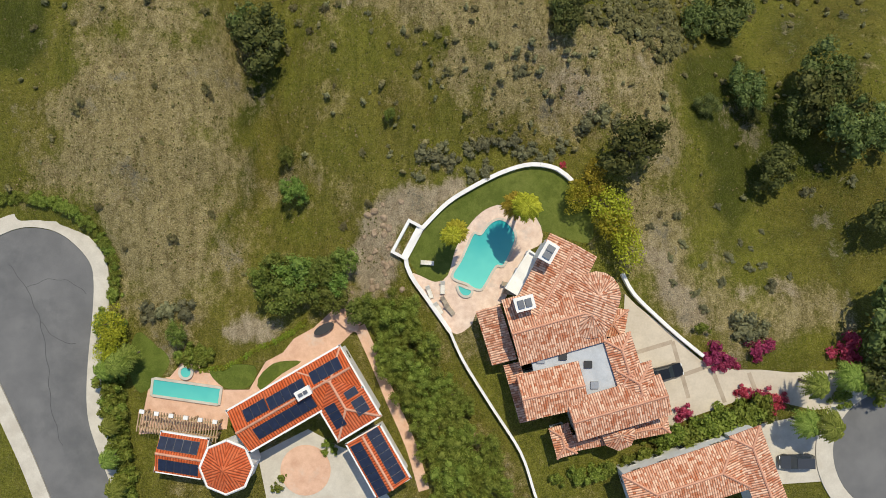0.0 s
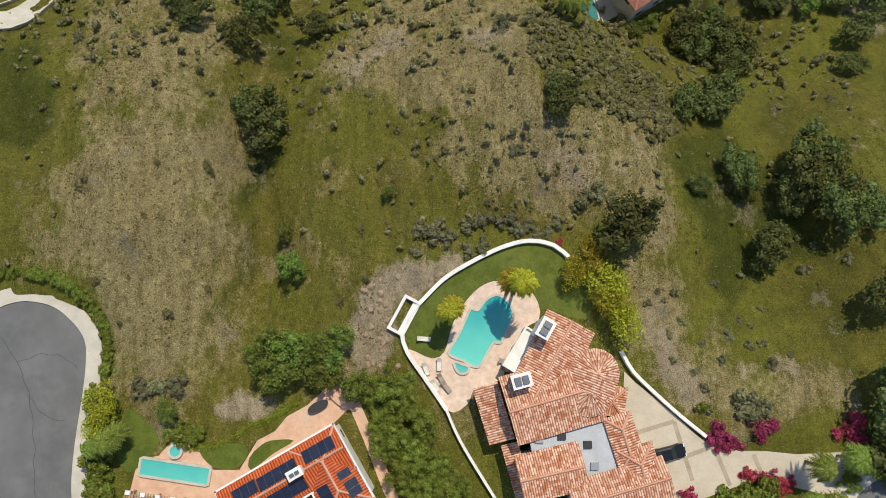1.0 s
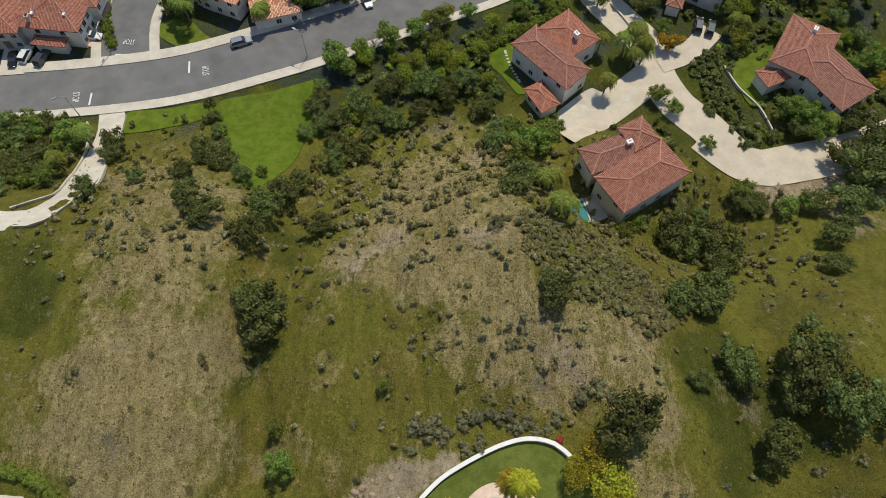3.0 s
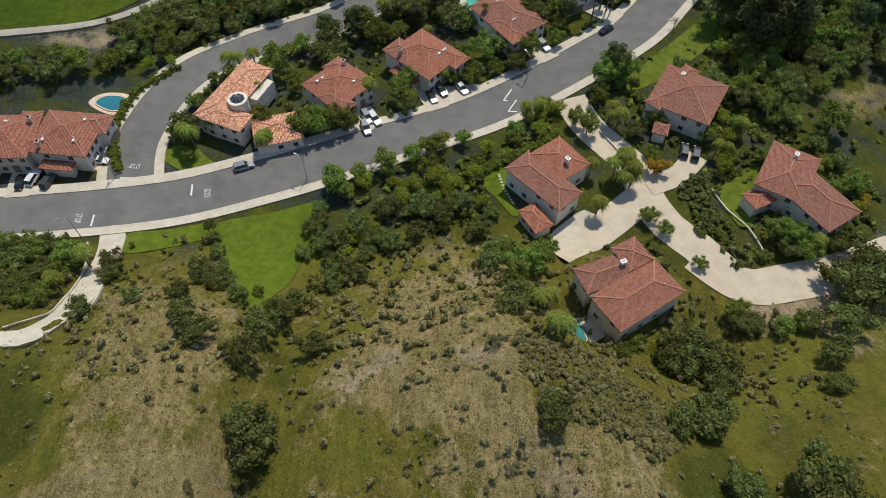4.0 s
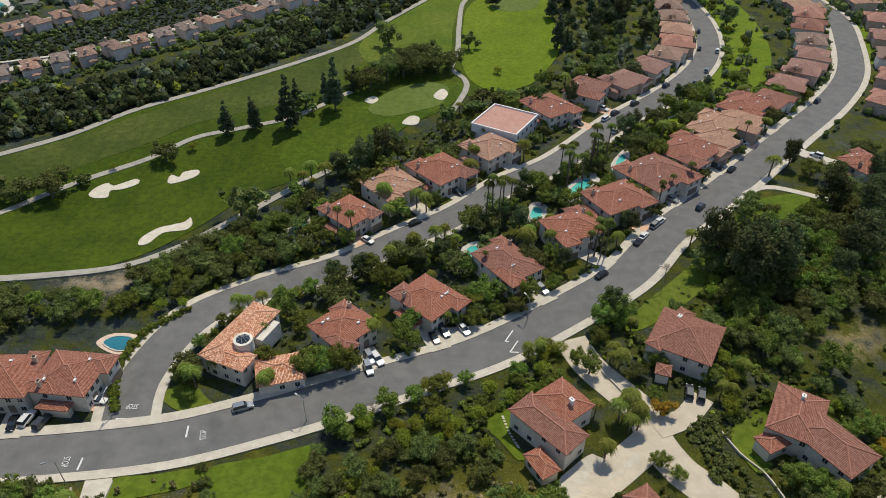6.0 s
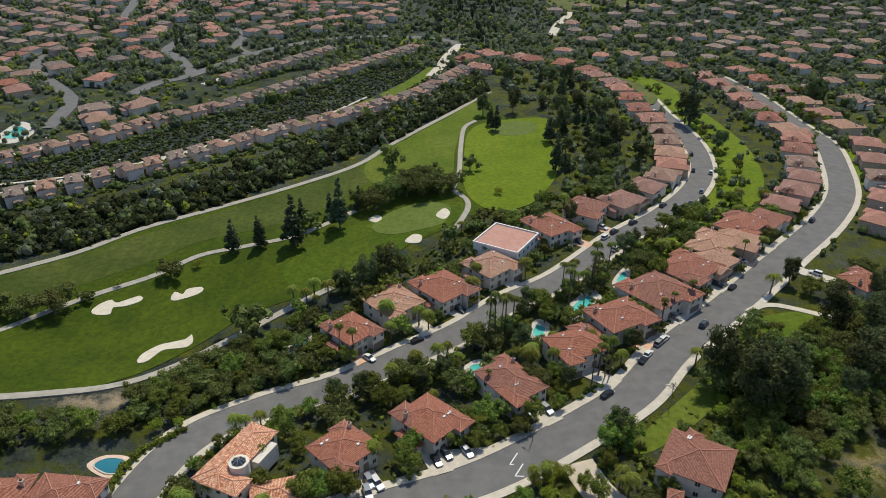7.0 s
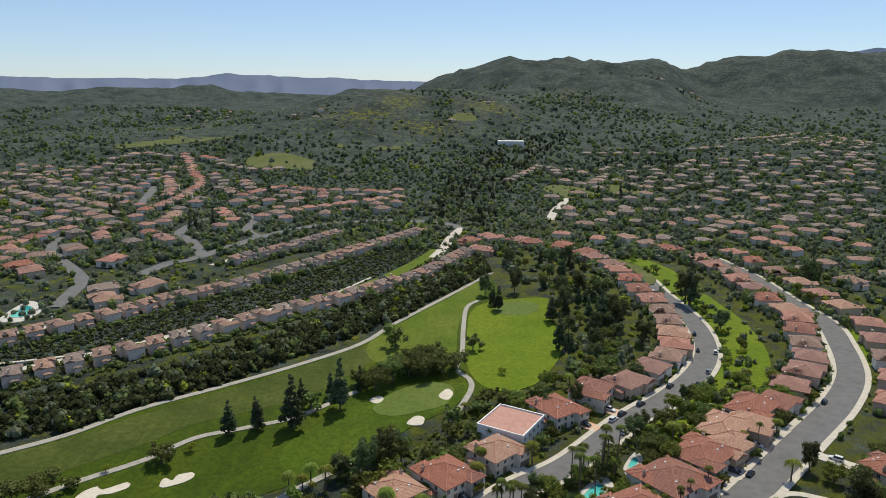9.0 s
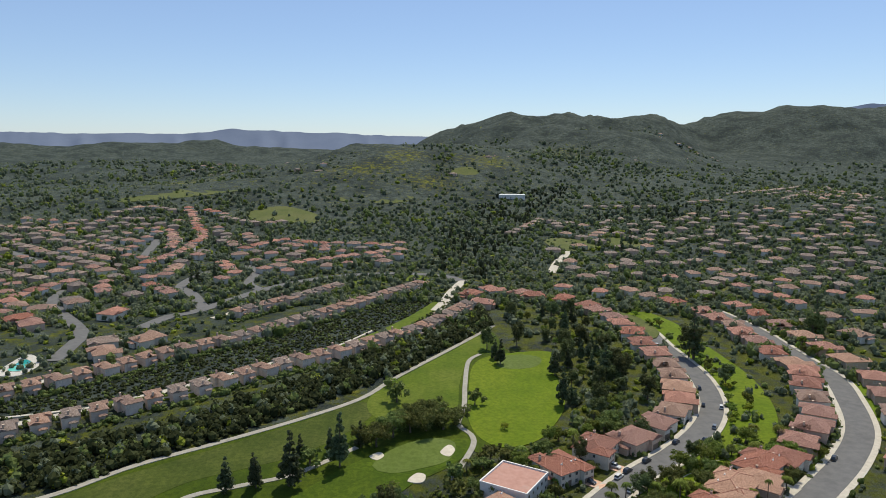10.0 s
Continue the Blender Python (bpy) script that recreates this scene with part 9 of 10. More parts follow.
# ---- trees of the valley ----
for kind, places in (("pine", [(-59.2, 240.0, 1.55), (-43.2, 254.3, 1.60), (-80.6, 233.2, 1.15), (-70.9, 237.9, 1.10), (-37.2, 270.8, 0.90), (-48.3, 264.8, 1.00), (-59.0, 259.1, 0.90), (26.1, 375.0, 1.10), (23.4, 384.5, 1.00), (51.8, 319.8, 1.40), (78.7, 353.2, 1.60), (54.1, 359.7, 1.30)]), ("oak_far", [(-54.8, 255.4, 1.35), (-145.2, 189.4, 1.62), (-120.5, 200.3, 0.81), (-30.4, 212.6, 1.49), (-37.0, 210.5, 1.22), (-64.4, 184.8, 1.76), (-60.7, 187.9, 1.49), (-6.7, 296.0, 1.62), (10.5, 317.1, 1.22), (-26.4, 317.9, 1.62), (15.0, 261.5, 1.35), (20.7, 259.5, 1.22), (1.1, 247.5, 1.22)]), ("lime", [(-90.7, 223.1, 0.70), (-114.0, 209.3, 0.50), (-33.3, 279.4, 0.90), (-30.6, 336.2, 1.00), (22.6, 291.5, 0.70)]), ("fanpalm", [(40.7, 197.0, 1.05), (44.8, 196.8, 0.95), (39.5, 208.2, 0.9), (51.6, 215.2, 1.1), (72.3, 180.4, 0.6), (73.3, 192.7, 0.7), (11.6, 154.7, 0.55), (44.6, 165.9, 0.8), (13.2, 180.2, 1.00), (15.0, 181.3, 1.10), (17.0, 180.0, 1.00), (18.7, 182.7, 1.10), (20.6, 184.1, 1.00), (42.1, 204.9, 1.00), (49.8, 211.9, 1.05), (52.8, 213.6, 0.95), (56.0, 215.4, 1.00), (-32.1, 173.1, 0.85), (-27.5, 171.9, 0.90), (38.3, 213.5, 1.00), (43.4, 161.6, 0.85), (45.3, 161.0, 0.80), (47.1, 162.0, 0.85), (41.1, 159.0, 0.80), (106.2, 223.9, 0.80), (84.8, 192.6, 0.80), (69.9, 182.9, 0.75)]), ("palm", [(34.1, 91.1, 0.80), (40.9, 98.3, 1.00), (42.7, 99.1, 0.95), (42.5, 117.5, 1.00), (40.6, 117.5, 0.80), (70.2, 114.7, 0.90), (65.5, 107.6, 0.70), (-56.3, 109.5, 0.95), (-39.2, 105.9, 0.85), (-52.8, 136.3, 0.90), (-50.9, 137.5, 0.80), (-47.6, 139.5, 0.80), (17.6, 123.0, 0.80), (78.8, 82.4, 0.80), (-58.3, 111.0, 0.90), (-52.7, 114.2, 0.90), (-39.8, 108.4, 0.90), (-5.8, 138.8, 0.70), (1.0, 133.8, 0.70), (41.3, 102.4, 1.10), (39.0, 101.0, 1.00), (42.3, 100.3, 1.00), (56.9, 124.3, 1.00), (63.7, 108.5, 0.70), (19.0, 50.8, 0.90), (20.3, 50.3, 0.80), (19.4, 59.6, 0.80), (-68.7, 73.9, 0.90), (-70.1, 65.9, 0.80), (33.7, 101.3, 0.80), (12.6, 154.6, 0.70), (84.6, 87.0, 0.70), (87.9, 89.2, 0.60), (17.6, 58.2, 0.80), (20.0, 125.1, 0.80)]), ("palm", [(-45.2, 205.9, 1.20), (-39.9, 203.6, 1.20), (-51.7, 202.2, 1.10), (-46.6, 200.0, 1.00), (-8.6, 190.4, 1.10), (-5.8, 187.8, 1.00), (-21.1, 165.5, 1.00), (-8.5, 165.4, 1.00), (68.1, 168.1, 1.00), (110.4, 206.8, 1.20), (123.7, 236.7, 1.00), (57.6, 161.3, 0.90)]),
                     ("green", [(-22.8, 97.1, 1.05), (-9.7, 127.5, 1.00), (-7.8, 133.2, 0.90), (-28.0, 114.7, 1.10), (-24.8, 115.8, 1.10), (-21.5, 116.9, 0.80), (11.5, 143.9, 1.20), (-23.1, 159.1, 1.10), (-27.2, 168.2, 1.00), (43.8, 134.7, 1.35), (39.9, 132.2, 1.00), (8.3, 134.0, 0.80), (23.6, 135.4, 0.70), (14.2, 138.1, 0.60), (35.0, 115.8, 0.90), (32.6, 118.7, 0.80), (70.1, 115.8, 0.80), (65.7, 105.9, 0.70), (74.0, 83.9, 0.90), (70.9, 85.3, 0.80), (76.7, 81.0, 0.90), (48.3, 86.6, 0.60), (45.2, 89.5, 0.70), (54.3, 78.2, 0.50), (16.8, 73.1, 1.00), (20.1, 76.4, 1.00), (14.5, 78.4, 0.80), (14.5, 68.2, 0.90), (22.8, 80.1, 0.70), (16.0, 60.7, 0.60)] + [(58.7, 66.7, 0.80), (65.9, 62.2, 0.70), (69.7, 63.5, 0.60), (32.0, 52.0, 0.60), (36.0, 57.0, 0.50), (-14.6, 105.8, 0.90), (-18.3, 103.1, 0.70), (-8.2, 109.6, 0.80), (-3.0, 112.6, 0.80), (2.4, 115.9, 0.70), (-63.5, 124.7, 0.60), (-55.8, 131.3, 0.60), (-64.8, 113.1, 0.60), (-57.1, 106.0, 0.50), (-13.1, 150.5, 0.80), (-38.2, 152.7, 0.80), (-30.2, 115.6, 0.90), (2.4, 165.2, 0.90), (31.0, 160.9, 0.90), (35.9, 163.2, 0.80)]), ("lime", [(-12.0, 160.4, 0.90), (-46.2, 144.6, 0.90), (-40.8, 148.8, 0.70), (-58.1, 138.2, 0.70), (-2.9, 108.8, 0.80), (1.1, 111.8, 0.80), (-11.7, 102.3, 0.70), (17.8, 123.1, 0.70), (24.9, 124.9, 0.60), (28.2, 122.8, 0.70), (-73.6, 136.2, 0.70), (-68.5, 138.7, 0.60), (-16.7, 99.7, 0.80)]), ("green", [(-32.7, 64.9, 0.45)]), ("oak", [(-30.4, 47.1, 0.75), (-28.8, 53.7, 0.90), (-27.4, 57.8, 0.90), (-26.2, 63.2, 0.80), (-19.4, 49.1, 0.70), (-37.1, 49.2, 0.80), (-40.2, 52.8, 0.70), (-43.6, 69.0, 0.80), (-40.4, 66.3, 0.70), (-46.5, 72.8, 0.60), (-45.4, 62.2, 0.60), (-63.7, 73.9, 0.80), (-24.2, 80.9, 0.70), (-21.1, 70.7, 0.80), (-16.0, 71.7, 0.80), (-9.2, 80.6, 0.70), (-4.6, 84.0, 0.70), (-59.8, 56.3, 0.70), (10.5, 75.7, 0.90), (12.8, 57.2, 0.90), (16.4, 34.9, 0.80), (42.5, 55.3, 1.00), (45.1, 53.9, 1.00), (50.7, 54.3, 1.20), (49.5, 59.9, 0.80), (83.8, 70.3, 1.50), (89.2, 74.2, 1.30), (72.8, 55.5, 0.90), (43.0, 41.0, 1.00), (37.6, 37.2, 0.90)] + [(50.5, 48.9, 0.80), (69.4, 47.9, 0.70), (-21.1, 81.7, 0.80), (-16.7, 85.7, 0.90), (1.2, 88.3, 0.80), (4.9, 91.6, 0.90), (-2.5, 91.5, 0.80), (-11.0, 89.8, 0.80), (8.4, 85.1, 0.80), (-62.8, 70.0, 0.60), (-53.5, 61.1, 0.50), (60.9, 63.3, 0.70)]), ("oak", [(75.0, 155.1, 1.60), (79.6, 160.1, 1.40), (85.8, 148.1, 1.90), (91.7, 152.9, 1.70), (97.7, 162.8, 1.50), (84.6, 155.2, 1.50), (116.4, 170.9, 1.60), (123.7, 182.0, 1.30), (110.8, 173.5, 1.20)]), ("oak", [(-48.4, 86.8, 0.35), (-46.6, 82.7, 0.45), (-44.4, 78.1, 0.50), (-41.7, 72.6, 0.50), (-38.5, 67.1, 0.50), (-34.9, 61.6, 0.60), (-25.3, 91.6, 0.50), (-25.2, 88.1, 0.60), (-26.2, 84.8, 0.70), (-27.5, 78.3, 0.50)]), ("oak", [(81.2, 73.8, 1.20), (87.2, 77.8, 1.30), (71.9, 63.4, 0.80), (78.4, 63.1, 1.10), (58.8, 63.4, 0.70), (86.1, 70.0, 1.20)]), ("yellow", [(49.0, 103.3, 0.95), (93.5, 94.7, 0.60)]), ("bare", [(0.6, 175.3, 0.90), (-14.7, 171.1, 0.80), (62.3, 153.5, 0.70), (-16.5, 105.7, 0.80), (127.7, 212.5, 0.80)])):
    for x, y, s in places:
        plant(kind, x, y, s)
for x, y, s in [(76.2, 157.1, 1.3), (82.3, 145.1, 1.65), (87.5, 149.0, 1.5), (121.2, 186.2, 1.2), (116.1, 157.2, 1.5), (117.0, 215.2, 0.85), (127.4, 173.4, 1.55), (122.4, 163.0, 1.3), (43.6, 135.7, 0.7), (135.8, 185.3, 1.2), (142.6, 201.4, 1.0), (108.0, 150.0, 0.9), (137.2, 398.0, 1.5), (141.0, 352.0, 1.0), (232.0, 446.0, 1.3), (240.0, 452.0, 1.1), (95.0, 330.0, 1.2), (88.0, 352.0, 1.2), (83.0, 372.0, 1.1), (74.0, 342.0, 1.0), (70.0, 322.0, 1.0), (66.0, 306.0, 0.9), (20.0, 402.0, 1.0), (38.0, 408.0, 1.1), (64.0, 396.0, 1.1), (76.0, 404.0, 1.2)]:
    plant("tall", x, y, s)
for x, y, s in [(26.5, 199.9, 0.62), (24.8, 192.5, 0.6), (23.2, 175.2, 0.8), (21.5, 186.0, 0.5), (33.4, 155.9, 0.6), (38.5, 168.9, 0.55), (59.3, 172.6, 0.55), (54.9, 175.5, 0.5), (-21.2, 217.9, 1.0), (-26.7, 211.2, 1.05), (-36.5, 209.9, 0.8), (-17.0, 222.0, 0.9), (66.5, 240.8, 0.8), (63.6, 236.1, 0.8), (-24.0, 156.5, 0.7), (-30.0, 152.0, 0.6), (0.0, 163.0, 0.6), (-6.0, 158.0, 0.55), (88.0, 268.0, 0.7), (50.0, 262.0, 0.8), (38.0, 255.0, 0.7), (80.0, 285.0, 0.8)]:
    plant("tall", x, y, s)
# clipped hedge along the backs of the gardens, beside the side street
back_line, back_side = side_line[10:64], sides_of(side_line)[10:64]
HEDGE_SPOTS = [tuple(float(v) for v in p + n * (8.4 if k % 2 else 8.0)) for k, (p, n) in enumerate(zip(back_line, back_side))]
for hx, hy in HEDGE_SPOTS:
    if free_of(hx, hy, 0.0, 0.8):
        plant("hedge", hx, hy, 0.34, group="garden hedge of the side street")
for x, y, s in [(-31.0, 272.0, 1.7), (-25.0, 281.0, 1.8), (-18.0, 286.0, 1.7), (-11.0, 288.0, 1.8), (-4.0, 290.0, 1.7), (2.0, 294.0, 1.6), (-14.0, 295.0, 1.7), (-7.0, 299.0, 1.6), (-22.0, 292.0, 1.5), (-38.0, 276.0, 1.2), (-128.0, 193.0, 1.6), (-137.0, 191.0, 1.5), (-97.7, 215.6, 1.3), (-21.0, 220.0, 2.0), (-25.0, 216.0, 1.7)]:
    plant("oak", x, y, s)
scatter([(60.0, 128.0), (72.3, 121.1), (85.0, 121.2), (92.8, 128.5), (103.2, 134.9), (118.0, 140.0), (124.0, 158.0), (110.0, 166.0), (98.0, 160.0), (84.0, 142.0), (70.0, 134.0)], 46, ["oak", "oak", "green"], (0.6, 1.15), 3.2, 51, -0.5)
scatter([(-59.4, 113.0), (-44.4, 146.5), (-23.9, 160.1), (5.8, 181.2), (33.0, 208.3), (78.7, 254.5), (108.9, 286.0), (163.7, 286.9), (132.6, 241.2), (72.9, 184.5), (41.5, 151.2), (9.6, 131.8), (-19.2, 113.9)], 130, ["green", "oak", "oak", "oak_far", "palm", "green"], (0.65, 1.35), 3.2, 41, 0.2)
scatter([(30.5, 124.7), (52.1, 145.7), (78.8, 150.4), (86.1, 115.0), (98.5, 97.9), (94.1, 84.1), (73.6, 75.3), (64.9, 80.9), (62.2, 99.2), (52.7, 102.4), (37.8, 116.7)], 46, ["green", "oak", "green", "lime", "palm"], (0.4, 0.85), 3.4, 46, 0.3)
scatter([(-49.0, 154.3), (-52.4, 190.6), (-43.7, 205.9), (-18.1, 226.8), (-2.1, 250.7), (25.0, 269.3), (64.0, 302.4), (88.8, 303.1), (44.1, 237.7), (11.7, 200.7), (-15.2, 178.5), (-37.0, 159.9)], 75, ["green", "oak", "green_far", "palm", "oak_far"], (0.65, 1.35), 3.4, 42, 0.2)
scatter([(120.1, 511.8), (136.2, 500.8), (140.4, 442.9), (143.7, 385.5), (146.2, 347.9), (140.1, 315.8), (122.6, 290.5), (126.4, 322.8), (136.6, 384.8), (136.9, 448.5)], 26, ["green_far", "lime_far", "oak_far"], (0.5, 1.0), 6.0, 52, 0.0)
scatter([(196.1, 561.1), (224.0, 552.4), (230.3, 507.3), (232.5, 461.2), (220.6, 409.6), (208.7, 398.1), (211.8, 446.6), (211.4, 506.4)], 36, ["green_far", "green_far", "oak_far"], (0.6, 1.2), 5.0, 53, 0.0)
hedge_line([(8.2, 102.7), (15.4, 105.6), (19.5, 108.4), (23.9, 112.2), (28.2, 115.0)], 1.3, 1.5, "hedge", 1.2)
hedge_line([(-66.5, 136.9), (-70.4, 132.6), (-73.9, 128.6), (-75.9, 122.3), (-76.3, 115.6), (-75.1, 109.0), (-72.6, 102.9)], 1.3, 1.3, "hedge", 1.2)

# ---- far woods ----


def clump_field(name, places, mat, label, category, tall=1.0, plain=False):
    """Many far trees or bushes as one mesh of leafy clumps: x, y, size."""
    rng = np.random.default_rng(9)
    shapes = []
    for k in range(6):
        L = [(0, 0, 0.55, 0.62, 0.9)] + [(0.5 * math.cos(a), 0.5 * math.sin(a), 0.45 + 0.25 * (j % 2), 0.40, 0.9) for j, a in enumerate(np.linspace(0, 6.28, 2, endpoint=False) + k)]
        v, f = leafy(rng, L[:2], 0.26, 13, 1, 0.84) if plain else leafy(rng, L, 0.22, 17, 1, 0.86)
        shapes.append((v, f))
    V, F, n = [], [], 0
    lie = height([p[0] for p in places], [p[1] for p in places])
    for i, (x, y, s) in enumerate(places):
        v, f = shapes[i % 6]
        a = rng.uniform(0, 6.28)
        c, d = math.cos(a), math.sin(a)
        q = np.stack([v[:, 0] * c - v[:, 1] * d, v[:, 0] * d + v[:, 1] * c, v[:, 2] * rng.uniform(0.7, 1.5) * tall], 1) * s + (x, y, lie[i] - 0.15 * s)
        V.append(q)
        F += [tuple(j + n for j in g) for g in f]
        n += len(v)
    return tagged(new(name, mesh_of(name, np.concatenate(V), F, mat)), label, category, kind="stuff")


wrng = random.Random(31)
glades = [np.array(q) for q in GLADES]
wx, wy = (97.8, 1198.6)
wb = Kit()
wb.add("wall", Shape().box(-22, -9, -3, 22, 9, 6).mesh("wall", STUCCO_WHITE))
wb.add("flat_roof", Shape().box(-22.6, -9.6, 6, 22.6, 9.6, 7.2).mesh("flat_roof", WHITEPAINT))
for k in range(9):
    wb.add("window", WIN, m=Matrix.Translation((-18 + 4.5 * k, -9.05, 2.5)) @ Matrix.Diagonal((2.4, 1, 2, 1)))
wb.stamp("hillside_building", pose(wx, wy, ground_at(wx, wy)), "long white flat-roofed building on the wooded hillside", "building")
FIELDS = {"oak": [], "green": [], "lime": [], "dark": []}
for outline, count, lo, hi, seed in (([(-171.4, 217.3), (-189.6, 246.2), (-124.0, 285.2), (-60.7, 364.7), (20.8, 495.1), (26.1, 453.9), (-31.8, 350.9), (-95.9, 274.7), (-137.9, 235.6)], 1500, 1.8, 4.4, 1), ([(-327.8, 466.8), (-367.1, 582.2), (-239.0, 522.7), (-142.2, 473.4), (-142.5, 404.7), (-176.5, 361.2), (-201.5, 340.5), (-226.4, 317.2)], 430, 1.4, 3.4, 6), ([(11.8, 532.1), (37.5, 599.2), (92.8, 577.4), (111.4, 489.9), (96.9, 457.9), (63.4, 491.2), (31.7, 500.2)], 110, 2.2, 4.2, 7), ([(28.5, 487.3), (82.2, 500.8), (97.0, 382.3), (83.2, 307.1), (52.0, 292.8), (53.4, 342.9), (53.9, 397.7)], 60, 3, 5, 2), ([(49.9, 305.7), (94.7, 402.5), (105.8, 496.2), (124.4, 507.4), (121.3, 428.4), (119.4, 364.9), (111.6, 322.6), (93.9, 287.7), (61.0, 259.1)], 200, 2.0, 4.2, 3), ([(101.4, 287.8), (128.3, 323.1), (146.2, 385.8), (151.0, 457.4), (184.2, 489.3), (185.5, 420.7), (186.3, 367.3), (178.4, 324.4), (153.8, 276.8), (102.3, 221.9), (90.8, 230.1)], 120, 1.4, 3.4, 4), ([(194.0, 506.0), (234.4, 525.0), (269.1, 423.0), (225.1, 310.7), (205.8, 310.3), (204.9, 349.5), (213.2, 398.6), (209.4, 453.7)], 140, 2.2, 4.2, 5)):
    o, got = np.array(outline), 0
    while got < count:
        x, y = wrng.uniform(o[:, 0].min(), o[:, 0].max()), wrng.uniform(o[:, 1].min(), o[:, 1].max())
        if inside((x, y), o):
            got += 1
            if free_of(x, y, 0.5, 0.85):
                FIELDS[wrng.choices(("oak", "green", "lime"), (6, 4, 1))[0] if seed != 1 or wrng.random() < 0.2 else "dark"].append((x, y, wrng.uniform(lo, hi)))
for x, y in PLOTS:
    far_off = math.hypot(x, y) > 400
    if math.hypot(x, y) > 235:
        for k in range((12 if x > 100 else 8) if far_off else 5):
            a, d = wrng.uniform(0, 6.28), wrng.uniform(7.5, 13.0)
            p = (x + d * math.sin(a), y + d * math.cos(a))
            if free_of(*p, 0.0, 0.85 if far_off else 0.92):
                FIELDS[wrng.choices(("oak", "green", "lime"), (6, 4, 0.4))[0]].append((*p, wrng.uniform(1.8, 5.4) if far_off else wrng.uniform(1.2, 2.8)))
for x, y in PLOTS[BEND_PLOTS[0]:BEND_PLOTS[1]]:
    for k in range(3):
        a = wrng.uniform(0, 6.28)
        FIELDS[wrng.choices(("oak", "green", "lime"), (4, 5, 0.6))[0]].append((x + 9.2 * math.sin(a), y + 9.2 * math.cos(a), wrng.uniform(1.2, 2.6)))
for line, lo, hi, offs in ((main_line, 88, 205, (-9.6, -25.0, 9.4)), (side_line, 80, 170, (-9.2, -24.0, 9.0))):
    n = sides_of(line)
    for i in range(lo, min(hi, len(line) - 1)):
        for off in offs:
            if wrng.random() < (0.5 if off < 0 else 0.16):
                p = line[i] + n[i] * (off + wrng.uniform(-1.0, 1.0))
                FIELDS[wrng.choices(("oak", "green", "lime"), (4, 5, 0.7))[0]].append((float(p[0]), float(p[1]), wrng.uniform(1.1, 3.0)))
while sum(len(v) for v in FIELDS.values()) < 23000:
    a, r = radians(wrng.uniform(-37, 37)), 520 * (2700 / 520) ** wrng.random() ** 1.3
    x, y = r * math.sin(a), r * math.cos(a)
    c = float(cover_at(x, y, r)[2][0])
    if wrng.random() < c * 1.4 and (r > 1250 or free_of(x, y, 1.5, 1.0)) and (wrng.random() < 0.12 or not any(inside((x, y), g) for g in glades)):
        k = wrng.choices(("oak", "green", "lime"), (7, 3.0, 0.22))[0]
        FIELDS[k].append((x, y, wrng.uniform(2.2, 5.0) * (0.95 if r < 900 else 1.25 if r < 1700 else 1.8)))
for kind, mat in (("scrub", FIELD_SCRUB), ("sage", FIELD_SAGE), ("dark", LEAF_OAK)):
    clump_field(kind + "_field", SMALL_SHRUBS[kind], mat, "many small shrubs dotted over the hillside", "shrubs", 1.35)
ivy, ivy_line = [], np.array([(52.7, 99.1), (57.8, 102.5), (66.4, 105.9), (76.5, 109.5), (72.9, 106.0), (62.8, 99.2), (60.7, 92.8), (64.9, 80.9), (65.5, 76.7), (60.7, 78.1), (55.6, 86.7)])
while len(ivy) < 170:
    x, y = wrng.uniform(52, 78), wrng.uniform(76, 110)
    if inside((x, y), ivy_line):
        ivy.append((x, y, wrng.uniform(0.7, 1.3)))
thick, thick_line = [], np.array(THICKET_PATCHES[0][0])
while len(thick) < 430:
    x, y = wrng.uniform(thick_line[:, 0].min(), thick_line[:, 0].max()), wrng.uniform(thick_line[:, 1].min(), thick_line[:, 1].max())
    if inside((x, y), thick_line):
        thick.append((x, y, wrng.uniform(0.45, 1.15)))
clump_field("hillside_thicket", thick, FIELD_THICKET, "olive-brown thicket in the hollow below the house", "shrubs", 0.8)
clump_field("ground_cover", ivy, LEAF_OAK, "dark green ground cover on the bank", "ground cover")
terrace, terr_line, bank_line = [], np.array([(-192.8, 265.8), (-136.3, 320.9), (-87.7, 372.4), (-22.4, 442.1), (12.1, 512.0), (-24.2, 571.2), (-109.3, 436.0), (-157.8, 374.9), (-218.9, 304.6)]), np.array([(-84.2, 386.0), (-56.5, 422.1), (-31.7, 472.7), (-9.5, 535.8), (-7.3, 507.4), (-30.3, 450.2), (-54.3, 405.1), (-75.8, 375.9)])
while len(terrace) < 3600:
    x, y = wrng.uniform(-217, 17), wrng.uniform(260, 610)
    if inside((x, y), terr_line) and free_of(x, y, 0.5, 0.7) and not inside((x, y), bank_line):
        terrace.append((x, y, wrng.uniform(0.8, 1.7)))
clump_field("terrace_bushes", terrace[:2700], FIELD_DARK, "dark bushes on the terrace banks", "shrubs", 0.8, True)
clump_field("terrace_green", terrace[2700:], FIELD_GREEN, "green bushes on the terrace banks", "shrubs", 0.8, True)


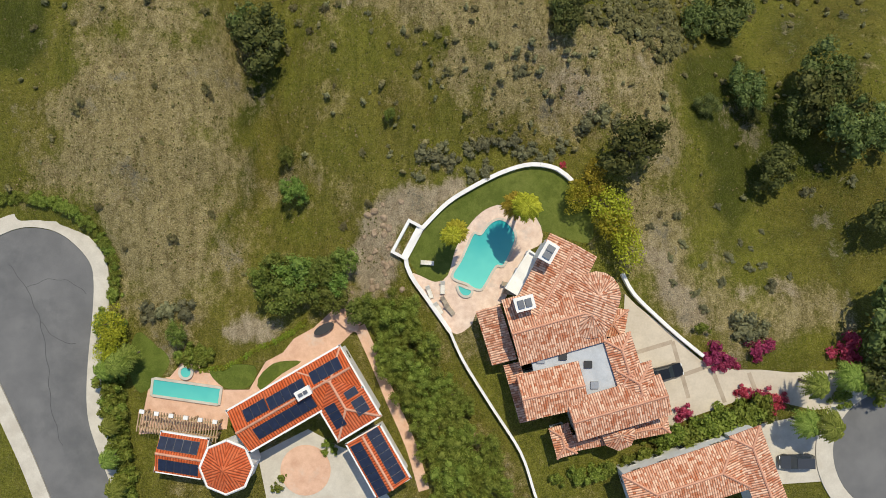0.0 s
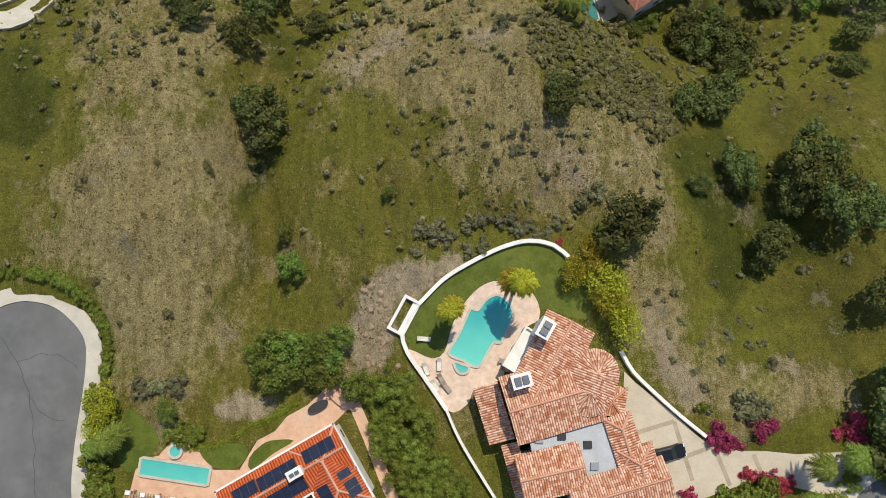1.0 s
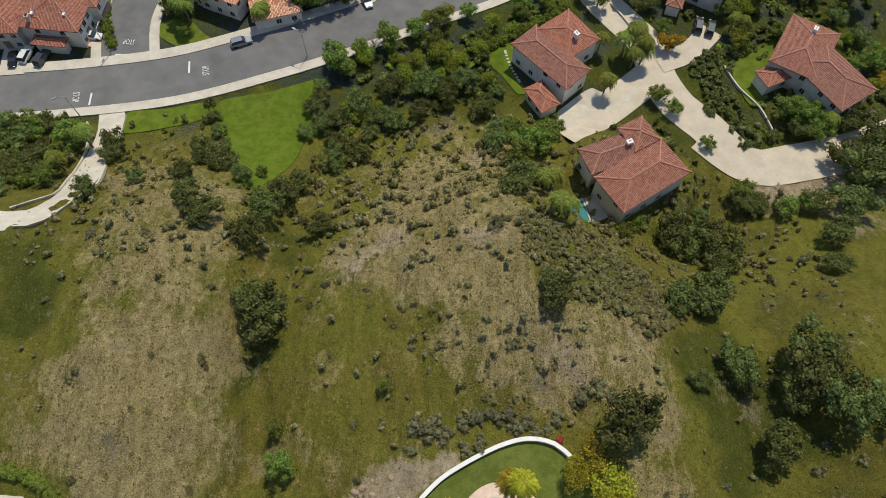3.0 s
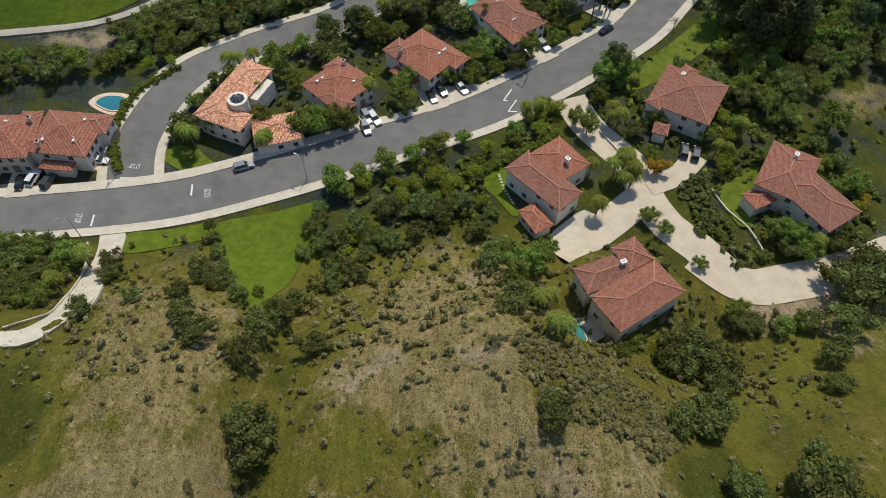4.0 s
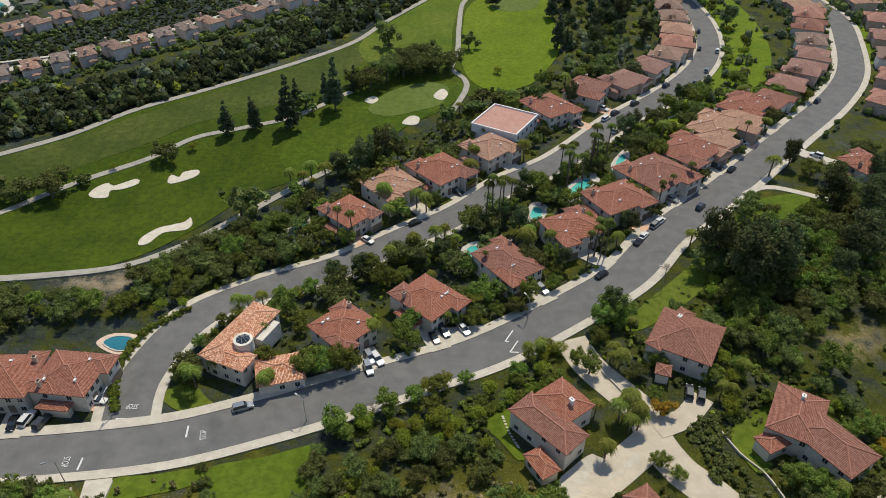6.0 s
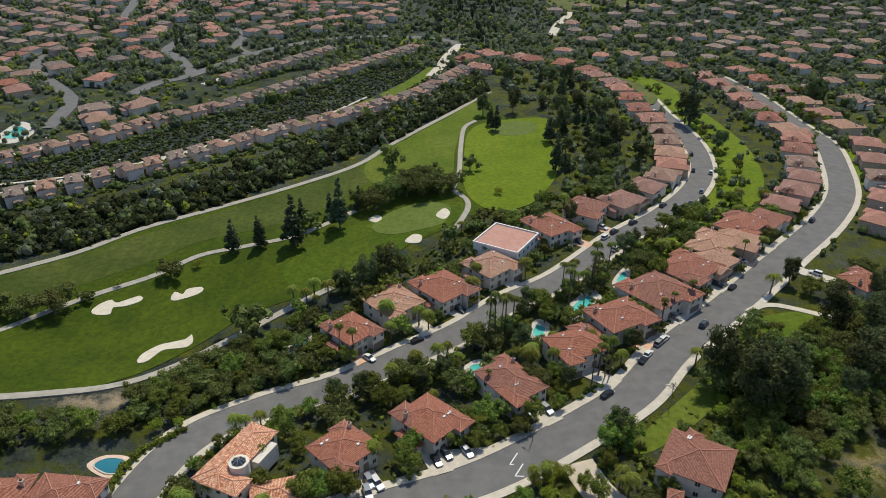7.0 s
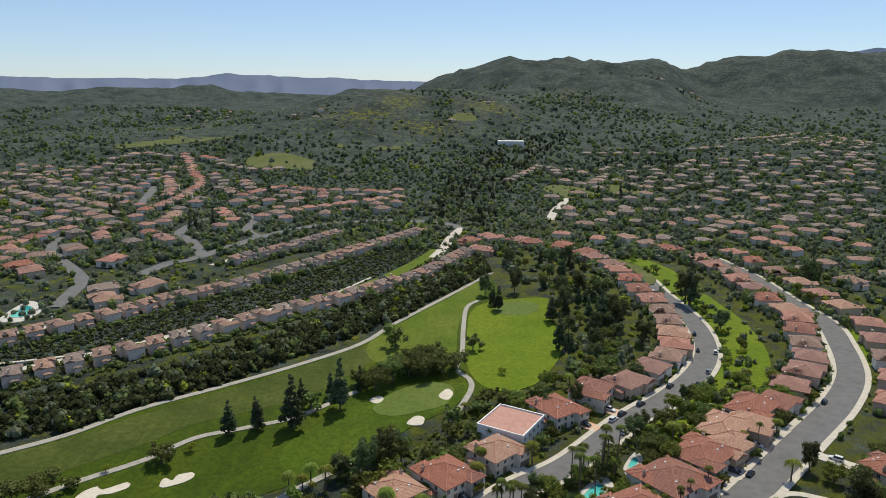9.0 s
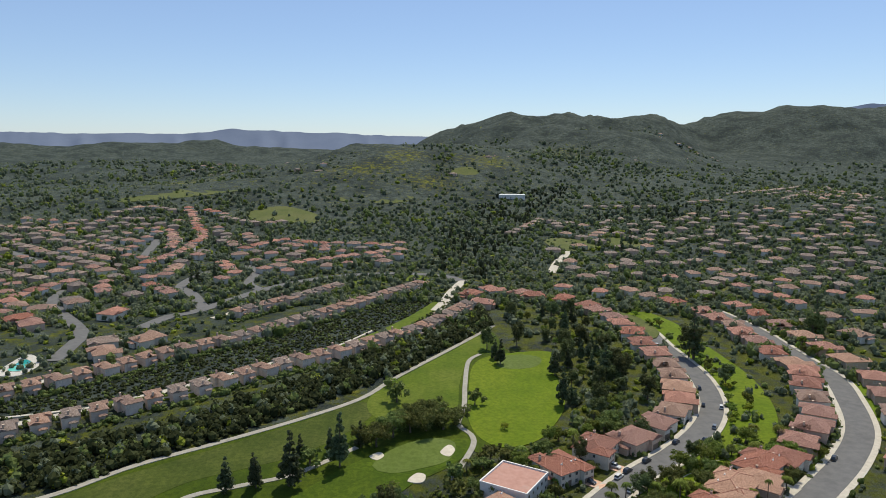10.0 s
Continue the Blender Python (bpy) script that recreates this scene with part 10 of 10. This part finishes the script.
yards = {"green": [], "dark": [], "lime": []}
for outline, count in (([(-59.4, 113.0), (-44.4, 146.5), (-23.9, 160.1), (5.8, 181.2), (33.0, 208.3), (78.7, 254.5), (108.9, 286.0), (163.7, 286.9), (132.6, 241.2), (72.9, 184.5), (41.5, 151.2), (9.6, 131.8), (-19.2, 113.9)], 620), ([(-49.0, 154.3), (-52.4, 190.6), (-43.7, 205.9), (-18.1, 226.8), (-2.1, 250.7), (25.0, 269.3), (64.0, 302.4), (88.8, 303.1), (44.1, 237.7), (11.7, 200.7), (-15.2, 178.5), (-37.0, 159.9)], 420), ([(30.5, 124.7), (52.1, 145.7), (78.8, 150.4), (86.1, 115.0), (98.5, 97.9), (94.1, 84.1), (73.6, 75.3), (64.9, 80.9), (62.2, 99.2), (52.7, 102.4), (37.8, 116.7)], 330), ([(64.8, 132.6), (74.9, 153.5), (93.7, 172.6), (142.4, 195.0), (130.2, 144.5), (107.6, 109.9), (83.9, 109.6), (73.6, 132.7)], 160), ([(-118.7, 123.7), (-117.5, 138.6), (-101.6, 140.1), (-87.3, 142.2), (-75.5, 162.8), (-62.1, 176.4), (-41.4, 190.1), (-33.1, 181.4), (-45.0, 158.4), (-62.0, 143.4), (-80.3, 134.9), (-96.0, 130.2)], 120), ([(-25.4, 97.9), (9.0, 108.2), (29.3, 126.7), (29.9, 118.8), (10.1, 101.8), (-0.1, 93.2), (-17.4, 93.0)], 90), ([(-25.3, 78.4), (-17.3, 91.4), (-2.6, 98.2), (10.1, 101.8), (13.3, 88.5), (0.0, 85.0), (-9.1, 78.3), (-18.3, 63.8)], 90)):
    o, got = np.array(outline), 0
    for _ in range(count * 6):
        x, y = wrng.uniform(o[:, 0].min(), o[:, 0].max()), wrng.uniform(o[:, 1].min(), o[:, 1].max())
        if got < count and inside((x, y), o) and free_of(x, y, 0.4, 0.9):
            got += 1
            yards[wrng.choices(("green", "dark", "lime"), (5, 5, 1.2))[0]].append((x, y, wrng.uniform(0.5, 1.5)))
for kind, mat in (("green", LEAF_GREEN), ("dark", LEAF_OAK), ("lime", LEAF_LIME)):
    clump_field("garden_shrubs", yards[kind], mat, "shrubs and low plants in the gardens of the valley", "shrubs")
rowside = []
for row in ([(-191.1, 263.3), (-185.5, 268.8), (-160.9, 289.1), (-133.4, 313.6), (-102.4, 346.6), (-85.9, 364.6), (-64.4, 383.6), (-41.3, 410.4), (-21.9, 432.6), (-6.5, 461.5), (11.9, 503.0)], [(-219.8, 306.0), (-203.0, 322.2), (-178.1, 350.9), (-159.1, 378.0), (-140.0, 397.3), (-125.3, 415.8), (-110.2, 440.1), (-90.1, 470.5), (-64.2, 514.3), (-24.5, 578.1)], [(-153.5, 460.4), (-141.2, 484.9), (-119.9, 515.9), (-93.5, 564.0)]):
    line = spline(row, 2.2)
    n = sides_of(line)
    for p, q in zip(line, n):
        for off in (8.5, 11.0, -8.0):
            if wrng.random() < 0.75:
                rowside.append((*(p + q * (off + wrng.uniform(-1.5, 1.5))), wrng.uniform(1.0, 2.6)))
clump_field("row_garden_bushes", rowside, FIELD_GREEN, "green bushes and small trees behind the row houses", "shrubs")


def grass_tufts(count):
    """Dry and green grass tufts near the hilltop, as one mesh of bent blades."""
    rng = np.random.default_rng(3)
    V, F, which, n = [], [], [], 0
    X, Y = rng.uniform(-72, 68, 4 * count), rng.uniform(0, 74, 4 * count)
    D, Z = cover_at(X, Y, np.full(X.shape, 50.0))[0], height(X, Y)
    for x, y, d, z in zip(X.tolist(), Y.tolist(), D.tolist(), Z.tolist()):
        if len(F) >= count * 3:
            break
        if rng.random() > 0.25 + d or math.hypot((x - 7) / 14.5, (y - 3) / 13.5) < 1 or (x < -40 and y < 8) or (y < 8 and x > -8):
            continue
        s = rng.uniform(0.14, 0.36)
        m = 0 if rng.random() < 0.12 + 0.7 * d else 1
        for k in range(3):
            a = rng.uniform(0, 6.28)
            c, e = math.cos(a), math.sin(a)
            w = s * 0.3
            V += [(x - e * w, y + c * w, z), (x + e * w, y - c * w, z), (x + c * s * 0.7, y + e * s * 0.7, z + s * 0.7)]
            F.append((n, n + 1, n + 2))
            which.append(m)
            n += 3
    return mesh_of("grass_tufts", V, F, [DRY_GRASS, GREEN_GRASS], None, which)


DRY_GRASS = foliage("dry_grass_blades", (0.22, 0.17, 0.075), (0.46, 0.37, 0.19), 0.1)
GREEN_GRASS = foliage("green_grass_blades", (0.07, 0.085, 0.015), (0.16, 0.165, 0.035), 0.1)
tagged(new("grass_tufts", grass_tufts(16000)), "tufts of dry and green grass on the hillside", "grass", kind="stuff")
clump_field("slope_thicket", FIELDS["dark"], FIELD_DARK, "dark thicket on the bank above the golf course", "woods", 1.0, True)
clump_field("far_oak_woods", FIELDS["oak"], FIELD_OAK, "dark green woods and scrub on the far hills", "woods", 1.15, True)
pines = []
for outline, count in (([(-21.7, 633.6), (-17.1, 941.3), (53.7, 1174.2), (149.3, 1274.6), (215.3, 1305.9), (139.0, 1102.1), (60.9, 768.0), (39.0, 610.5), (13.8, 596.5)], 300), ([(180.2, 1032.2), (277.6, 1168.8), (448.5, 1131.5), (398.9, 1002.2), (253.6, 995.0)], 70)):
    o, got = np.array(outline), 0
    while got < count:
        x, y = wrng.uniform(o[:, 0].min(), o[:, 0].max()), wrng.uniform(o[:, 1].min(), o[:, 1].max())
        if inside((x, y), o):
            got += 1
            pines.append((x, y, wrng.uniform(1.8, 3.8)))
clump_field("far_pine_wood", pines, LEAF_PINE, "tall dark pines on the far slope", "woods", 1.9)
for x, y, s in [(-7.5, 764.2, 1.00), (208.9, 827.4, 1.20), (189.7, 787.7, 1.10), (314.6, 844.2, 1.00), (-218.6, 574.7, 1.20), (-218.1, 586.6, 1.00), (-207.9, 599.4, 1.10), (-307.5, 620.7, 1.20), (-315.4, 648.4, 1.00), (-203.0, 773.5, 1.10), (167.6, 803.8, 0.90), (136.2, 395.4, 1.80), (239.0, 454.4, 1.40)]:
    plant("cypress", x, y, 1.7 * s)
clump_field("far_green_woods", FIELDS["green"], FIELD_GREEN, "mid-green trees among the far houses", "woods", 1.1, True)
clump_field("far_spring_trees", FIELDS["lime"], LEAF_LIME, "yellow-green trees among the far houses", "woods")
